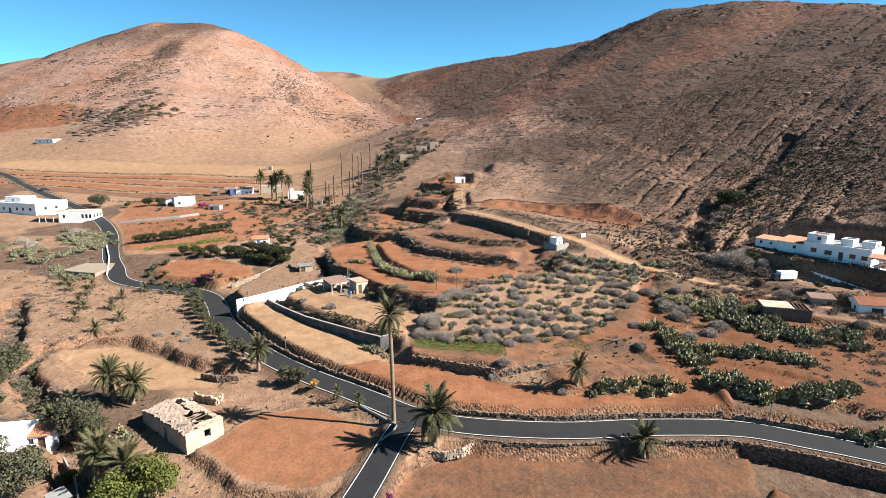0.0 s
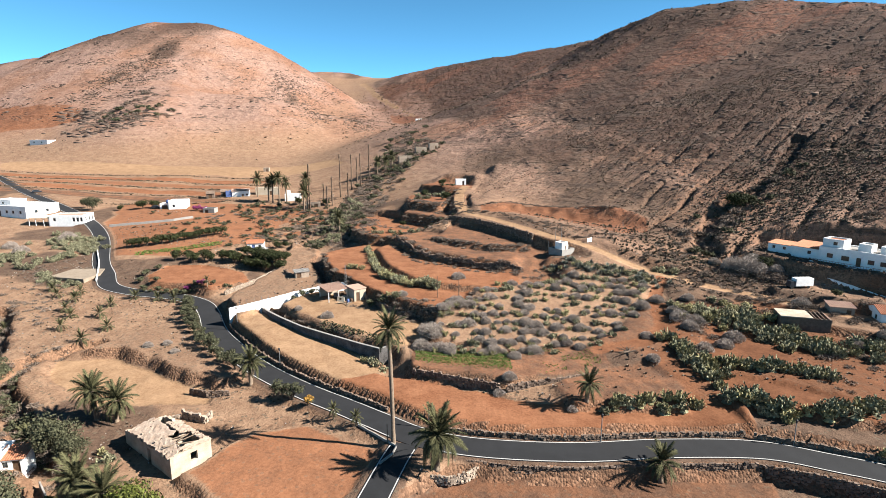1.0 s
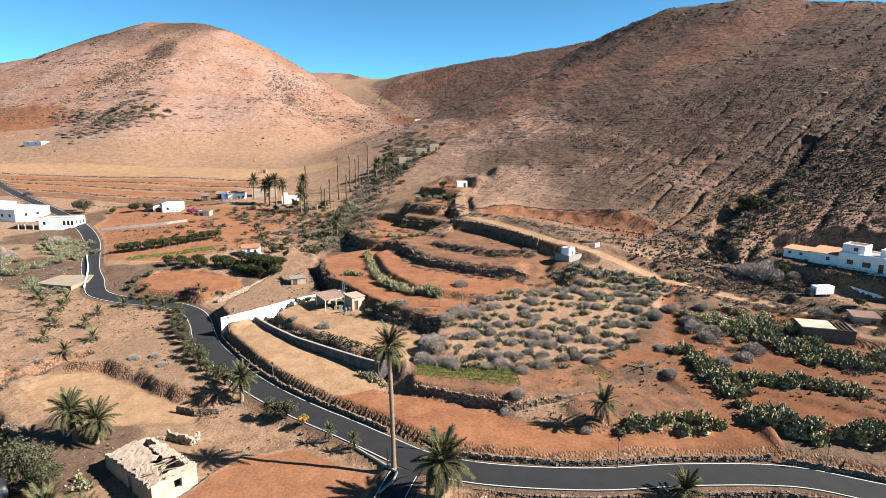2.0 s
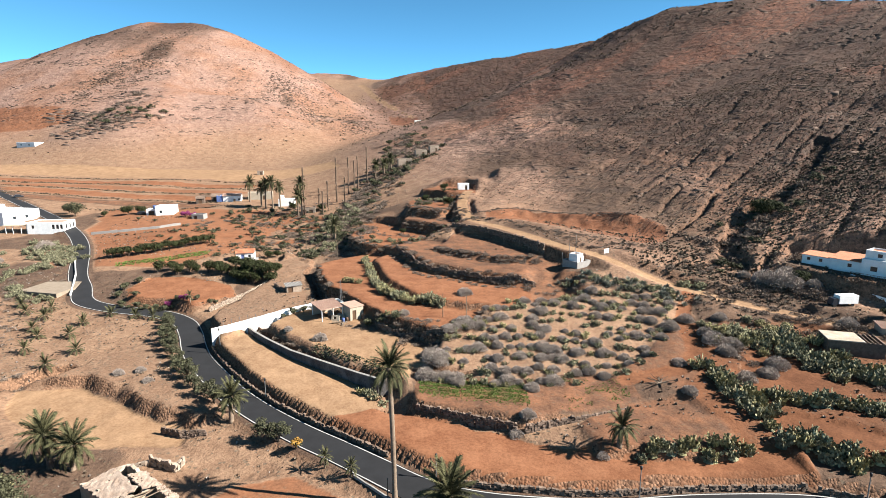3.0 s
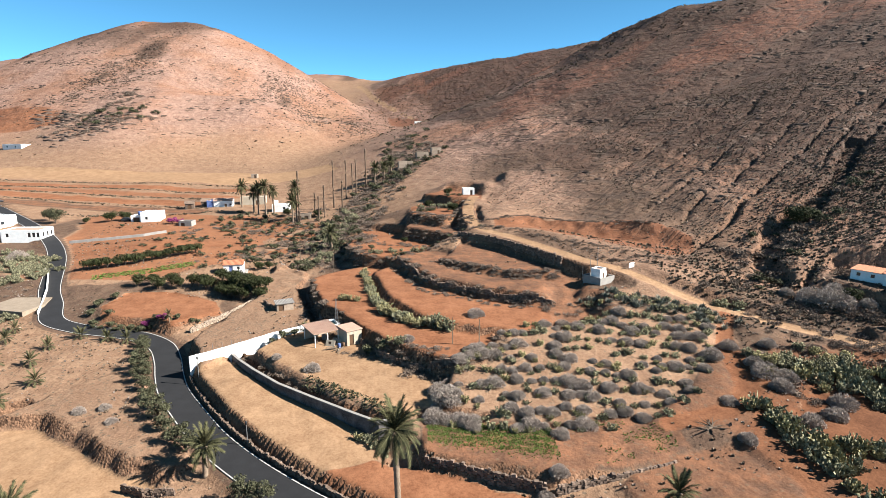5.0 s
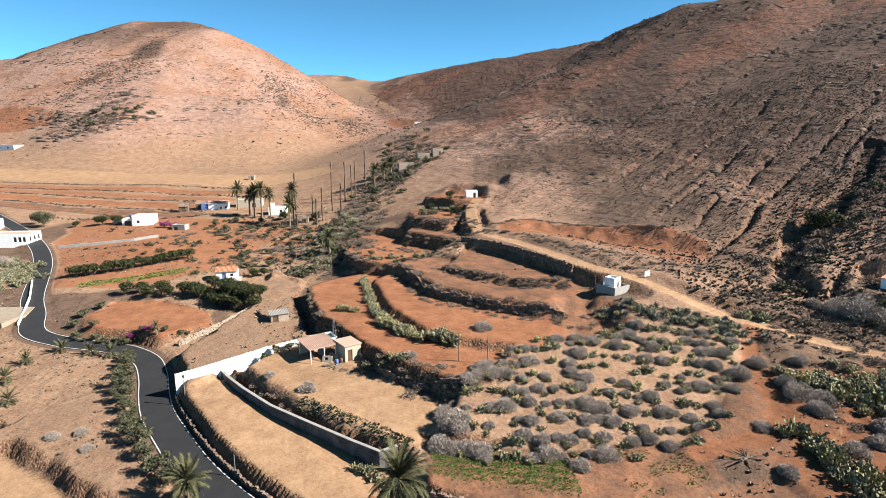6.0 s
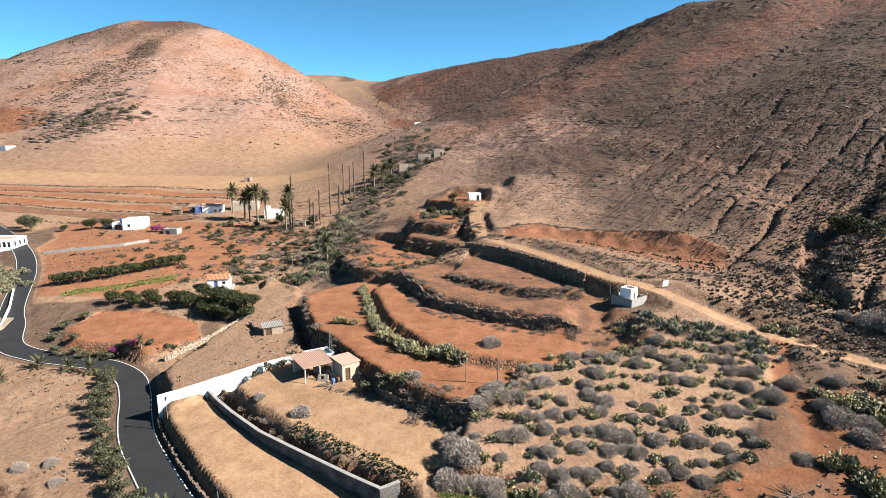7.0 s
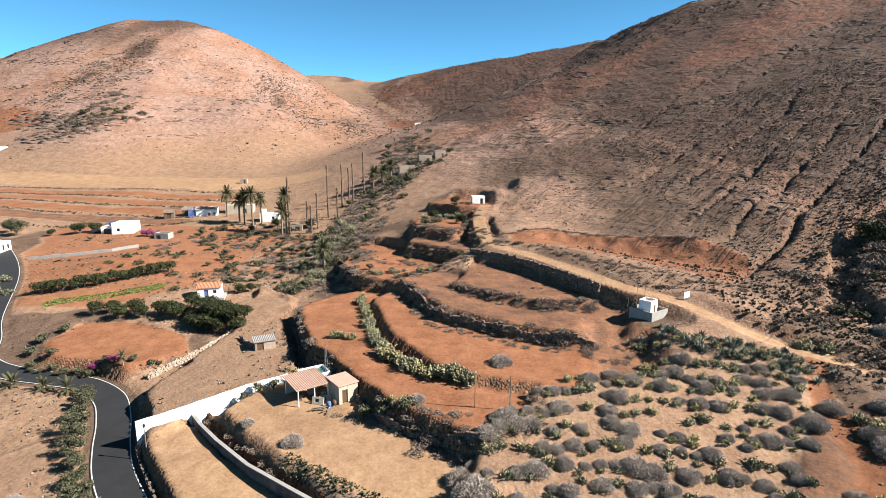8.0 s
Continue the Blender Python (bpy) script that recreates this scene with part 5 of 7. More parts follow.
# water tank with the little pump house
tank = root("pump_house", "white pump house inside a raised grey concrete tank", "pump house", 32.85, 150.4, 13.7, 35, "", 0.95)
for length, m in ((5.0, pose(-2.5, 0, 0)), (4.6, pose(2.5, 0.2, 0, 0, 0, 90)), (5.0, pose(2.5, 5.0, 0, 0, 0, 180)), (4.6, pose(-2.5, 4.8, 0, 0, 0, -90))):
    soften(piece("tank_wall", mesh_of("tank_wall", *[[(a, b, c if c > 0 else -1.5) for a, b, c in g] if i == 0 else g for i, g in enumerate(wall_geo(length, 1.5, 0.2))], M_CONCRETE), tank, m))
piece("tank_floor", mesh_of("tank_floor", *add_box(([], []), -2.3, 0.2, 0.3, 2.3, 4.8, 0.45), M_CONCRETE), tank)
house("hut", "", -0.2, 1.2, 0.4, 8, 2.6, 2.4, 2.5, "flat", [("d", 0.3, 0.7, 0.2, 1.7)], [("w", 0, 0.5, 1.2, 0.5)], into=tank, thick=0.2, roof_mat=M_PINKROOF, sink=0.2)
house("hut", "", 1.6, 1.9, 0.4, 8, 1.0, 1.6, 1.5, "flat", [], into=tank, thick=0.15, roof_mat=M_WHITE, sink=0.2)
for px, py, ph in ((-1.8, 5.8, 3.4), (0.6, 5.6, 4.0), (2.6, 5.2, 4.2)):
    pole = root("fence_pole", "thin grey metal pole behind the tank", "pole", *(tank.matrix_basis @ Vector((px, py, 0))).xy, None, 0, "poles by the tank")
    piece("shaft", mesh_of("shaft", *tube([(0, 0, -0.5), (0, 0, ph)], [0.05, 0.04], 6), M_METAL), pole)
sign = root("sign_board", "blank white board on two posts beside the track", "sign", 39.6, 155.2, None, 35)
piece("board", mesh_of("board", *add_box(([], []), -0.9, -0.04, 0.6, 0.9, 0.04, 1.7), M_WHITE), sign)
for sx in (-0.75, 0.75):
    piece("post", mesh_of("post", *tube([(sx, 0.08, -0.5), (sx, 0.08, 1.7)], [0.05, 0.05], 6), M_METAL), sign)

# yard buildings beside the white wall
room = house("store_room", "cream store room with faded pink flat roof", -20.2, 135.0, 5.9, 36, 3.2, 4.2, 2.7, "slab", [("d", -0.6, 0.9, 0, 2.0)], [("w", 0, 0.7, 1.1, 0.7)], wall_mat=M_CREAM, roof_mat=M_PINKROOF)
shelter = root("pergola", "open shelter with faded pink corrugated roof and tools", "shelter", -26.6, 136.4, 5.9, 36)
piece("roof", mesh_of("roof", *ribbed(5.2, 5.4, 2.5, 2.9, 0.2), M_PINKROOF), shelter, pose(0, -2.0, 0))
for sx, sy in ((-2.4, -1.8), (0.2, -1.8), (2.4, -1.8), (-2.4, 3.2), (2.4, 3.2)):
    piece("post", mesh_of("post", *tube([(sx, sy, -0.6), (sx, sy, 2.6)], [0.09, 0.09], 6), M_WHITE), shelter)
piece("back_wall", mesh_of("back_wall", *add_box(([], []), -2.4, 3.1, -0.6, 2.4, 3.3, 2.6), M_CREAM), shelter)
for k, (sx, sy, s, mt) in enumerate(((-1.2, 0.5, 0.7, M_WOOD), (0.8, 1.2, 0.9, M_CONCRETE), (2.0, -1.0, 0.6, M_CREAM))):
    crate = root("crate", "old wooden crate stored under the shelter", "crate", *(shelter.matrix_basis @ Vector((sx, sy, 0))).xy, 5.9, 20 * k, "stored crates")
    soften(piece("body", mesh_of("body", *add_box(([], []), -s / 2, -s / 2, -0.2, s / 2, s / 2, s), mt), crate), 0.03)
def barrel(x, y, label, paint):
    b = root("barrel", label, "barrel", x, y, None, 0, "yard clutter")
    piece("drum", mesh_of("drum", *tube([(0, 0, -0.1), (0, 0, 0.05), (0, 0, 0.3), (0, 0, 0.33), (0, 0, 0.6), (0, 0, 0.63), (0, 0, 0.88), (0, 0, 0.9)], [.29, .3, .3, .32, .32, .3, .3, .27], 14), paint, True), b)


def board_pile(x, y, rot, seed):
    rng = random.Random(seed)
    b = root("board_pile", "loose pile of weathered boards by the shelter", "boards", x, y, None, rot, "yard clutter")
    for k in range(7):
        w, ln = rng.uniform(.14, .24), rng.uniform(1.6, 2.6)
        piece("board", mesh_of("board", *add_box(([], []), -ln / 2, -w / 2, 0, ln / 2, w / 2, 0.04), rng.choice((M_WOOD, M_CREAM, M_WOOD))), b, pose(rng.uniform(-.3, .3), rng.uniform(-.4, .4), 0.02 + 0.05 * k, 0, rng.uniform(-4, 4), rng.uniform(-25, 25)))


def wall_panel(x, y, rot):
    """A plastered slab of wall left leaning beside the shelter."""
    b = root("rubble_slab", "broken cream wall slab lying beside the shelter", "rubble", x, y, None, rot, "yard clutter")
    soften(piece("slab", mesh_of("slab", *wall_geo(1.9, 1.3, 0.16, ((0.5, 1.1, 0.5, 1.0),)), M_CREAM), b, pose(-0.9, 0, -0.1, -22)), 0.03)


barrel(-22.9, 133.4, "blue plastic barrel beside the store room", M_BLUE)
barrel(-22.2, 133.9, "rusty dark barrel beside the store room", M_DOOR)
board_pile(-24.4, 132.6, 20, 1)
board_pile(-22.6, 132.0, 70, 2)
wall_panel(-23.6, 134.6, 30)
wall_panel(-24.9, 134.0, -15)
pool = root("water_basin", "walled concrete basin filled with green water", "basin", -26.3, 141.9, 5.8, 32, "", 0.95)
for length, m in ((4.8, pose(-2.4, 0, 0)), (3.4, pose(2.4, 0.25, 0, 0, 0, 90)), (4.8, pose(2.4, 3.9, 0, 0, 0, 180)), (3.4, pose(-2.4, 3.65, 0, 0, 0, -90))):
    soften(piece("basin_wall", mesh_of("basin_wall", *[[(a, b, c if c > 0 else -2.5) for a, b, c in g] if i == 0 else g for i, g in enumerate(wall_geo(length, 1.5, 0.25))], M_WHITE), pool, m))
piece("water", mesh_of("water", *add_box(([], []), -2.2, 0.2, -1.0, 2.2, 3.7, 1.1), M_WATER), pool)
mast = root("lattice_mast", "tall thin lattice mast with wire stays", "mast", -24.4, 139.6, 5.9, 0)
for k in range(3):
    a = k * 2.094
    piece("leg", mesh_of("leg", *tube([(0.5 * math.cos(a), 0.5 * math.sin(a), -0.3), (0.08 * math.cos(a), 0.08 * math.sin(a), 7.6)], [0.035, 0.025], 5), M_METAL), mast)
    lat = ([], [])
    for r in range(9):
        t0, t1 = r / 9, (r + 1) / 9
        p = [((0.5 - 0.42 * t) * math.cos(b), (0.5 - 0.42 * t) * math.sin(b), 7.6 * t) for t, b in ((t0, a), (t1, a + 2.094))]
        v2, f2 = tube(p, [0.015, 0.015], 4)
        n = len(lat[0])
        lat[0].extend(v2)
        lat[1].extend(tuple(n + i for i in f) for f in f2)
    piece("bracing", mesh_of("bracing", *lat, M_METAL), mast)

# goat shed on the dirt yard
shed = house("goat_shed", "low wooden shed with pale flat sheet roof", -39.6, 157.4, 5.4, 25, 3.8, 2.4, 1.8, "shed", [("d", -0.9, 1.2, 0, 1.5)], wall_mat=M_PALESTONE, roof_mat=M_CONCRETE, rise=0.25)
rubble_line("stone_pen", "low stone pen beside the goat shed", [(-46.0, 162.5), (-44.4, 160.2), (-43.0, 158.8), (-41.4, 157.2)], 0.9, M_STONE, 0.4, 8)

# village houses along the far road
big = house("village_house", "large white flat-roofed house beside the road", -183.3, 237.7, 10.9, -16, 24, 15, 4.2, "flat", [("w", -6, 1.2, 1.4, 1.2), ("d", -2.5, 1.4, 0, 2.4), ("w", 1.5, 1.2, 1.4, 1.2), ("w", 5, 1.2, 1.4, 1.2), ("w", 9, 1.2, 1.4, 1.2)], [("w", -3, 1.3, 1.4, 1.2), ("w", 2, 1.3, 1.4, 1.2)], roof_mat=M_WHITE)
house("upper", "", -4.0, 3.0, 4.2, 0, 9.0, 7, 2.0, "flat", [("w", 0, 1.0, 0.6, 0.9)], into=big, roof_mat=M_WHITE, sink=0.3)
arc = house("village_bar", "low white building with arched porch by the road", -149.2, 225.0, 9.7, 4, 13, 8, 3.2, "flat", [("w", -4.5, 1.0, 1.2, 1.2), ("w", 2.8, 1.0, 1.0, 1.6), ("w", 4.3, 1.0, 1.0, 1.6), ("w", 5.7, 0.9, 1.0, 1.6)], [("w", -2, 1.0, 1.0, 1.6), ("w", 0.4, 1.0, 1.0, 1.6), ("w", 2.6, 1.0, 1.0, 1.6)], roof_mat=M_PINKROOF)
piece("lean_to_roof", mesh_of("lean_to_roof", *ribbed(9, 5, 2.4, 2.8), M_CREAM), arc, pose(-10.5, 0.5, 0))
for sx in (-14.5, -12, -9, -7):
    piece("post", mesh_of("post", *tube([(sx, 0.6, -1), (sx, 0.6, 2.4)], [0.1, 0.1], 6), M_WHITE), arc)
wh = house("farmhouse", "white farmhouse with blue water tank on the roof", -117.5, 251.5, 11.6, 8, 7, 7, 3.9, "flat", [("w", -1.4, 1.0, 1.4, 1.0)], [("w", 0, 0.9, 1.4, 0.9)], roof_mat=M_WHITE)
house("carport", "", -5.6, 1.5, 0, 0, 4.2, 5, 2.5, "flat", [("d", 0, 2.4, 0, 2.1)], into=wh, roof_mat=M_CONCRETE)
piece("water_tank", mesh_of("water_tank", *tube([(-5.0, 4.0, 2.8), (-5.0, 4.0, 4.2)], [0.7, 0.7], 12), M_BLUE), wh, None, "blue plastic water tank")
house("block_store", "bare concrete block store with flat roof", -101.0, 245.0, 11.0, -4, 5, 3.5, 2.0, "flat", [("d", -1, 1.6, 0, 1.6)], wall_mat=M_CONCRETE, roof_mat=M_CONCRETE, category="store")
fb = house("farmhouse", "white farmhouse with a blue gable end and orange roof", -99.5, 280.5, 13.6, 14, 8, 6, 3.4, "gable", [("d", 1, 1.0, 0, 2.0), ("w", 3, 0.9, 1.2, 0.9)], roof_mat=M_PINKROOF, rise=0.8)
house("block", "", -5.4, 0.3, 0, 0, 3.0, 5, 3.2, "flat", [], into=fb, wall_mat=M_BLUE, roof_mat=M_WHITE)
house("barn", "cream walled old barn behind the farmhouse", -88.5, 287, 14.2, 10, 11, 6, 3.4, "flat", [("d", 2, 1.6, 0, 2.2)], wall_mat=M_CREAM, roof_mat=M_CREAM)
wh2 = house("farmhouse", "small white farmhouse among the palms", -71.5, 270.5, 13.4, 6, 7, 5, 2.8, "flat", [("w", 1.5, 1.0, 1.0, 1.0)], roof_mat=M_WHITE)
house("upper", "", -2.3, 1.2, 2.8, 0, 2.0, 2, 1.5, "flat", [], into=wh2, roof_mat=M_WHITE, sink=0.2)
house("porch_hut", "low open-fronted porch beside the tall palms", -58.5, 256, 11.8, 4, 6, 3, 2.2, "flat", [("d", -1.5, 1.6, 0, 1.8), ("d", 1.3, 1.6, 0, 1.8)], wall_mat=M_PALESTONE, roof_mat=M_CONCRETE, category="hut")
for k, (x, y) in enumerate(((-113.0, 277), (-107.5, 281))):
    house("stone_hut", "small ruined dark stone hut in the fields", x, y, ground_at(x, y), 15, 3.6, 3.2, 2.4, "gable", [("d", 0, 1.6, 0, 1.9)], wall_mat=M_STONE, roof_mat=M_STONE, rise=0.9, category="hut")
house("field_house", "distant low white and blue house in the fields", -305, 436, ground_at(-305, 436), -12, 16, 8, 3.2, "flat", [("w", -4, 1.2, 1.2, 1.2), ("w", 3, 1.2, 1.2, 1.2)], roof_mat=M_BLUE)
house("field_hut", "distant small pale hut at the hill foot", -110, 357, ground_at(-110, 357), 4, 3.4, 3, 2.0, "flat", [("d", 0.4, 0.9, 0, 1.7)], wall_mat=M_PALESTONE, roof_mat=M_CONCRETE)
for x, y, w in ((-12, 320, 6), (-20, 310, 7), (-5, 322, 5), (-22, 555, 7)):
    house("valley_house", "distant pale stone house up the valley", x, y, ground_at(x, y), 10, w, 5, 2.8, "flat", [("d", 1, 1.0, 0, 1.9)], wall_mat=M_WHITE if y > 500 else M_PALESTONE, roof_mat=M_CONCRETE)

# below the villa: lorry body, sheds, roofless byre
truck = root("box_lorry", "parked lorry with dark cab and pale box body", "lorry", 80.9, 128.6, 10.6, 4, "", 0.74)
soften(piece("box_body", mesh_of("box_body", *add_box(([], []), -2.0, -1.15, 0.8, 3.6, 1.15, 3.2), M_WHITE), truck), 0.06)
soften(piece("cab", mesh_of("cab", [(-3.9, -1.05, .6), (-2.1, -1.05, .6), (-2.1, 1.05, .6), (-3.9, 1.05, .6), (-3.6, -1, 2.4), (-2.1, -1, 2.4), (-2.1, 1, 2.4), (-3.6, 1, 2.4)], [(3, 2, 1, 0), (4, 5, 6, 7), (0, 1, 5, 4), (1, 2, 6, 5), (2, 3, 7, 6), (3, 0, 4, 7)], M_DARKCAR), truck), 0.1)
for wx in (-3.0, 2.2):
    for wy in (-1.0, 0.75):
        piece("wheel", mesh_of("wheel", *tube([(wx, wy, .48), (wx, wy + .25, .48)], [.48, .48], 14), M_RUBBER), truck)
house("tool_shed", "small stone shed with red flat roof", 82.0, 115.8, 7.6, -18, 4.4, 3.4, 2.4, "shed", [("d", 1.2, 0.9, 0, 1.9)], [("w", 0, 0.8, 1.0, 0.8)], wall_mat=M_PALESTONE, roof_mat=M_PINKROOF, rise=0.3, category="shed")
house("bungalow", "white bungalow with orange tiled roof and glass door", 90.5, 110.5, 7.4, -14, 8, 6, 2.7, "gable", [("w", -0.6, 2.2, 0.6, 1.5), ("d", 2.6, 1.0, 0, 2.0)], left=[("d", -1.2, 1.2, 0, 2.1), ("w", 1.0, 0.9, 1.0, 1.0)], rise=0.9)
byre = root("byre", "roofless stone byre with half-covered pale roof", "byre", 72.2, 112.0, 6.6, -16)
for length, m in ((9.0, pose(-4.5, 0, 0)), (4.2, pose(4.5, 0.4, 0, 0, 0, 90)), (9.0, pose(4.5, 5.0, 0, 0, 0, 180)), (4.2, pose(-4.5, 4.6, 0, 0, 0, -90))):
    soften(piece("wall", mesh_of("wall", *[[(a, b, c if c > 0 else -1.5) for a, b, c in g] if i == 0 else g for i, g in enumerate(wall_geo(length, 2.4, 0.4))], M_STONE), byre, m), 0.05)
piece("roof", mesh_of("roof", *add_box(([], []), -4.6, -0.1, 2.42, 1.2, 5.1, 2.6), M_OLDPLASTER), byre)
for k in range(4):
    piece("beam", mesh_of("beam", *tube([(1.7 + k * 0.75, -0.1, 2.5), (1.9 + k * 0.75, 5.1, 2.5)], [.1, .09], 6), M_WOOD), byre)

wall_line("ramp_wall", "white sloping wall of the ramp below the villa", [(84.8, 136.2, 13.4), (90.6, 127.4, 11.9), (96.6, 118.0, 10.2)], 0.55, 0.3, M_WHITE)
# parked cars by the village bar
def car(label, x, y, rot, paint):
    c = root("car", label, "car", x, y, None, rot, "parked cars")
    prof = [(-2.0, .3), (2.0, .3), (2.05, .75), (1.1, .9), (.6, 1.42), (-1.1, 1.45), (-1.9, .95), (-2.05, .7)]
    n = len(prof)
    soften(piece("body", mesh_of("body", [(x0, s, z0) for s in (-.82, .82) for x0, z0 in prof], [tuple(range(n))[::-1], tuple(range(n, 2 * n))] + [(i, (i + 1) % n, n + (i + 1) % n, n + i) for i in range(n)][::1], paint), c), 0.08)
    for s in (-.835, .825):
        piece("side_window", mesh_of("side_window", *add_box(([], []), -1.2, s, .95, .55, s + .01, 1.32), M_GLASS), c)
    for wx in (-1.25, 1.25):
        for wy in (-.86, .66):
            piece("wheel", mesh_of("wheel", *tube([(wx, wy, .31), (wx, wy + .2, .31)], [.31, .31], 12), M_RUBBER), c)


car("red car parked beside the road", -158.0, 238.0, 42, M_REDCAR)
car("dark car parked on the road's edge", -206.5, 290.5, 41, M_DARKCAR)
car("dark car parked beside the farmhouse", -128, 254, 10, M_DARKCAR)

# ---- walls and road furniture ----
wall_line("white_wall", "tall whitewashed wall between drive and field", [(-49.9, 129.6, 5.6), (-46.2, 132.2, 5.9), (-42.0, 135.4, 6.3), (-37.0, 138.8, 6.9), (-31.2, 141.6, 7.5)], 1.7, 0.3, M_WHITE, sink=1.5)
RETAIN = [(-44.2, 134.8, 4.3), (-41.2, 131.0, 4.35), (-37.2, 126.6, 4.4), (-31.0, 120.6, 4.4), (-24.2, 115.4, 4.5), (-16.6, 109.6, 4.7), (-12.6, 106.6, 4.9), (-10.4, 107.8, 5.0)]
wall_line("retaining_wall", "long stained retaining wall with pale coping", RETAIN, 2.9, 0.4, M_STAINED, 2.2)
tagged(part("wall_coping", slab(ribbon(RETAIN, 0.25, -0.25, 0.1)), M_CONCRETE), "pale weathered coping along the retaining wall", "wall", kind="structure")
rubble_line("drive_wall", "pale stone wall along the farm drive", [(-59.0, 151.2), (-55.6, 157.6), (-51.4, 167.8), (-50.4, 171.0)], 1.3, M_PALESTONE, 0.34, 11)
rubble_line("roadside_wall", "low dry-stone wall along the upper road edge", [(-1.0, 83.6), (5.9, 82.2), (14.7, 81.0), (19.0, 80.9), (32.4, 81.9), (45, 81.8)], 1.0, M_STONE, 0.40, 12)
rubble_line("roadside_wall", "low dark stone wall along the curving road", [(-9.6, 89.9), (-15.4, 94.2), (-22, 99.0), (-29.0, 104.6), (-35.8, 111.2), (-42.2, 118.6), (-48.0, 126.4), (-50.2, 130.0)], 1.0, M_STONE, 0.4, 22)
rubble_line("field_wall", "dry-stone retaining wall below the road", [(3.0, 76.0), (9.7, 74.6), (18.0, 74.2), (26.3, 74.8), (34.8, 75.1), (43, 75.0), (50.1, 72.4), (57.3, 68.6), (66, 64.6)], 2.3, M_STONE, 0.36, 13, base=-1.5)
rubble_line("roadside_wall", "low dry-stone wall along the outer road bend", [(46, 81.2), (54, 78.3), (62, 74.4), (70, 70.6)], 0.9, M_STONE, 0.40, 14)
rubble_line("terrace_wall", "tall dark dry-stone wall below the dirt track", [(2.0, 196.2), (8.6, 191.0), (15.4, 180.8), (20.8, 170.6), (25.2, 161.0)], 3.6, M_STONE, 0.5, 15, base=14.0)
rubble_line("terrace_wall", "rough stone wall holding the crop terrace", [(-5.5, 99.4), (1.2, 96.6), (5.8, 94.6), (9.5, 93.3)], 1.7, M_STONE, 0.45, 16, base=2.4)
rubble_line("terrace_wall", "rough stone wall holding the crop terrace", [(10.6, 92.9), (14.4, 94.0), (19.4, 95.2), (27.1, 97.8)], 1.2, M_STONE, 0.42, 17, base=2.9)
rubble_line("terrace_wall", "broken stone wall end of the verge terrace", [(-45.5, 98.4), (-42, 97.2), (-38, 97.4)], 1.2, M_STONE, 0.34, 18, base=-0.4)
rubble_line("terrace_wall", "dry-stone wall of the lower red terrace", [(-37.8, 171), (-31.4, 153.6), (-23.8, 142.8), (-18.4, 134.4), (-14.4, 128.2), (-7.6, 123.2), (-1, 119.5)], 1.2, M_STONE, 0.42, 19)
rubble_line("terrace_wall", "dry-stone wall of the upper rust-brown terrace", [(-15.2, 183), (-6.3, 160.2), (6.1, 150.4), (19.8, 143.8)], 1.0, M_STONE, 0.42, 20)
wall_line("lane_wall", "low grey wall along the farm lane", [(-131, 222.6), (-119.2, 225.4), (-108.4, 228.4), (-102.8, 233.6)], 0.9, 0.35, M_CONCRETE)
platform = tagged(new("parking_platform", mesh_of("parking_platform", [(-115, 163.5, 4.3), (-103, 160.5, 4.3), (-101.6, 166, 4.5), (-103.5, 172, 4.6), (-113, 172, 4.6), (-115, 163.5, 0), (-103, 160.5, 0), (-101.6, 166, 0), (-103.5, 172, 0), (-113, 172, 0)], [(0, 1, 2, 3, 4), (0, 5, 6, 1), (1, 6, 7, 2), (2, 7, 8, 3), (3, 8, 9, 4), (4, 9, 5, 0)], M_YARD)), "walled gravel platform beside the road", "platform", kind="structure")
wall_line("parapet", "low white parapet along the road shoulder", [(-100.0, 161.5), (-103.6, 168.5), (-108.5, 177.5), (-116.5, 190)], 0.7, 0.3, M_WHITE)
wall_line("island_kerb", "pale kerb round the palm's corner island", [(-13.6, 85.2), (-9.0, 81.0), (-7.2, 79.2), (-7.6, 77.4), (-9.2, 75.2)], 0.35, 0.25, M_CONCRETE)
rubble_line("forecourt_wall", "low pale curved stone wall beside the big palm", [(-5.2, 76.8), (-4.4, 74.8), (-2.4, 73.4), (0.4, 73.0), (2.8, 73.8), (4.6, 75.6)], 1.3, M_PALESTONE, 0.34, 23, base=-1.0)


def lamp_post(x, y, h, label, lantern=True):
    p = root("street_lamp" if lantern else "utility_pole", label, "street lamp" if lantern else "pole", x, y, None, 0, "roadside posts")
    piece("pole", mesh_of("pole", *tube([(0, 0, -0.5), (0, 0, h)], [0.09, 0.06], 8), M_WOOD if not lantern else M_METAL), p)
    if lantern:
        piece("lantern", mesh_of("lantern", *tube([(0, 0, h), (0, 0, h + 0.1), (0, 0, h + 0.45), (0, 0, h + 0.6)], [0.08, 0.14, 0.18, 0.05], 8), M_DARK), p)


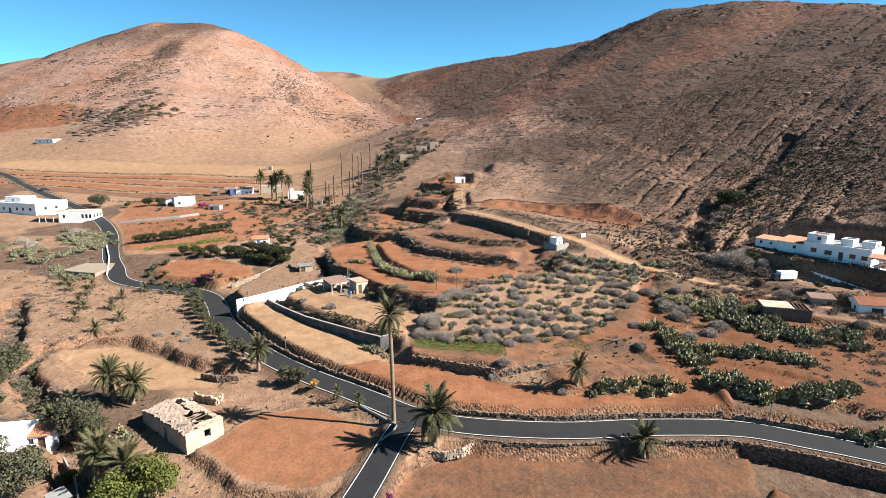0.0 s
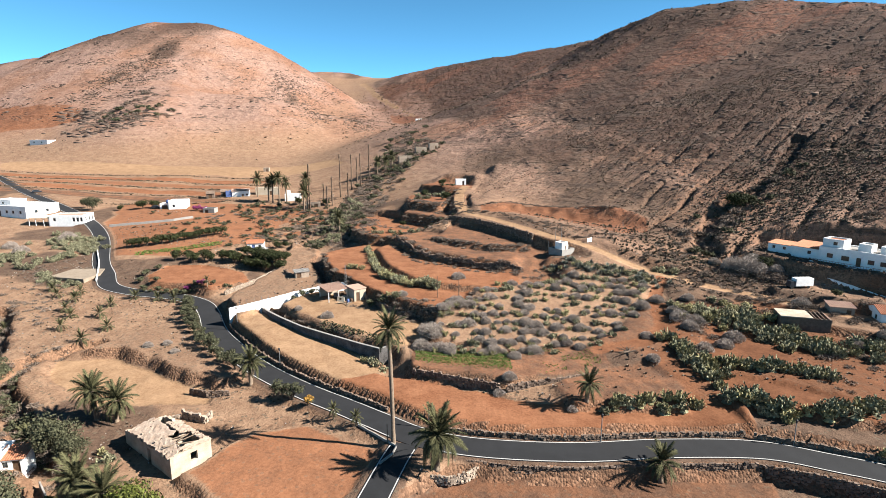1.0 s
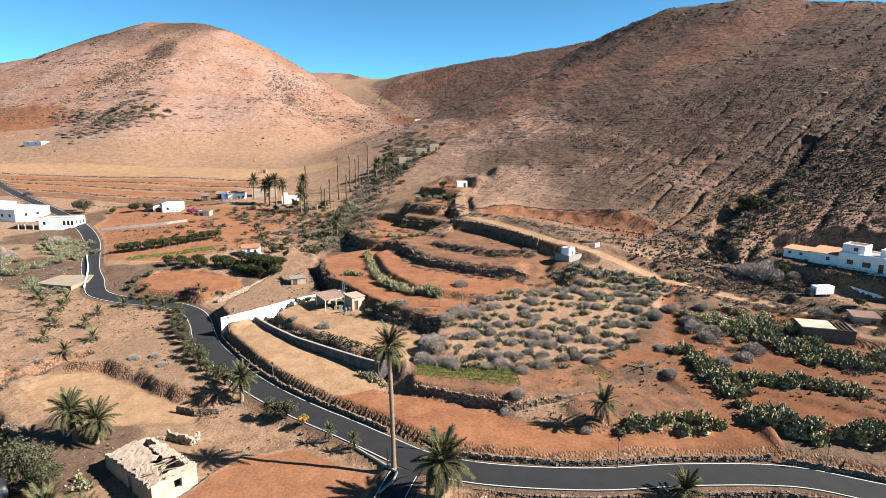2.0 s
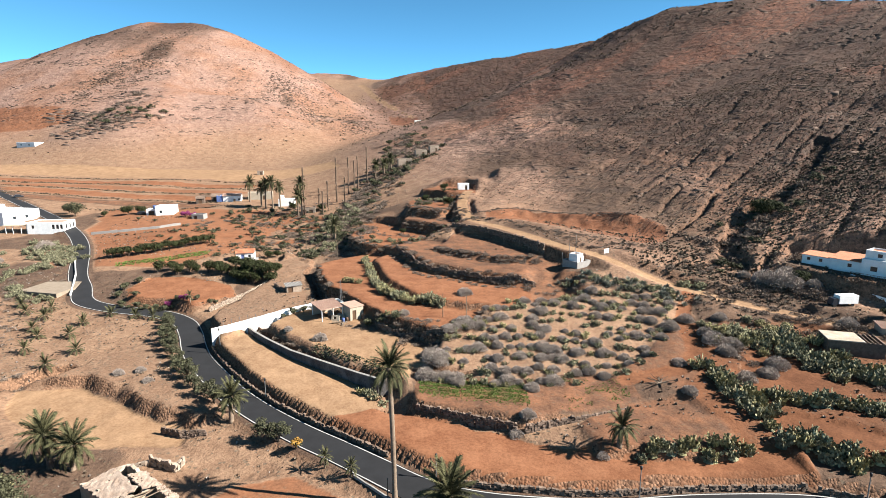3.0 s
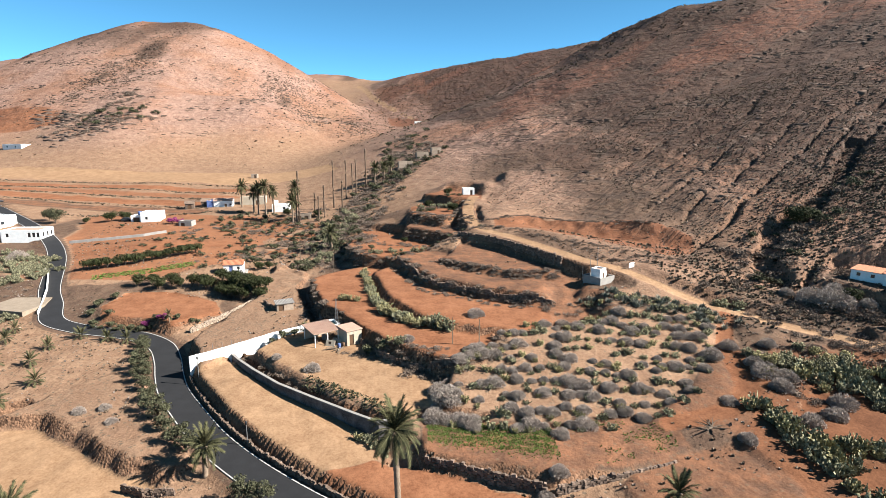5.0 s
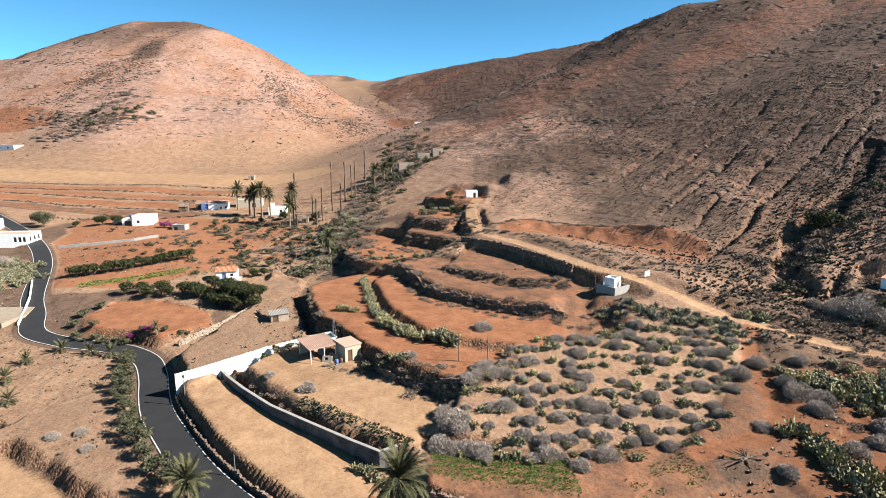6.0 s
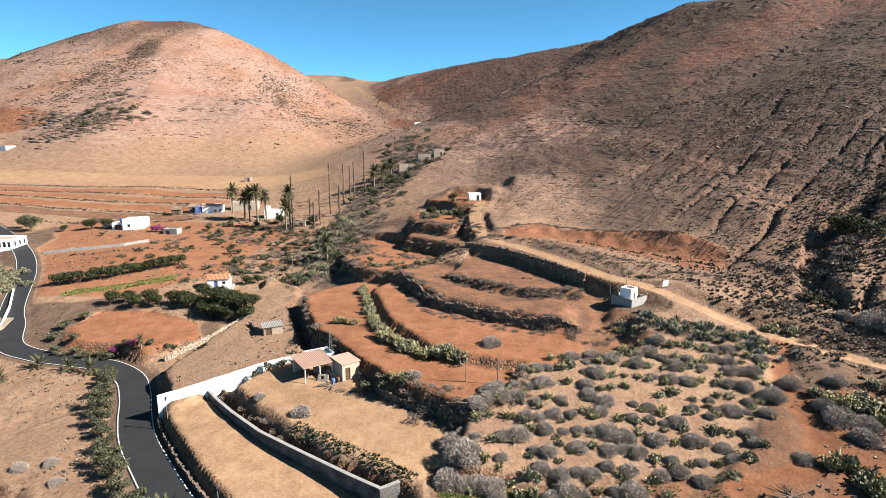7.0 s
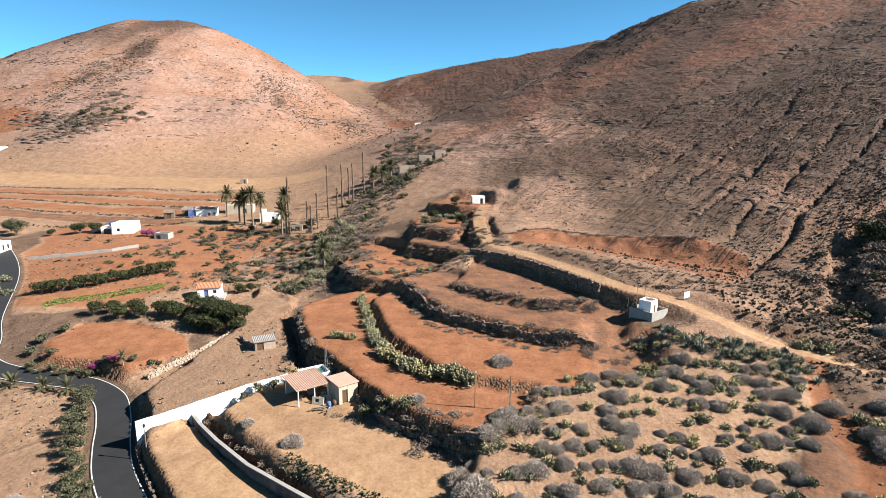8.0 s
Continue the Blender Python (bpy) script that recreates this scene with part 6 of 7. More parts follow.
for x, y, h in ((22.8, 80.4, 4.0), (50.6, 79.4, 3.6), (-2.6, 84.6, 3.2), (-32.0, 107.4, 3.4), (-47.2, 127.0, 3.2)):
    lamp_post(x, y, h, "slim grey roadside lamp post with small lantern")
for x, y, h in ((-47.5, 205, 8.0), (-33.5, 186, 6), (-1.5, 127, 5), (3.2, 126, 5), (-8.6, 80.4, 3.0)):
    lamp_post(x, y, h, "plain leaning wooden utility pole in the fields", False)
for k in range(14):
    t = k / 13
    x, y = -49.6 + 17.8 * t, 130.8 + 12.2 * t + 1.0 * math.sin(t * 3)
    post = root("fence_post", "thin metal fence post along the white wall", "fence post", x, y, None, 0, "posts of the wire fence")
    piece("stake", mesh_of("stake", *tube([(0, 0, -0.4), (0, 0, 2.3)], [0.045, 0.04], 6), M_METAL), post)

# ---- palms ----
palm("very tall slender date palm at the road junction", -7.7, 80.2, 17.6, 1.15, (-0.4, 0.2), 1, 0.30, 44, 6)
palm("broad low date palm beside the white forecourt", -1.3, 74.4, 5.0, 1.5, (0.2, -0.2), 2, 0.42, 60, 8)
palm("low date palm on the bank below the road", 29.4, 74.2, 2.6, 1.05, (0, 0), 3, 0.35, 40, 2)
palm("date palm on the verge beside the road", -35.6, 101.0, 4.2, 1.1, (0.2, 0), 4, 0.35, 46, 3)
palm("short date palm on the red terrace edge", 22.4, 87.6, 2.8, 0.95, (0.3, 0), 5, 0.33, 38, 3)
palm("bushy date palm in the lower orange field", -57.0, 89.6, 5.0, 1.25, (-0.4, 0), 6, 0.38, 54, 14)
palm("bushy date palm in the lower orange field", -53.6, 89.2, 3.8, 1.2, (0.5, 0), 7, 0.38, 50, 12)
palm("green date palm among the garden bushes", -47.4, 69.8, 3.6, 1.3, (0, 0), 8, 0.35, 50, 2)
palm("green date palm among the garden bushes", -43.6, 68.4, 3.0, 1.3, (0.3, 0), 9, 0.35, 46, 1)
palm("small palm behind the garden cottage", -63.0, 82.5, 3.2, 1.0, (0, 0), 10, 0.3, 34, 2)
for i, (x, y, h, c) in enumerate(((-79.4, 266, 10.5, 1.3), (-76.0, 265, 12.0, 1.3), (-82.0, 268, 8.5, 1.2), (-60.6, 254.5, 13.5, 1.25), (-61.6, 252.0, 8.5, 1.3), (-38.9, 212, 5.5, 1.2), (-91, 280, 9, 1.3), (-73.2, 267, 9.5, 1.1), (-30, 300, 6, 1.2), (-27, 306, 6, 1.2), (-34, 297, 7, 1.2))):
    palm("date palm with green crown in the village grove", x, y, h, c, (0.3 * (-1) ** i, 0), 20 + i, 0.32, 46, 10)


def dead_palm(x, y, h, seed, stub):
    """A bare dead trunk, some with a few hanging remains."""
    rng = random.Random(seed)
    t = root("dead_palm", "tall bare trunk of a dead palm", "dead palm", x, y, None, 0, "dead palm trunks")
    pts = [(0.07 * math.sin(i * 0.5 + seed), 0, -0.5 + (h + .5) * i / 14) for i in range(15)]
    piece("trunk", mesh_of("trunk", *tube(pts, [0.36 - 0.008 * i + 0.03 * (i % 2) + (0.08 if i > 12 else 0) for i in range(15)], 8), M_DEADBARK, True), t)
    for k in range(stub):
        piece("frond", DRY[k % 2], t, pose(pts[-1][0], 0, h - 0.2, 0, 0, k * 70 + seed * 13) @ pose(0, 0, 0, 0, rng.uniform(20, 60), 0) @ Matrix.Scale(rng.uniform(.5, .8), 4), "dry brown hanging frond")


for i, (x, y, h, s) in enumerate(((-59.5, 254, 20, 0), (-50.0, 257, 13, 4), (-48.5, 270, 20, 0), (-45, 282, 17, 3), (-43.0, 287, 14, 0), (-41, 285, 16, 0), (-37.5, 292, 18, 0), (-51.2, 252, 10, 0), (-44.2, 266, 12, 6), (-54.8, 262, 9, 3))):
    dead_palm(x, y, h, i, s)
for x, y, h, lf in ((-17.9, 87.6, 1.7, 26), (-13.9, 85.2, 1.6, 24), (-64.6, 153.2, 1.8, 22)):
    palm("young round-headed palm planted on the verge", x, y, h, 0.5, (0, 0), int(-x * 7), 0.14, lf, 0, group="young verge palms")
for i, (x, y) in enumerate(((-108.2, 155), (-104, 150.5), (-97, 147), (-91.3, 136.4), (-95, 140), (-84.1, 136.2), (-85.8, 143.9), (-79.5, 121.6), (-88.5, 128.5), (-82.3, 149.2), (-99, 152.6), (-104.7, 132.3), (-75.5, 147.6), (-77.8, 128.5), (-70.8, 146.6))):
    palm("small green palm planted on the dry plot", x, y, 0.7 + 0.5 * (i % 3) / 2, 0.75, (0, 0), 100 + i, 0.16, 22, 0, group="young plot palms")

# ---- trees and leafy bushes ----
def planted(kind, spots, seed, lo=0.85, hi=1.2, sink=0.0):
    """Copies of a tree kind at places on the ground; the first stands at the first spot."""
    rng = random.Random(seed)
    for i, p in enumerate(spots):
        s = rng.uniform(lo, hi) * (p[2] if len(p) > 2 else 1)
        m = pose(p[0], p[1], ground_at(p[0], p[1]) - sink, 0, 0, rng.uniform(0, 360)) @ Matrix.Scale(s, 4)
        if i == 0:
            kind.matrix_basis = m
        else:
            made = copy_thing(kind, Matrix())
            made.matrix_basis = m


olive_a = tree_kind("olive_tree", "small olive tree on the road verge", "tree", 2.6, 1.6, M_OLIVE, 1, 1500, 0.13, 0.25, group="olive row")
planted(olive_a, [(-66.6, 144.6), (-65.0, 141.2), (-63.2, 137.6), (-61.4, 134.2), (-59.6, 130.6), (-57.8, 127.2), (-55.6, 123.8), (-53.2, 120.6), (-50.8, 117.2), (-48.2, 113.8), (-45.4, 110.6), (-42.6, 107.6), (-39.8, 104.8), (-28.2, 95.4), (-26.0, 94.0)], 4, 1.0, 1.3)
hedge_a = tree_kind("hedge_tree", "dense dark green hedge tree in a row", "tree", 3.0, 1.9, M_LEAF, 2, 1100, 0.19, 0.15, group="hedge row")
planted(hedge_a, [(-106.0 + 24 * k / 12, 192.5 + 16.5 * (k / 12) ** 1.2) for k in range(13)], 5, 1.0, 1.3)
conifer = tree_kind("cypress_bush", "dark dense bush screening the farm hut", "bush", 3.6, 2.0, M_LEAF, 3, 1300, 0.18, 0.1, group="dark farm trees")
planted(conifer, [(-66, 178, 1.2), (-57, 172.5, 1.2), (-53.5, 174.4, 1.2), (-68, 180.5), (-64.6, 178.4), (-61, 176.8), (-58.2, 175.0), (-55.2, 173.4), (-52.2, 171.6), (-49.6, 170.6), (-63, 181.0), (-59, 179.0), (-55, 177.0), (-85.6, 179.6), (-82.2, 181.4), (-79.0, 178.0), (-76.5, 180.2), (-60.5, 173.6), (-73.5, 178.6), (-70.6, 179.6), (-58.6, 172.6), (-56.4, 175.6), (-53.8, 172.8), (-51.6, 173.4), (-50.4, 172.2), (-54.4, 170.6), (-57.2, 177.4), (-60.2, 178.6), (-48.6, 172.6)], 6, 0.92, 1.12)
big_a = tree_kind("garden_tree", "large rounded green garden tree", "tree", 6.0, 3.6, M_OLIVE, 4, 3600, 0.17, 0.2, 7, group="garden trees")
planted(big_a, [(-57.8, 80.4, 1.15), (-54.0, 79.0, 0.8), (-81.5, 96.5, 1.3), (-55.4, 64.6, 1.3), (-62.5, 66.5, 1.35), (-84.0, 101.5, 1.1), (-79, 92, 1.0), (-155, 252, 1.15), (-160, 256, 0.8)], 7, 0.95, 1.05)
big_b = tree_kind("fresh_green_tree", "bright green leafy bush below the cottage", "tree", 4.6, 3.2, M_FRESH, 5, 3200, 0.17, 0.15, 6, group="garden trees")
planted(big_b, [(-38.6, 66.4, 1.35), (-41.6, 63.2, 1.2), (-53.4, 71.4, 0.5)], 8, 0.95, 1.05)
round_a = tree_kind("shade_tree", "round dark green tree beside the farm", "tree", 4.2, 2.8, M_LEAF, 6, 2200, 0.2, 0.2, 6, group="farm trees")
planted(round_a, [(-134, 254), (-129.5, 255), (-143, 252, .7), (91, 177, 1.2), (94, 179, .9), (-0.5, 246, .8), (-8, 240, .6), (1.5, 229, .7), (-66, 262, .9), (-53, 258, .7), (79.5, 140.5, .7), (84, 121, .45), (99, 108.5, .7), (-58, 195.5, .6), (-55, 197, .6), (-14.5, 206, .5)], 9)
orange_a = tree_kind("orange_shrub", "shrub with orange flowers on the verge", "shrub", 2.0, 0.95, M_ORANGE, 7, 500, 0.12, 0.3)
planted(orange_a, [(-22.9, 91.9)], 10, 1, 1)
piece("under_leaves", mesh_of("under_leaves", *leaf_cloud(random.Random(9), 300, 1.0, 1.0, 0.5, 0.13, 6, 1.0), M_OLIVE), orange_a)
purple_a = tree_kind("bougainvillea", "purple flowering bougainvillea bush", "shrub", 2.2, 1.6, M_PURPLE, 8, 1000, 0.13, 0.15)
planted(purple_a, [(-66.8, 154.4, .75), (-70.8, 154.8, .6), (-107.5, 248.5, 1.3), (-104.5, 248.5, 1.2), (-6.9, 63.9, .4)], 11)
valley_a = tree_kind("field_bush", "greyish green bush on the field edge", "bush", 1.9, 1.5, M_OLIVE, 9, 420, 0.18, 0.15, group="field bushes")
rngv = random.Random(12)
spots = [(-84, 156.6, 1.0), (-79.5, 155.6, .9), (-63.5, 155, .7), (-87, 161, 1.2), (-88, 166, 1.1), (-86.6, 171, 1.0), (-68.6, 155, .7), (-24.0, 196, .8), (-18, 193, .8), (-29, 207, 1.2), (-71.5, 153.6, .8), (-74, 154.4, .8), (-76.6, 154.6, .7), (-81, 158, 1), (-38.6, 135.2, .6), (-36.6, 136.9, .7), (-34.8, 138.2, .9), (-32.8, 139.2, .85), (-30.8, 139.8, .7), (-62, 203, 1), (-56, 205, 1.1), (-50, 207, 1), (-66, 212, 1.2), (-60, 217, 1.1), (-53, 221, 1), (-48, 198, .8), (-71, 221, 1.2), (-78, 232, 1), (-84, 240, 1), (-66, 236, 1.1), (-58, 236, 1), (-50, 232, 1.2), (-97, 213, .7), (-84, 246, 1), (-72, 250, 1.1), (-66, 247, 1.2), (-90, 252, 1), (-116, 240, .8), (-124, 243, .8), (-84, 257, 1.2), (-74, 257, 1.3), (-47, 243, 1.2), (-44, 226, 1.1), (-45, 216, 1.1), (-14, 128.6, 1.0), (-17.4, 130.4, 1.1), (-11, 127, .9)]
for k in range(34):
    t = k / 33
    spots.append((-41 + 16 * t + rngv.uniform(-9, 9), 198 + 180 * t + rngv.uniform(-4, 4), rngv.uniform(.7, 1.6)))
for k in range(26):
    spots.append((rngv.uniform(-76, -46), rngv.uniform(198, 252), rngv.uniform(.5, 1.0)))
for k in range(12):
    spots.append((-83 + 24 * k / 11 + rngv.uniform(-1, 1), 155.4 - 1.6 * math.sin(k * 0.3) + rngv.uniform(-.6, .6), rngv.uniform(.45, .8)))
planted(valley_a, spots, 13)

# ---- cactus, agave and dry shrubs ----
CACTI = [mesh_of("prickly_pear", *cactus_geo(random.Random(200 + i), 1.25 + 0.15 * i, 1.25 + 0.1 * i, 230, 0.28), M_PAD) for i in range(4)]
PALE = [mesh_of("prickly_pear_pale", *cactus_geo(random.Random(220 + i), 1.2, 1.15, 190, 0.28), M_PALEPAD) for i in range(2)]
AGAVE = [mesh_of("agave", *agave_geo(random.Random(240 + i), 0.95 + 0.15 * i), M_AGAVE) for i in range(2)]
SHRUBS = [twig_mesh("dry_shrub", 1.35 + 0.12 * i, 1.4 + 0.12 * i, 250 + i, 4600, None, 0.02, 0.15) for i in range(4)]


FAR_PEARS = {M_PAD.name: [], M_PALEPAD.name: []}


def set_on(x, y, s, rng, squash=1.0):
    return pose(x, y, ground_at(x, y) - 0.05, rng.uniform(-4, 4), rng.uniform(-4, 4), rng.uniform(0, 360)) @ Matrix.Diagonal((s, s, s * squash, 1))


def stand(name, me, label, category, group, x, y, s, rng, squash=1.0):
    """One plant on the ground; prickly pears far up the slope are joined later."""
    m = set_on(x, y, s, rng, squash)
    if name == "prickly_pear" and y > 119.5:
        FAR_PEARS[me.materials[0].name].append((me, m))
        return
    tagged(new(name, me), label, category, group).matrix_basis = m


def on_lane(x, y):
    return float(line_near(np.array([x]), np.array([y]), LOOP)[0][0]) < 1.9


def hedge(line, spread, step, seed, scale=1.0, pale=0.25, squash=1.0, mass=False):
    """Prickly pears crowded along a line; mass: far ones, joined."""
    rng = random.Random(seed)
    spots = []
    for p, q in zip(line, line[1:]):
        n = max(1, round(math.dist(p, q) / step))
        for i in range(n):
            t = (i + rng.random()) / n
            x, y = p[0] + (q[0] - p[0]) * t + rng.uniform(-spread, spread), p[1] + (q[1] - p[1]) * t + rng.uniform(-spread, spread)
            if mass:
                spots.append((rng.choice(CACTI), set_on(x, y, scale * rng.uniform(.75, 1.2), rng, squash)))
            elif rng.random() < pale:
                stand("prickly_pear", rng.choice(PALE), "yellow-green prickly pear thicket on a bank", "cactus", "prickly pear hedges", x, y, scale * rng.uniform(.75, 1.2), rng, squash)
            else:
                stand("prickly_pear", rng.choice(CACTI), "grey-green prickly pear thicket on a bank", "cactus", "prickly pear hedges", x, y, scale * rng.uniform(.75, 1.25), rng, squash)
    if mass:
        joined("prickly_pear_growth", "mass of grey-green prickly pear in the valley", "cactus", spots)


hedge([(-24.4, 180), (-21.8, 168), (-19.2, 157), (-16.8, 148)], 0.5, 1.6, 1, 1.0, 0.5)
hedge([(-16.8, 148), (-14.8, 143.4), (-8, 137.6), (-1.5, 134.2)], 0.8, 1.0, 2, 1.3, 0.55)
hedge([(-26.4, 155.5), (-22.0, 153.4)], 0.6, 1.4, 3, 1.0, 0.8)
hedge([(-15.0, 106.4), (-10.8, 103.6)], 0.9, 1.2, 4, 1.05, 0.2)
hedge([(42.2, 108.1), (45.5, 103.1), (45.2, 97.8), (47.0, 93.0)], 1.9, 0.65, 5, 1.2, 0.4)
hedge([(47.7, 99.8), (54.1, 96.9), (59.8, 95.6), (66.0, 93.8)], 1.2, 0.75, 6, 1.1, 0.4)
hedge([(46.5, 91.0), (49.0, 86.7), (52.1, 84.6), (54.9, 84.0)], 1.7, 0.65, 7, 1.2, 0.4)
hedge([(56.8, 84.4), (61.9, 82.8), (68.4, 84.6)], 1.3, 0.8, 8, 1.25, 0.4)
hedge([(24.6, 86.2), (30.8, 86.3), (37.6, 86.6), (40.5, 88.0)], 0.8, 0.9, 9, 1.0, 0.45)
hedge([(50.9, 121.4), (56.4, 118.9), (62.9, 114.2), (66.4, 107.8), (72.6, 103.9), (82.6, 102.7)], 3.0, 0.5, 10, 1.15, 0.35)
hedge([(59, 123), (66, 118), (70, 108)], 2.8, 0.7, 11, 1.15, 0.25)
hedge([(60.2, 75.6), (63.6, 73.8), (68, 72)], 0.6, 1.4, 12, 0.9, 0.3)
hedge([(53.2, 143.4), (59.0, 142.6)], 0.8, 1.2, 13, 0.9, 0.2)
hedge([(29, 144), (36, 142), (44, 139), (50, 136.4)], 2.2, 1.0, 31, 0.75, 0.5)
hedge([(-60.0, 84.2), (-63.5, 88.6)], 1.2, 1.8, 14, 0.9, 1.0)
hedge([(-51.2, 80.5), (-48.4, 79.2)], 0.8, 1.3, 15, 1.0, 0.7)
hedge([(-17.8, 131.5), (-14.0, 129.6), (-10.2, 127.4)], 0.7, 1.5, 16, 0.85, 0.6)
hedge([(-30, 147.4), (-33.5, 148.6)], 0.4, 1.2, 18, 0.8, 0.9)
hedge([(-39, 196), (-43, 215), (-42, 235), (-39, 262)], 4.5, 1.6, 20, 1.2, 0.1, 1.0, True)
hedge([(-24, 190), (-14, 193), (-2, 198)], 1.2, 1.7, 21, 0.8, 0.1, 1.0, True)
hedge([(-12, 236), (-4, 240), (3, 238.4)], 1.3, 2.0, 19, 1.0, 0.5, 1.0, True)

hedge([(-142, 206), (-132, 200), (-122, 192), (-117, 184)], 6.5, 0.55, 22, 1.2, 0.1, 0.9, True)
hedge([(-158, 190), (-142, 182), (-128, 174)], 5.0, 1.0, 23, 1.2, 0.1, 0.9, True)
hedge([(-122, 168), (-113, 161.5), (-104, 158.5)], 1.8, 1.3, 24, 1.0, 0.1, 0.9, True)
# thicket of dry shrubs and cactus planted in bands across the terrace
rngt = random.Random(30)
count = 0
for row in range(11):
    y0 = 104.6 + row * 3.3
    x = -6.0
    while x < 54:
        x += rngt.uniform(1.55, 2.5)
        y = y0 + rngt.uniform(-0.9, 0.9) + 1.5 * math.sin(x * 0.12)
        if not inside(OUTLINE["thicket"], x, y) or on_lane(x, y) or rngt.random() < 0.07:
            continue
        if rngt.random() < 0.64:
            stand("dry_shrub", rngt.choice(SHRUBS), "leafless grey dome-shaped shrub on sandy soil", "shrub", "thicket shrubs", x, y, rngt.uniform(.6, 1.15), rngt, rngt.uniform(.8, 1.1))
            if rngt.random() < 0.75:
                stand("prickly_pear", rngt.choice(CACTI + PALE + PALE), "prickly pear growing between grey shrubs", "cactus", "thicket cactus", x + rngt.uniform(-1.3, 1.3), y - rngt.uniform(.7, 1.4), rngt.uniform(.45, .8), rngt, .85)
        else:
            stand("prickly_pear", rngt.choice(CACTI + PALE), "prickly pear growing between grey shrubs", "cactus", "thicket cactus", x, y, rngt.uniform(.6, 1.0), rngt, .8)
joined("prickly_pear_growth", "grey-green prickly pears growing on upper terraces and banks", "cactus", FAR_PEARS[M_PAD.name])
joined("prickly_pear_growth", "yellow-green prickly pears growing on upper terraces and banks", "cactus", FAR_PEARS[M_PALEPAD.name])
for i in range(96):
    t = i / 95
    x, y = 28 + 24 * t + rngt.uniform(-3.2, 3.2), 144.5 - 8.5 * t + rngt.uniform(-2.6, 2.6)
    stand("agave", rngt.choice(AGAVE), "blue-grey agave rosette on the slope", "agave", "slope agaves", x, y, rngt.uniform(.8, 1.3), rngt)
for x, y, s in ((-25.9, 123.8, 1.05), (-33.6, 128.8, .8), (-4.6, 108.2, 1.5), (-2.4, 111.2, 1.5), (-4.0, 115.5, 1.4), (0.6, 106.6, 1.2), (3.4, 138.4, 1.3), (11.0, 94.8, .9), (9.0, 92.6, .8), (38.0, 101.2, 1.0), (43.4, 123.6, 1.4), (49.6, 118, 1.4), (50, 114, 1.3), (54.7, 126.4, 1.2), (57, 110, 1.4), (48, 127, 1.2), (81.2, 138.2, 1.6), (76.5, 141.5, 2.3), (73.5, 144, 2.0), (79, 145, 1.8), (70, 147, 1.4), (76.9, 121.0, 1.4), (78.0, 105.7, 1.3), (84, 106.6, 1.2), (13, 103.4, 1.0), (40, 110.4, .9), (20, 86.6, .6), (-9.6, 128.6, .9), (2.2, 124, 1.2), (-136, 205, 2.0), (-142, 190, 2.2), (-150, 196, 1.8), (-55, 112.8, .8), (-58.5, 117.2, .8), (-62, 116, .9), (49.5, 121, 1.5), (52.5, 117, 1.4), (53.5, 106.5, 1.2), (49, 105, 1.2)):
    stand("dry_shrub", rngt.choice(SHRUBS), "leafless grey dome-shaped shrub on the bank", "shrub", "bank shrubs", x, y, s * rngt.uniform(.85, 1.1), rngt)

# shrubs crowding the terrace banks
M_BRUSH = plain("brown_brush", (0.17, 0.128, 0.10), (0.30, 0.235, 0.19), 0.5, 0.95, 0.0, vary=0.3, spec=0.1)
THIN = [twig_mesh("bank_shrub", 1.5, 1.2, 270 + i, 230, M_BRUSH, 0.05, 0.24) for i in range(3)]
BANKS = []


def bank(line, spread, step, seed, lo, hi):
    rng = random.Random(seed)
    for p, q in zip(line, line[1:]):
        n = max(1, round(math.dist(p, q) / step))
        for i in range(n):
            t = (i + rng.random()) / n
            x, y = p[0] + (q[0] - p[0]) * t + rng.uniform(-spread, spread), p[1] + (q[1] - p[1]) * t + rng.uniform(-spread, spread)
            if on_lane(x, y):
                continue
            BANKS.append((rng.choice(THIN), set_on(x, y, rng.uniform(lo, hi), rng, rng.uniform(.6, .9))))


bank([(-16, 180), (-8, 158), (5, 147.4), (19, 141.6)], 1.0, 1.1, 41, .4, .75)
bank([(-5, 178), (4, 165), (14, 158.6), (24, 156)], 1.6, 0.9, 42, .4, .8)
bank([(-30, 212), (-20, 204), (-8, 201), (2, 198)], 1.8, 0.9, 43, .5, .9)
bank([(-14, 222), (-4, 214), (6, 204)], 1.6, 1.1, 44, .4, .8)
bank([(-37, 172), (-36, 160), (-30, 147), (-26, 140)], 0.9, 1.2, 45, .35, .7)
bank([(-22, 131), (-12, 127.6), (-2, 124)], 0.9, 1.1, 46, .4, .8)
bank([(10, 203), (20, 192), (30, 178), (38, 164), (50, 155)], 1.2, 1.2, 47, .4, .8)
bank([(-41, 133.4), (-37, 129.0), (-30, 122.4), (-27.6, 120.2)], 0.4, 1.0, 48, .45, .7)
bank([(47, 128), (52, 122), (54, 114), (52, 105)], 2.2, 1.3, 49, .6, 1.1)
bank([(66, 140), (74, 143), (84, 135), (78, 136)], 3.0, 1.4, 50, .8, 1.5)
bank([(68, 121), (76, 119), (88, 118)], 1.5, 1.6, 51, .5, 1.0)
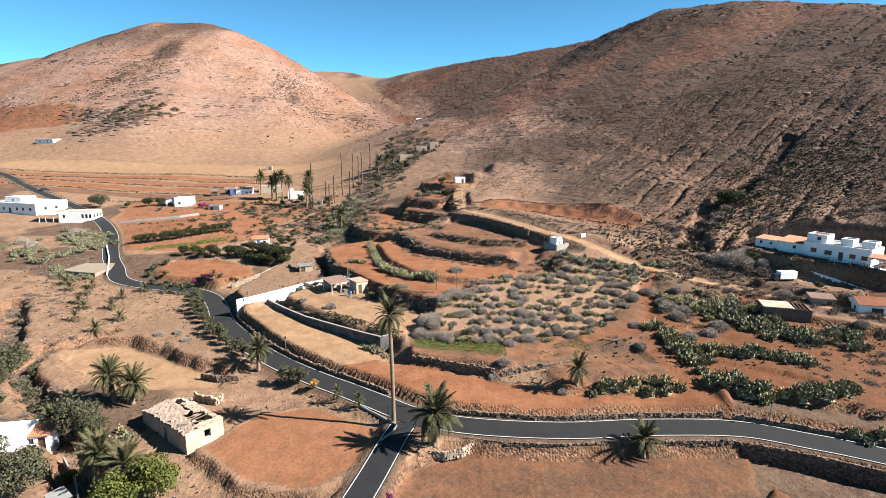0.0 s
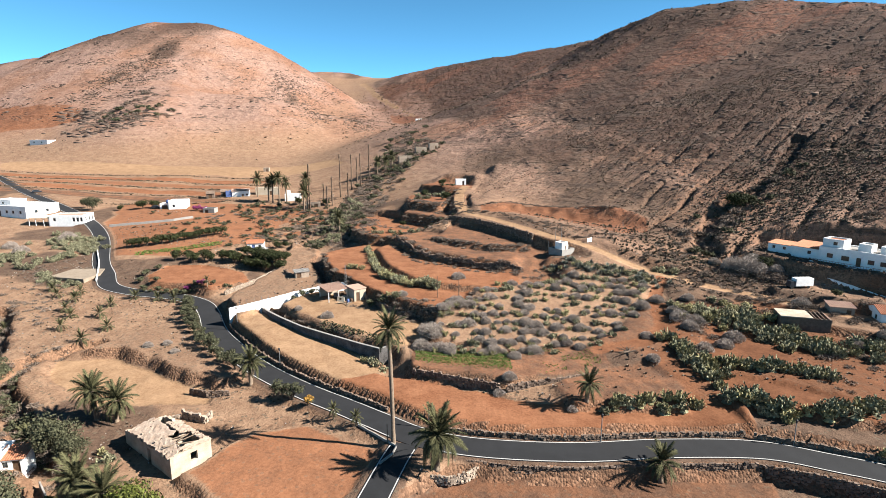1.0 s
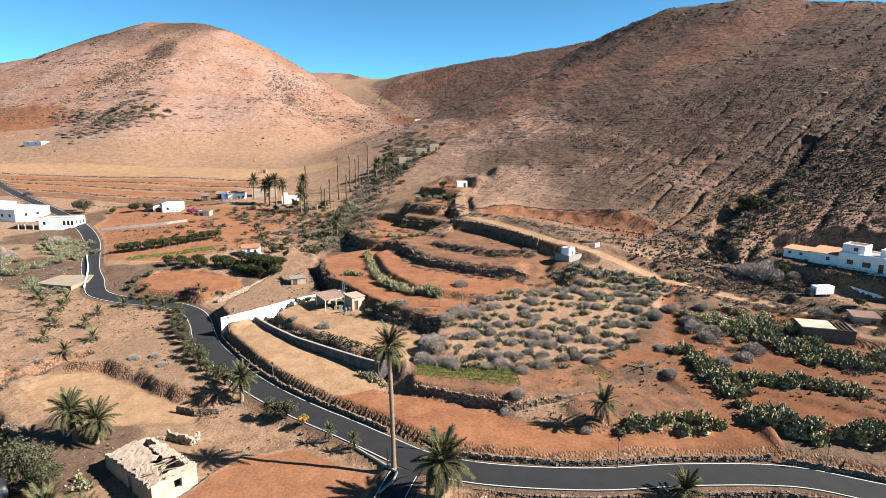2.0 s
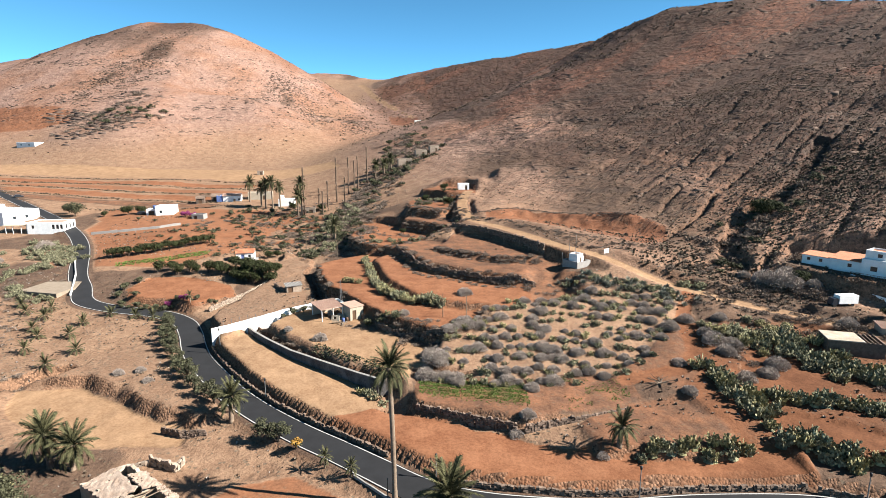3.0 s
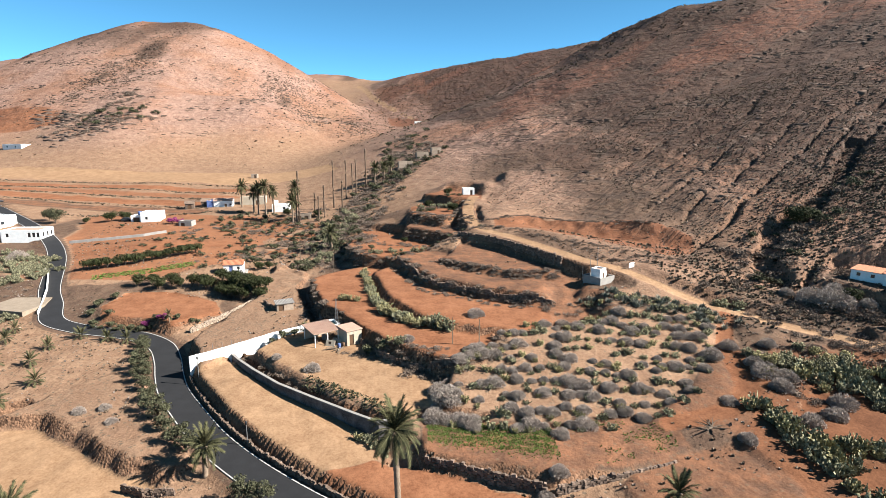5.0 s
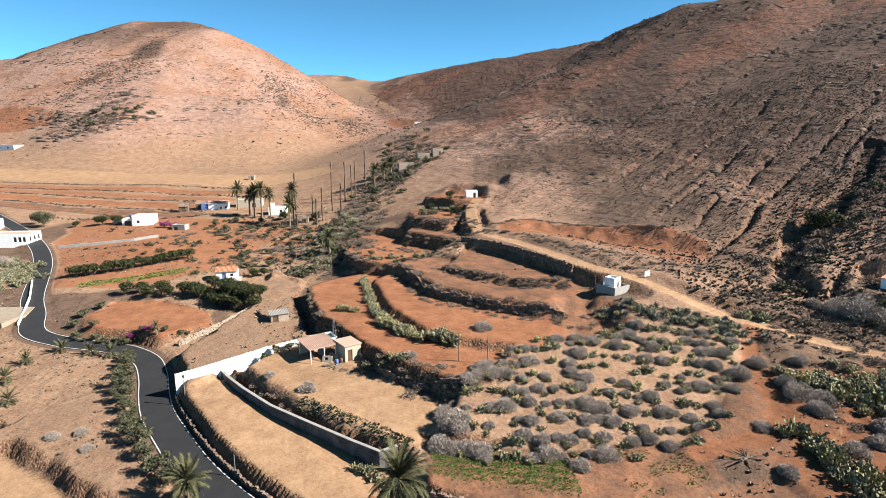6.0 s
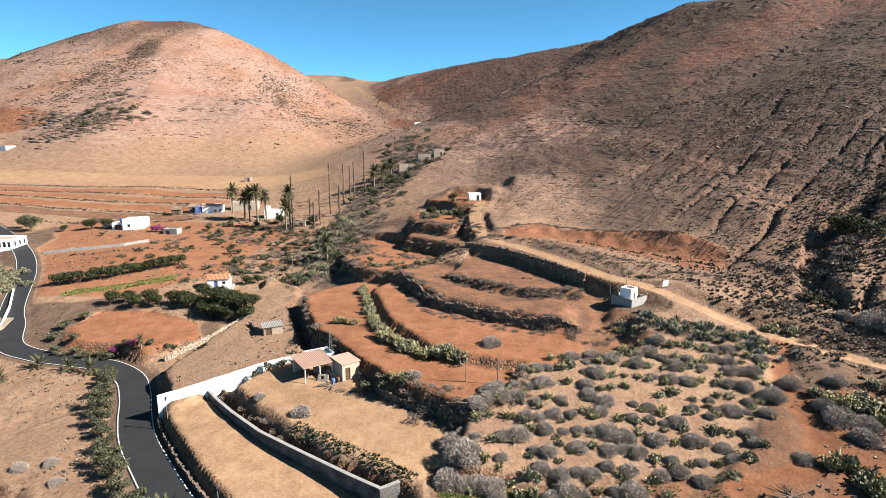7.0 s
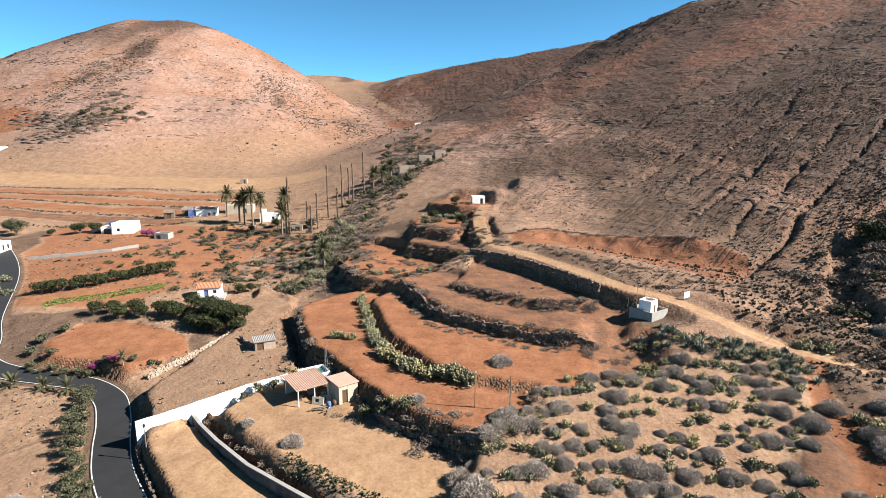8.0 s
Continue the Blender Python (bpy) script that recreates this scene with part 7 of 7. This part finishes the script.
# slope between the red terraces and the track, and the dry stream up the valley
bank([(20, 141), (30, 143), (45, 138), (56, 130)], 3.0, 0.7, 52, .4, .8)
bank([(-10, 122.5), (-3, 119.5), (3, 121), (8, 127)], 1.6, 0.6, 53, .5, 1.0)
bank([(-41, 196), (-42, 230), (-38, 265), (-33, 300), (-27, 350), (-23, 400)], 6.0, 1.0, 54, .8, 1.7)
bank([(-72, 200), (-60, 206), (-50, 222), (-62, 232), (-74, 238), (-58, 246)], 5.0, 1.6, 55, .5, 1.1)
bank([(-20, 300), (-12, 318), (-8, 340), (4, 350)], 6.0, 1.6, 56, .8, 1.6)
bank([(-300, 470), (-262, 455), (-240, 465), (-228, 490)], 14.0, 1.6, 57, 1.0, 2.4)
bank([(-310, 500), (-285, 494), (-262, 510), (-270, 540)], 8.0, 2.0, 58, 1.2, 2.8)
bank([(60, 148), (70, 140), (76, 132)], 5.0, 0.8, 59, .5, 1.1)
bank([(56, 128), (66, 124), (76, 117)], 4.0, 0.8, 60, .6, 1.1)
bank([(66, 104), (76, 100), (90, 97), (104, 90)], 4.0, 0.9, 61, .5, 1.1)
bank([(64, 92), (72, 88), (84, 86), (98, 82)], 4.0, 1.0, 62, .5, 1.0)
bank([(66, 78), (74, 72), (84, 72)], 3.5, 1.0, 63, .5, 1.0)
bank([(68, 158), (78, 168), (90, 178), (108, 190)], 6.0, 0.8, 64, .8, 1.9)
bank([(84, 150), (96, 158), (112, 158), (128, 150)], 5.0, 1.2, 65, .7, 1.4)
bank([(-16, 186), (-10, 190), (2, 195), (10, 200)], 2.4, 0.7, 66, .5, .9)
bank([(-12, 228), (-6, 220), (4, 212), (9, 208)], 2.2, 0.7, 67, .5, .9)
bank([(-14, 232), (-4, 240), (6, 234)], 2.4, 0.8, 68, .5, 1.0)
for i, line in enumerate(([(-14, 182), (-6, 160), (6, 150.6), (20, 144)], [(-2.5, 176), (5.5, 165.4), (14.5, 159.4), (24, 159)], [(-37, 172), (-31, 153.5), (-23.6, 143)], [(-18, 134.5), (-14, 128.5), (-7.5, 123.5), (-1, 119.8)], [(-32, 203), (-26.8, 189), (-15.9, 184)], [(-14.8, 213), (1, 200.4)], [(-13.2, 223.5), (-2.7, 214), (5.6, 229)])):
    bank(line, 0.9, 0.75, 70 + i, .5, .95)
bank([(-74, 206), (-56, 214), (-46, 232), (-60, 250), (-76, 256)], 7.0, 1.0, 80, .5, 1.1)
bank([(-100, 232), (-86, 244), (-70, 262), (-50, 268)], 5.0, 1.3, 81, .6, 1.2)
# watercourses on the dry plot, and the stream bed up the valley
bank([(-76, 121), (-84, 112), (-83, 103), (-76, 95), (-68, 88), (-56, 76)], 2.6, 0.6, 82, .5, 1.1)
bank([(-112, 140), (-104, 128), (-96, 116), (-92, 100)], 3.4, 0.6, 83, .5, 1.2)
bank([(-34, 200), (-36, 240), (-30, 280), (-22, 320), (-16, 360)], 9.0, 0.6, 84, .8, 1.6)
bank([(-120, 178), (-110, 150), (-98, 134)], 8.0, 0.9, 85, .4, .9)
bank([(-96, 98), (-88, 92), (-74, 84), (-64, 74)], 4.0, 0.8, 86, .5, 1.2)
bank([(12, 206), (24, 209.5), (37, 202.5), (46, 196.5), (58, 188.5)], 0.8, 0.9, 90, .4, .8)
bank([(28, 181), (36, 174), (46, 164), (54, 160)], 1.6, 0.9, 91, .35, .7)
bank([(74, 124), (86, 112), (100, 100), (112, 92)], 3.0, 0.8, 92, .5, 1.0)
bank([(58, 140), (66, 134), (72, 126)], 4.0, 0.7, 93, .5, 1.0)
bank([(56, 150), (64, 154), (74, 160)], 4.0, 0.7, 94, .5, 1.2)
bank([(-70, 262), (-52, 250), (-46, 232), (-54, 214), (-70, 204)], 6.0, 1.2, 95, .5, 1.0)
joined("bank_shrubs", "grey-brown dry shrubs crowding the terrace banks", "shrubs", BANKS)

# leafy growth filling the ravine and the stream bed
LEAFY = [mesh_of("leafy_growth", *leaf_cloud(random.Random(290 + i), 200, 1.6, 1.5, 1.0, 0.23, 8, 0.75), M_OLIVE) for i in range(3)]
rngl = random.Random(34)
LEAVES = []
for line, spread, n, lo, hi in (([(-34, 205), (-37, 250), (-30, 290), (-20, 340), (-18, 400)], 8, 50, .7, 1.6), ([(-84, 112), (-80, 99), (-68, 88), (-58, 77)], 3.5, 26, .5, 1.1), ([(-98, 108), (-90, 96), (-76, 86)], 4, 30, .8, 1.6), ([(70, 150), (76, 162), (86, 172), (100, 182), (118, 198)], 6, 26, .5, 1.3), ([(-30, 290), (-14, 306), (-2, 330)], 6, 30, .8, 1.6), ([(-78, 200), (-56, 212), (-48, 240), (-66, 258)], 9, 70, .4, 1.0), ([(-104, 214), (-88, 226), (-76, 244), (-92, 258), (-70, 266)], 7, 60, .4, 1.0), ([(-46, 196), (-40, 206), (-34, 220)], 5, 24, .6, 1.2), ([(-16, 188), (-4, 196), (8, 204)], 2.5, 14, .4, .8), ([(-10, 226), (0, 236), (4, 246)], 4, 16, .5, 1.0), ([(-270, 470), (-235, 480), (-285, 500)], 16, 24, 1.2, 2.6)):
    for k in range(n):
        t = k / n * (len(line) - 1)
        p, q = line[int(t)], line[int(t) + 1]
        t -= int(t)
        LEAVES.append((rngl.choice(LEAFY), set_on(p[0] + (q[0] - p[0]) * t + rngl.gauss(0, spread * .5), p[1] + (q[1] - p[1]) * t + rngl.gauss(0, spread * .5), rngl.uniform(lo, hi), rngl, rngl.uniform(.7, 1.1))))
joined("wild_growth", "olive-green wild bushes in the dry stream bed", "bushes", LEAVES)

# fallen bare tree by the track loop
dead = root("fallen_tree", "fallen leafless grey tree beside the red field", "dead tree", 34.4, 104.0)
branches = ([], [])
rngd = random.Random(33)
for k in range(16):
    a, e = rngd.uniform(0, 6.28), rngd.uniform(.05, .7)
    p = [(0, 0, .2)]
    for s in range(3):
        a += rngd.uniform(-.5, .5)
        p.append((p[-1][0] + math.cos(a) * 0.8, p[-1][1] + math.sin(a) * 0.8, max(.1, p[-1][2] + math.sin(e) * 0.5)))
    v2, f2 = tube(p, [.10, .07, .04, .015], 5)
    n = len(branches[0])
    branches[0].extend(v2)
    branches[1].extend(tuple(n + i for i in f) for f in f2)
piece("trunk", mesh_of("trunk", *branches, M_TRUNK), dead)


# ---- growth that nobody could count: scrub on the hills and banks, crop rows, stones ----
def scatter(name, label, category, material, n, box, keep, size, seed, tall=0.6, blades=5):
    """Low tufts over a stretch of ground, joined into one mesh."""
    rng = np.random.default_rng(seed)
    x, y = rng.uniform(box[0], box[2], n), rng.uniform(box[1], box[3], n)
    ok = keep(x, y, rng.random(n))
    x, y = x[ok], y[ok]
    ix, iy = np.clip(np.searchsorted(GX, x) - 1, 0, len(GX) - 2), np.clip(np.searchsorted(GY, y) - 1, 0, len(GY) - 2)
    fx, fy = (x - GX[ix]) / (GX[ix + 1] - GX[ix]), (y - GY[iy]) / (GY[iy + 1] - GY[iy])
    z = (HH[iy, ix] * (1 - fx) + HH[iy, ix + 1] * fx) * (1 - fy) + (HH[iy + 1, ix] * (1 - fx) + HH[iy + 1, ix + 1] * fx) * fy
    n = len(x)
    s = size[0] + (size[1] - size[0]) * rng.random(n) ** 2
    verts, faces = [], []
    base = 0
    for b in range(blades):
        a = rng.uniform(0, 6.28, n)
        lean = rng.uniform(0.2, 0.9, n)
        cx, cy = np.cos(a), np.sin(a)
        w = s * 0.45
        p1 = np.stack([x - cy * w, y + cx * w, z - 0.08], -1)
        p2 = np.stack([x + cy * w, y - cx * w, z - 0.08], -1)
        p3 = np.stack([x + cx * s * lean + cy * w * .4, y + cy * s * lean - cx * w * .4, z + s * tall * (1.25 - lean * 0.7)], -1)
        p4 = np.stack([x + cx * s * lean - cy * w * .6, y + cy * s * lean + cx * w * .6, z + s * tall * (1.1 - lean * 0.7)], -1)
        verts.append(np.stack([p1, p2, p3, p4], 1).reshape(-1, 3))
        i = base + np.arange(n) * 4
        faces.append(np.stack([i, i + 1, i + 2, i + 3], -1))
        base += 4 * n
    f = np.concatenate(faces)
    me = raw_mesh(name, np.concatenate(verts), f, np.arange(len(f)) * 4, material)
    return tagged(new(name, me), label, category, kind="stuff")


def zone_at(x, y):
    i, j = np.clip(np.searchsorted(GX, x), 0, len(GX) - 1), np.clip(np.searchsorted(GY, y), 0, len(GY) - 1)
    return [zz[j, i] for zz in ZONES]


def off_road(x, y):
    return np.minimum(np.minimum(line_near(x, y, ROAD)[0], line_near(x, y, SIDE)[0]), line_near(x, y, TRACK)[0])


def wild(x, y, r):
    red, tan, grey = zone_at(x, y)
    tilled = np.zeros(x.shape, bool)
    for t in TERRACES:
        if t[0] not in ("verge_field", "east_low", "drive"):
            tilled |= poly_dist(x, y, t[4]) < 0.3
    patch = fbm(x * 0.06, y * 0.06, 91, 3)
    return ~tilled & (off_road(x, y) > 4) & (r < 0.2 + patch * 1.8)


def hillside(x, y, r):
    red, tan, grey = zone_at(x, y)
    return (off_road(x, y) > 3) & (r < 0.12 + grey * 0.75 + fbm(x * 0.02, y * 0.02, 95, 3) * 0.5)


scatter("hill_scrub", "sparse dry scrub dotted over the hillside", "scrub", M_SCRUB, 28000, (10, 165, 330, 470), hillside, (0.18, 0.7), 301, 0.55, 3)
scatter("hill_scrub", "sparse dry scrub dotted over the far hill", "scrub", M_SCRUB, 9000, (-480, 400, -20, 780), hillside, (0.35, 1.2), 302, 0.55, 4)
scatter("hill_scrub", "sparse dry scrub dotted over the back ridge", "scrub", M_SCRUB, 9000, (-150, 450, 260, 1000), hillside, (0.6, 2.0), 303, 0.55, 4)
scatter("bank_scrub", "dry grass and scrub on banks and verges", "scrub", M_SCRUB, 30000, (-130, 56, 110, 250), wild, (0.12, 0.5), 304, 0.7, 5)
scatter("bank_scrub", "grey dry twigs on banks and verges", "scrub", M_TWIG, 14000, (-130, 56, 110, 250), wild, (0.12, 0.4), 305, 0.7, 6)



def rocky(x, y, r):
    k = np.zeros(x.shape)
    for cx, cy, rx, ry in ROCKY:
        k = np.maximum(k, np.exp(-((x - cx) / rx) ** 2 - ((y - cy) / ry) ** 2))
    return r < k * (0.6 + 1.6 * fbm(x * 0.04, y * 0.02, 97, 3))


scatter("hill_rocks", "dry scrub among rocks on the far hill's flank", "rocks", M_SCRUB, 26000, (-340, 470, -50, 720), rocky, (0.4, 1.3), 321, 0.5, 5)
scatter("hill_scrub", "brown dry scrub low on the stony hillside", "scrub", M_SCRUB, 44000, (58, 112, 280, 320), hillside, (0.2, 0.75), 322, 0.6, 3)



M_LEDGE = plain("ledge_rock", (0.08, 0.056, 0.045), (0.18, 0.13, 0.105), 0.6, 0.95, 0.4, 0.05, vary=0.4, spec=0.1)


def ledges(name, label, x, y, size, seed, long=1.0):
    """Low broken ledges of rock that follow the contours of a hill."""
    rng = np.random.default_rng(seed)
    n = len(x)
    ix, iy = np.searchsorted(GX, x) - 1, np.searchsorted(GY, y) - 1
    gx = (HH[iy, ix + 1] - HH[iy, ix]) / (GX[ix + 1] - GX[ix])
    gy = (HH[iy + 1, ix] - HH[iy, ix]) / (GY[iy + 1] - GY[iy])
    z = HH[iy, ix] + gx * (x - GX[ix]) + gy * (y - GY[iy])
    steep = np.sqrt(gx * gx + gy * gy) + 1e-6
    ux, uy, vx, vy = -gy / steep, gx / steep, gx / steep, gy / steep
    s = size[0] + (size[1] - size[0]) * rng.random(n) ** 2.5
    co = []
    for top in (0, 1):
        for a, b in ((-1, -1), (1, -1), (1, 1), (-1, 1)):
            p, q = a * long * s * rng.uniform(.7, 1.2, n), b * s * rng.uniform(.18, .34, n)
            lift = s * rng.uniform(.12, .34, n) if top else -0.5 * s
            co.append(np.stack([x + ux * p + vx * q, y + uy * p + vy * q, z + steep * np.minimum(q, 0) + lift], -1))
    co = np.stack(co, 1).reshape(-1, 3)
    quads = np.array(((4, 5, 6, 7), (0, 1, 5, 4), (1, 2, 6, 5), (2, 3, 7, 6), (3, 0, 4, 7)))
    f = (np.arange(n)[:, None, None] * 8 + quads[None]).reshape(-1, 4)
    return tagged(new(name, raw_mesh(name, co, f, np.arange(len(f)) * 4, M_LEDGE)), label, "rocks", kind="stuff")


def strewn(n, box, keep, seed):
    rng = np.random.default_rng(seed)
    x, y = rng.uniform(box[0], box[2], n), rng.uniform(box[1], box[3], n)
    ok = keep(x, y, rng.random(n))
    return x[ok], y[ok]


def height_at(x, y):
    return HH[np.clip(np.searchsorted(GY, y), 0, len(GY) - 1), np.clip(np.searchsorted(GX, x), 0, len(GX) - 1)]


def stony(x, y, r):
    return (off_road(x, y) > 5) & (r < 0.25 + 1.8 * fbm(x * 0.025, y * 0.025, 103, 4)) & (x > 40) & (height_at(x, y) > 26)


def bedded(x, y, r):
    """Outcrops strung along the contours, thicker towards the crest."""
    hh = height_at(x, y)
    beds = vnoise(hh / 2.6, (x * 0.655 - y * 0.755) / 38, 111) + 0.5 * vnoise(hh / 1.1, (x * 0.655 - y * 0.755) / 16, 112)
    return (x > 20) & (hh > 24) & (beds > 0.27) & (r < 0.35 + 0.5 * smooth(40, 110, hh))


def along_gullies(seed):
    """Places down the gullies of the east hill, closer together where the cut is deep."""
    rng = np.random.default_rng(seed)
    xs, ys = [], []
    for k, (at, depth) in enumerate(CUTS):
        w = rng.uniform(130, 520, 420)
        x, y = at * 0.655 + w * 0.755, -at * 0.755 + w * 0.655
        for _ in range(3):
            u = at - fbm(x * 0.03, y * 0.03, 23, 3) * 5 - fbm(x * 0.2, y * 0.2, 24, 2) * 1.6
            x, y = u * 0.655 + w * 0.755, -u * 0.755 + w * 0.655
        x, y = x + rng.normal(0, 0.7, 420), y + rng.normal(0, 0.7, 420)
        run = smooth(-0.25, 0.15, vnoise(w / 45 + 7 * k, w * 0 + k * 3.3, 29) + 0.1)
        ok = (run > 0.3) & (x > 56) & (rng.random(420) < 0.35 + 0.35 * depth) & (vnoise(w / 7, w * 0 + k, 30) > -0.15)
        xs.append(x[ok])
        ys.append(y[ok])
    x, y = np.concatenate(xs), np.concatenate(ys)
    ok = (off_road(x, y) > 5) & (x < 380) & (y < 500) & (height_at(x, y) > 24)
    return x[ok], y[ok]


ledges("rock_ledges", "dark broken rock ledges across the hillside", *strewn(9000, (30, 190, 420, 600), stony, 331), (0.25, 1.5), 331)
ledges("rock_ledges", "long broken ledges following the hillside's contours", *strewn(60000, (30, 190, 420, 640), bedded, 333), (0.25, 1.5), 333, 1.5)
ledges("gully_rocks", "dark rocks lining the gullies of the hillside", *along_gullies(334), (0.4, 1.5), 334, 0.7)
ledges("rock_ledges", "dark broken rocks on the far hill's flank", *strewn(30000, (-340, 450, -50, 740), rocky, 332), (0.3, 1.7), 332)


def strata(x, y, r):
    """Thin broken beds of rock across the far hill."""
    hh = height_at(x, y)
    beds = vnoise(hh / 3.4, (x + 0.4 * y) / 60, 121) + 0.5 * vnoise(hh / 1.4, (x + 0.4 * y) / 24, 122)
    return (hh > 46) & (beds > 0.2) & (r < 0.75 + 1.2 * fbm(x * 0.015, y * 0.015, 123, 3))


ledges("rock_ledges", "thin broken rock beds across the far hill", *strewn(36000, (-480, 430, -60, 770), strata, 336), (0.3, 1.5), 336, 1.4)


def outcrop(x, y, r):
    d = line_near(x, y, [(-318, 500), (-285, 486), (-262, 470), (-246, 460), (-270, 446)])[0]
    return r < np.exp(-(d / 11.0) ** 2) * (0.5 + 1.6 * fbm(x * 0.06, y * 0.06, 113, 3))


ledges("rock_ledges", "broken rock steps at the far hill's foot", *strewn(5000, (-350, 420, -215, 530), outcrop, 335), (0.5, 3.2), 335, 1.3)


def ravine(x, y, r):
    d = line_near(x, y, [(62, 150), (76, 146), (88, 160), (104, 176), (130, 196)])[0]
    return (off_road(x, y) > 3) & (r < 0.95 * np.exp(-(d / 16.0) ** 2)) & (poly_dist(x, y, OUTLINE["villa_pad"]) > 1)


scatter("ravine_scrub", "dense dark scrub in the ravine above the villa", "scrub", M_DARKSCRUB, 26000, (45, 132, 160, 225), ravine, (0.2, 0.75), 311, 0.7, 5)
EDGES = [[(-255, 312), (-104, 277)], [(-260, 330), (-100, 294)], [(-290, 349), (-94, 310)], [(-300, 366), (-90, 328)], [(-165, 268), (-118, 262), (-96, 272)], [(32, 194), (44, 187), (58, 172)], [(-70, 218), (-46, 221)], [(-120, 220), (-74, 229)]]
scatter("field_edge_scrub", "dry scrub along the low field walls", "scrub", M_DARKSCRUB, 90000, (-300, 170, 60, 370), lambda x, y, r: np.min([line_near(x, y, e)[0] for e in EDGES], axis=0) < 0.3 + r * 1.2, (0.3, 0.9), 312, 0.7, 5)


def valley_strip(x, y, r):
    d = line_near(x, y, [(-40, 195), (-40, 260), (-38, 290), (-30, 330), (-22, 400), (-28, 520)])[0]
    return r < (0.5 + 1.5 * fbm(x * 0.08, y * 0.08, 99, 3)) * np.exp(-(d / 11.0) ** 2)


scatter("valley_growth", "grey dry scrub along the dry stream", "scrub", M_TWIG, 12000, (-80, 190, 20, 360), valley_strip, (0.15, 0.5), 306, 0.9, 6)
scatter("valley_growth", "dark bushes along the dry stream", "scrub", M_OLIVE, 2500, (-80, 195, 20, 500), valley_strip, (0.25, 0.8), 307, 0.9, 6)


def in_terrace(name, share):
    return lambda x, y, r: (poly_dist(x, y, OUTLINE[name]) < -0.5) & (r < share(x, y))


scatter("crop_rows", "rows of fresh green crop on the terrace", "crop", M_CROP, 36000, (-6, 94, 31, 110), in_terrace("crop_field", lambda x, y: np.where(x < 12, (0.45 + 0.55 * (np.abs(((y + 0.22 * x) % 1.6) - 0.8) < 0.5)) * smooth(99.5, 103.5, y + 0.25 * x), 0.22 * smooth(0.0, 0.25, fbm(x * .3, y * .3, 77, 3)))), (0.08, 0.22), 308, 0.8, 4)
scatter("grass_strip", "green grass strip along the retaining wall", "grass", M_OLIVE, 5000, (-30, 104, -6, 124), lambda x, y, r: line_near(x, y, [(-26, 120.6), (-14, 112), (-9.2, 108.6)])[0] < 1.2, (0.15, 0.4), 309, 0.8, 4)
scatter("grass_strip", "green strip below the hedge row", "grass", M_CROP, 4000, (-102, 182, -76, 203), lambda x, y, r: line_near(x, y, [(-100, 186.6), (-88.6, 192), (-79.5, 197.8)])[0] < 2.0, (0.2, 0.5), 310, 0.7, 4)
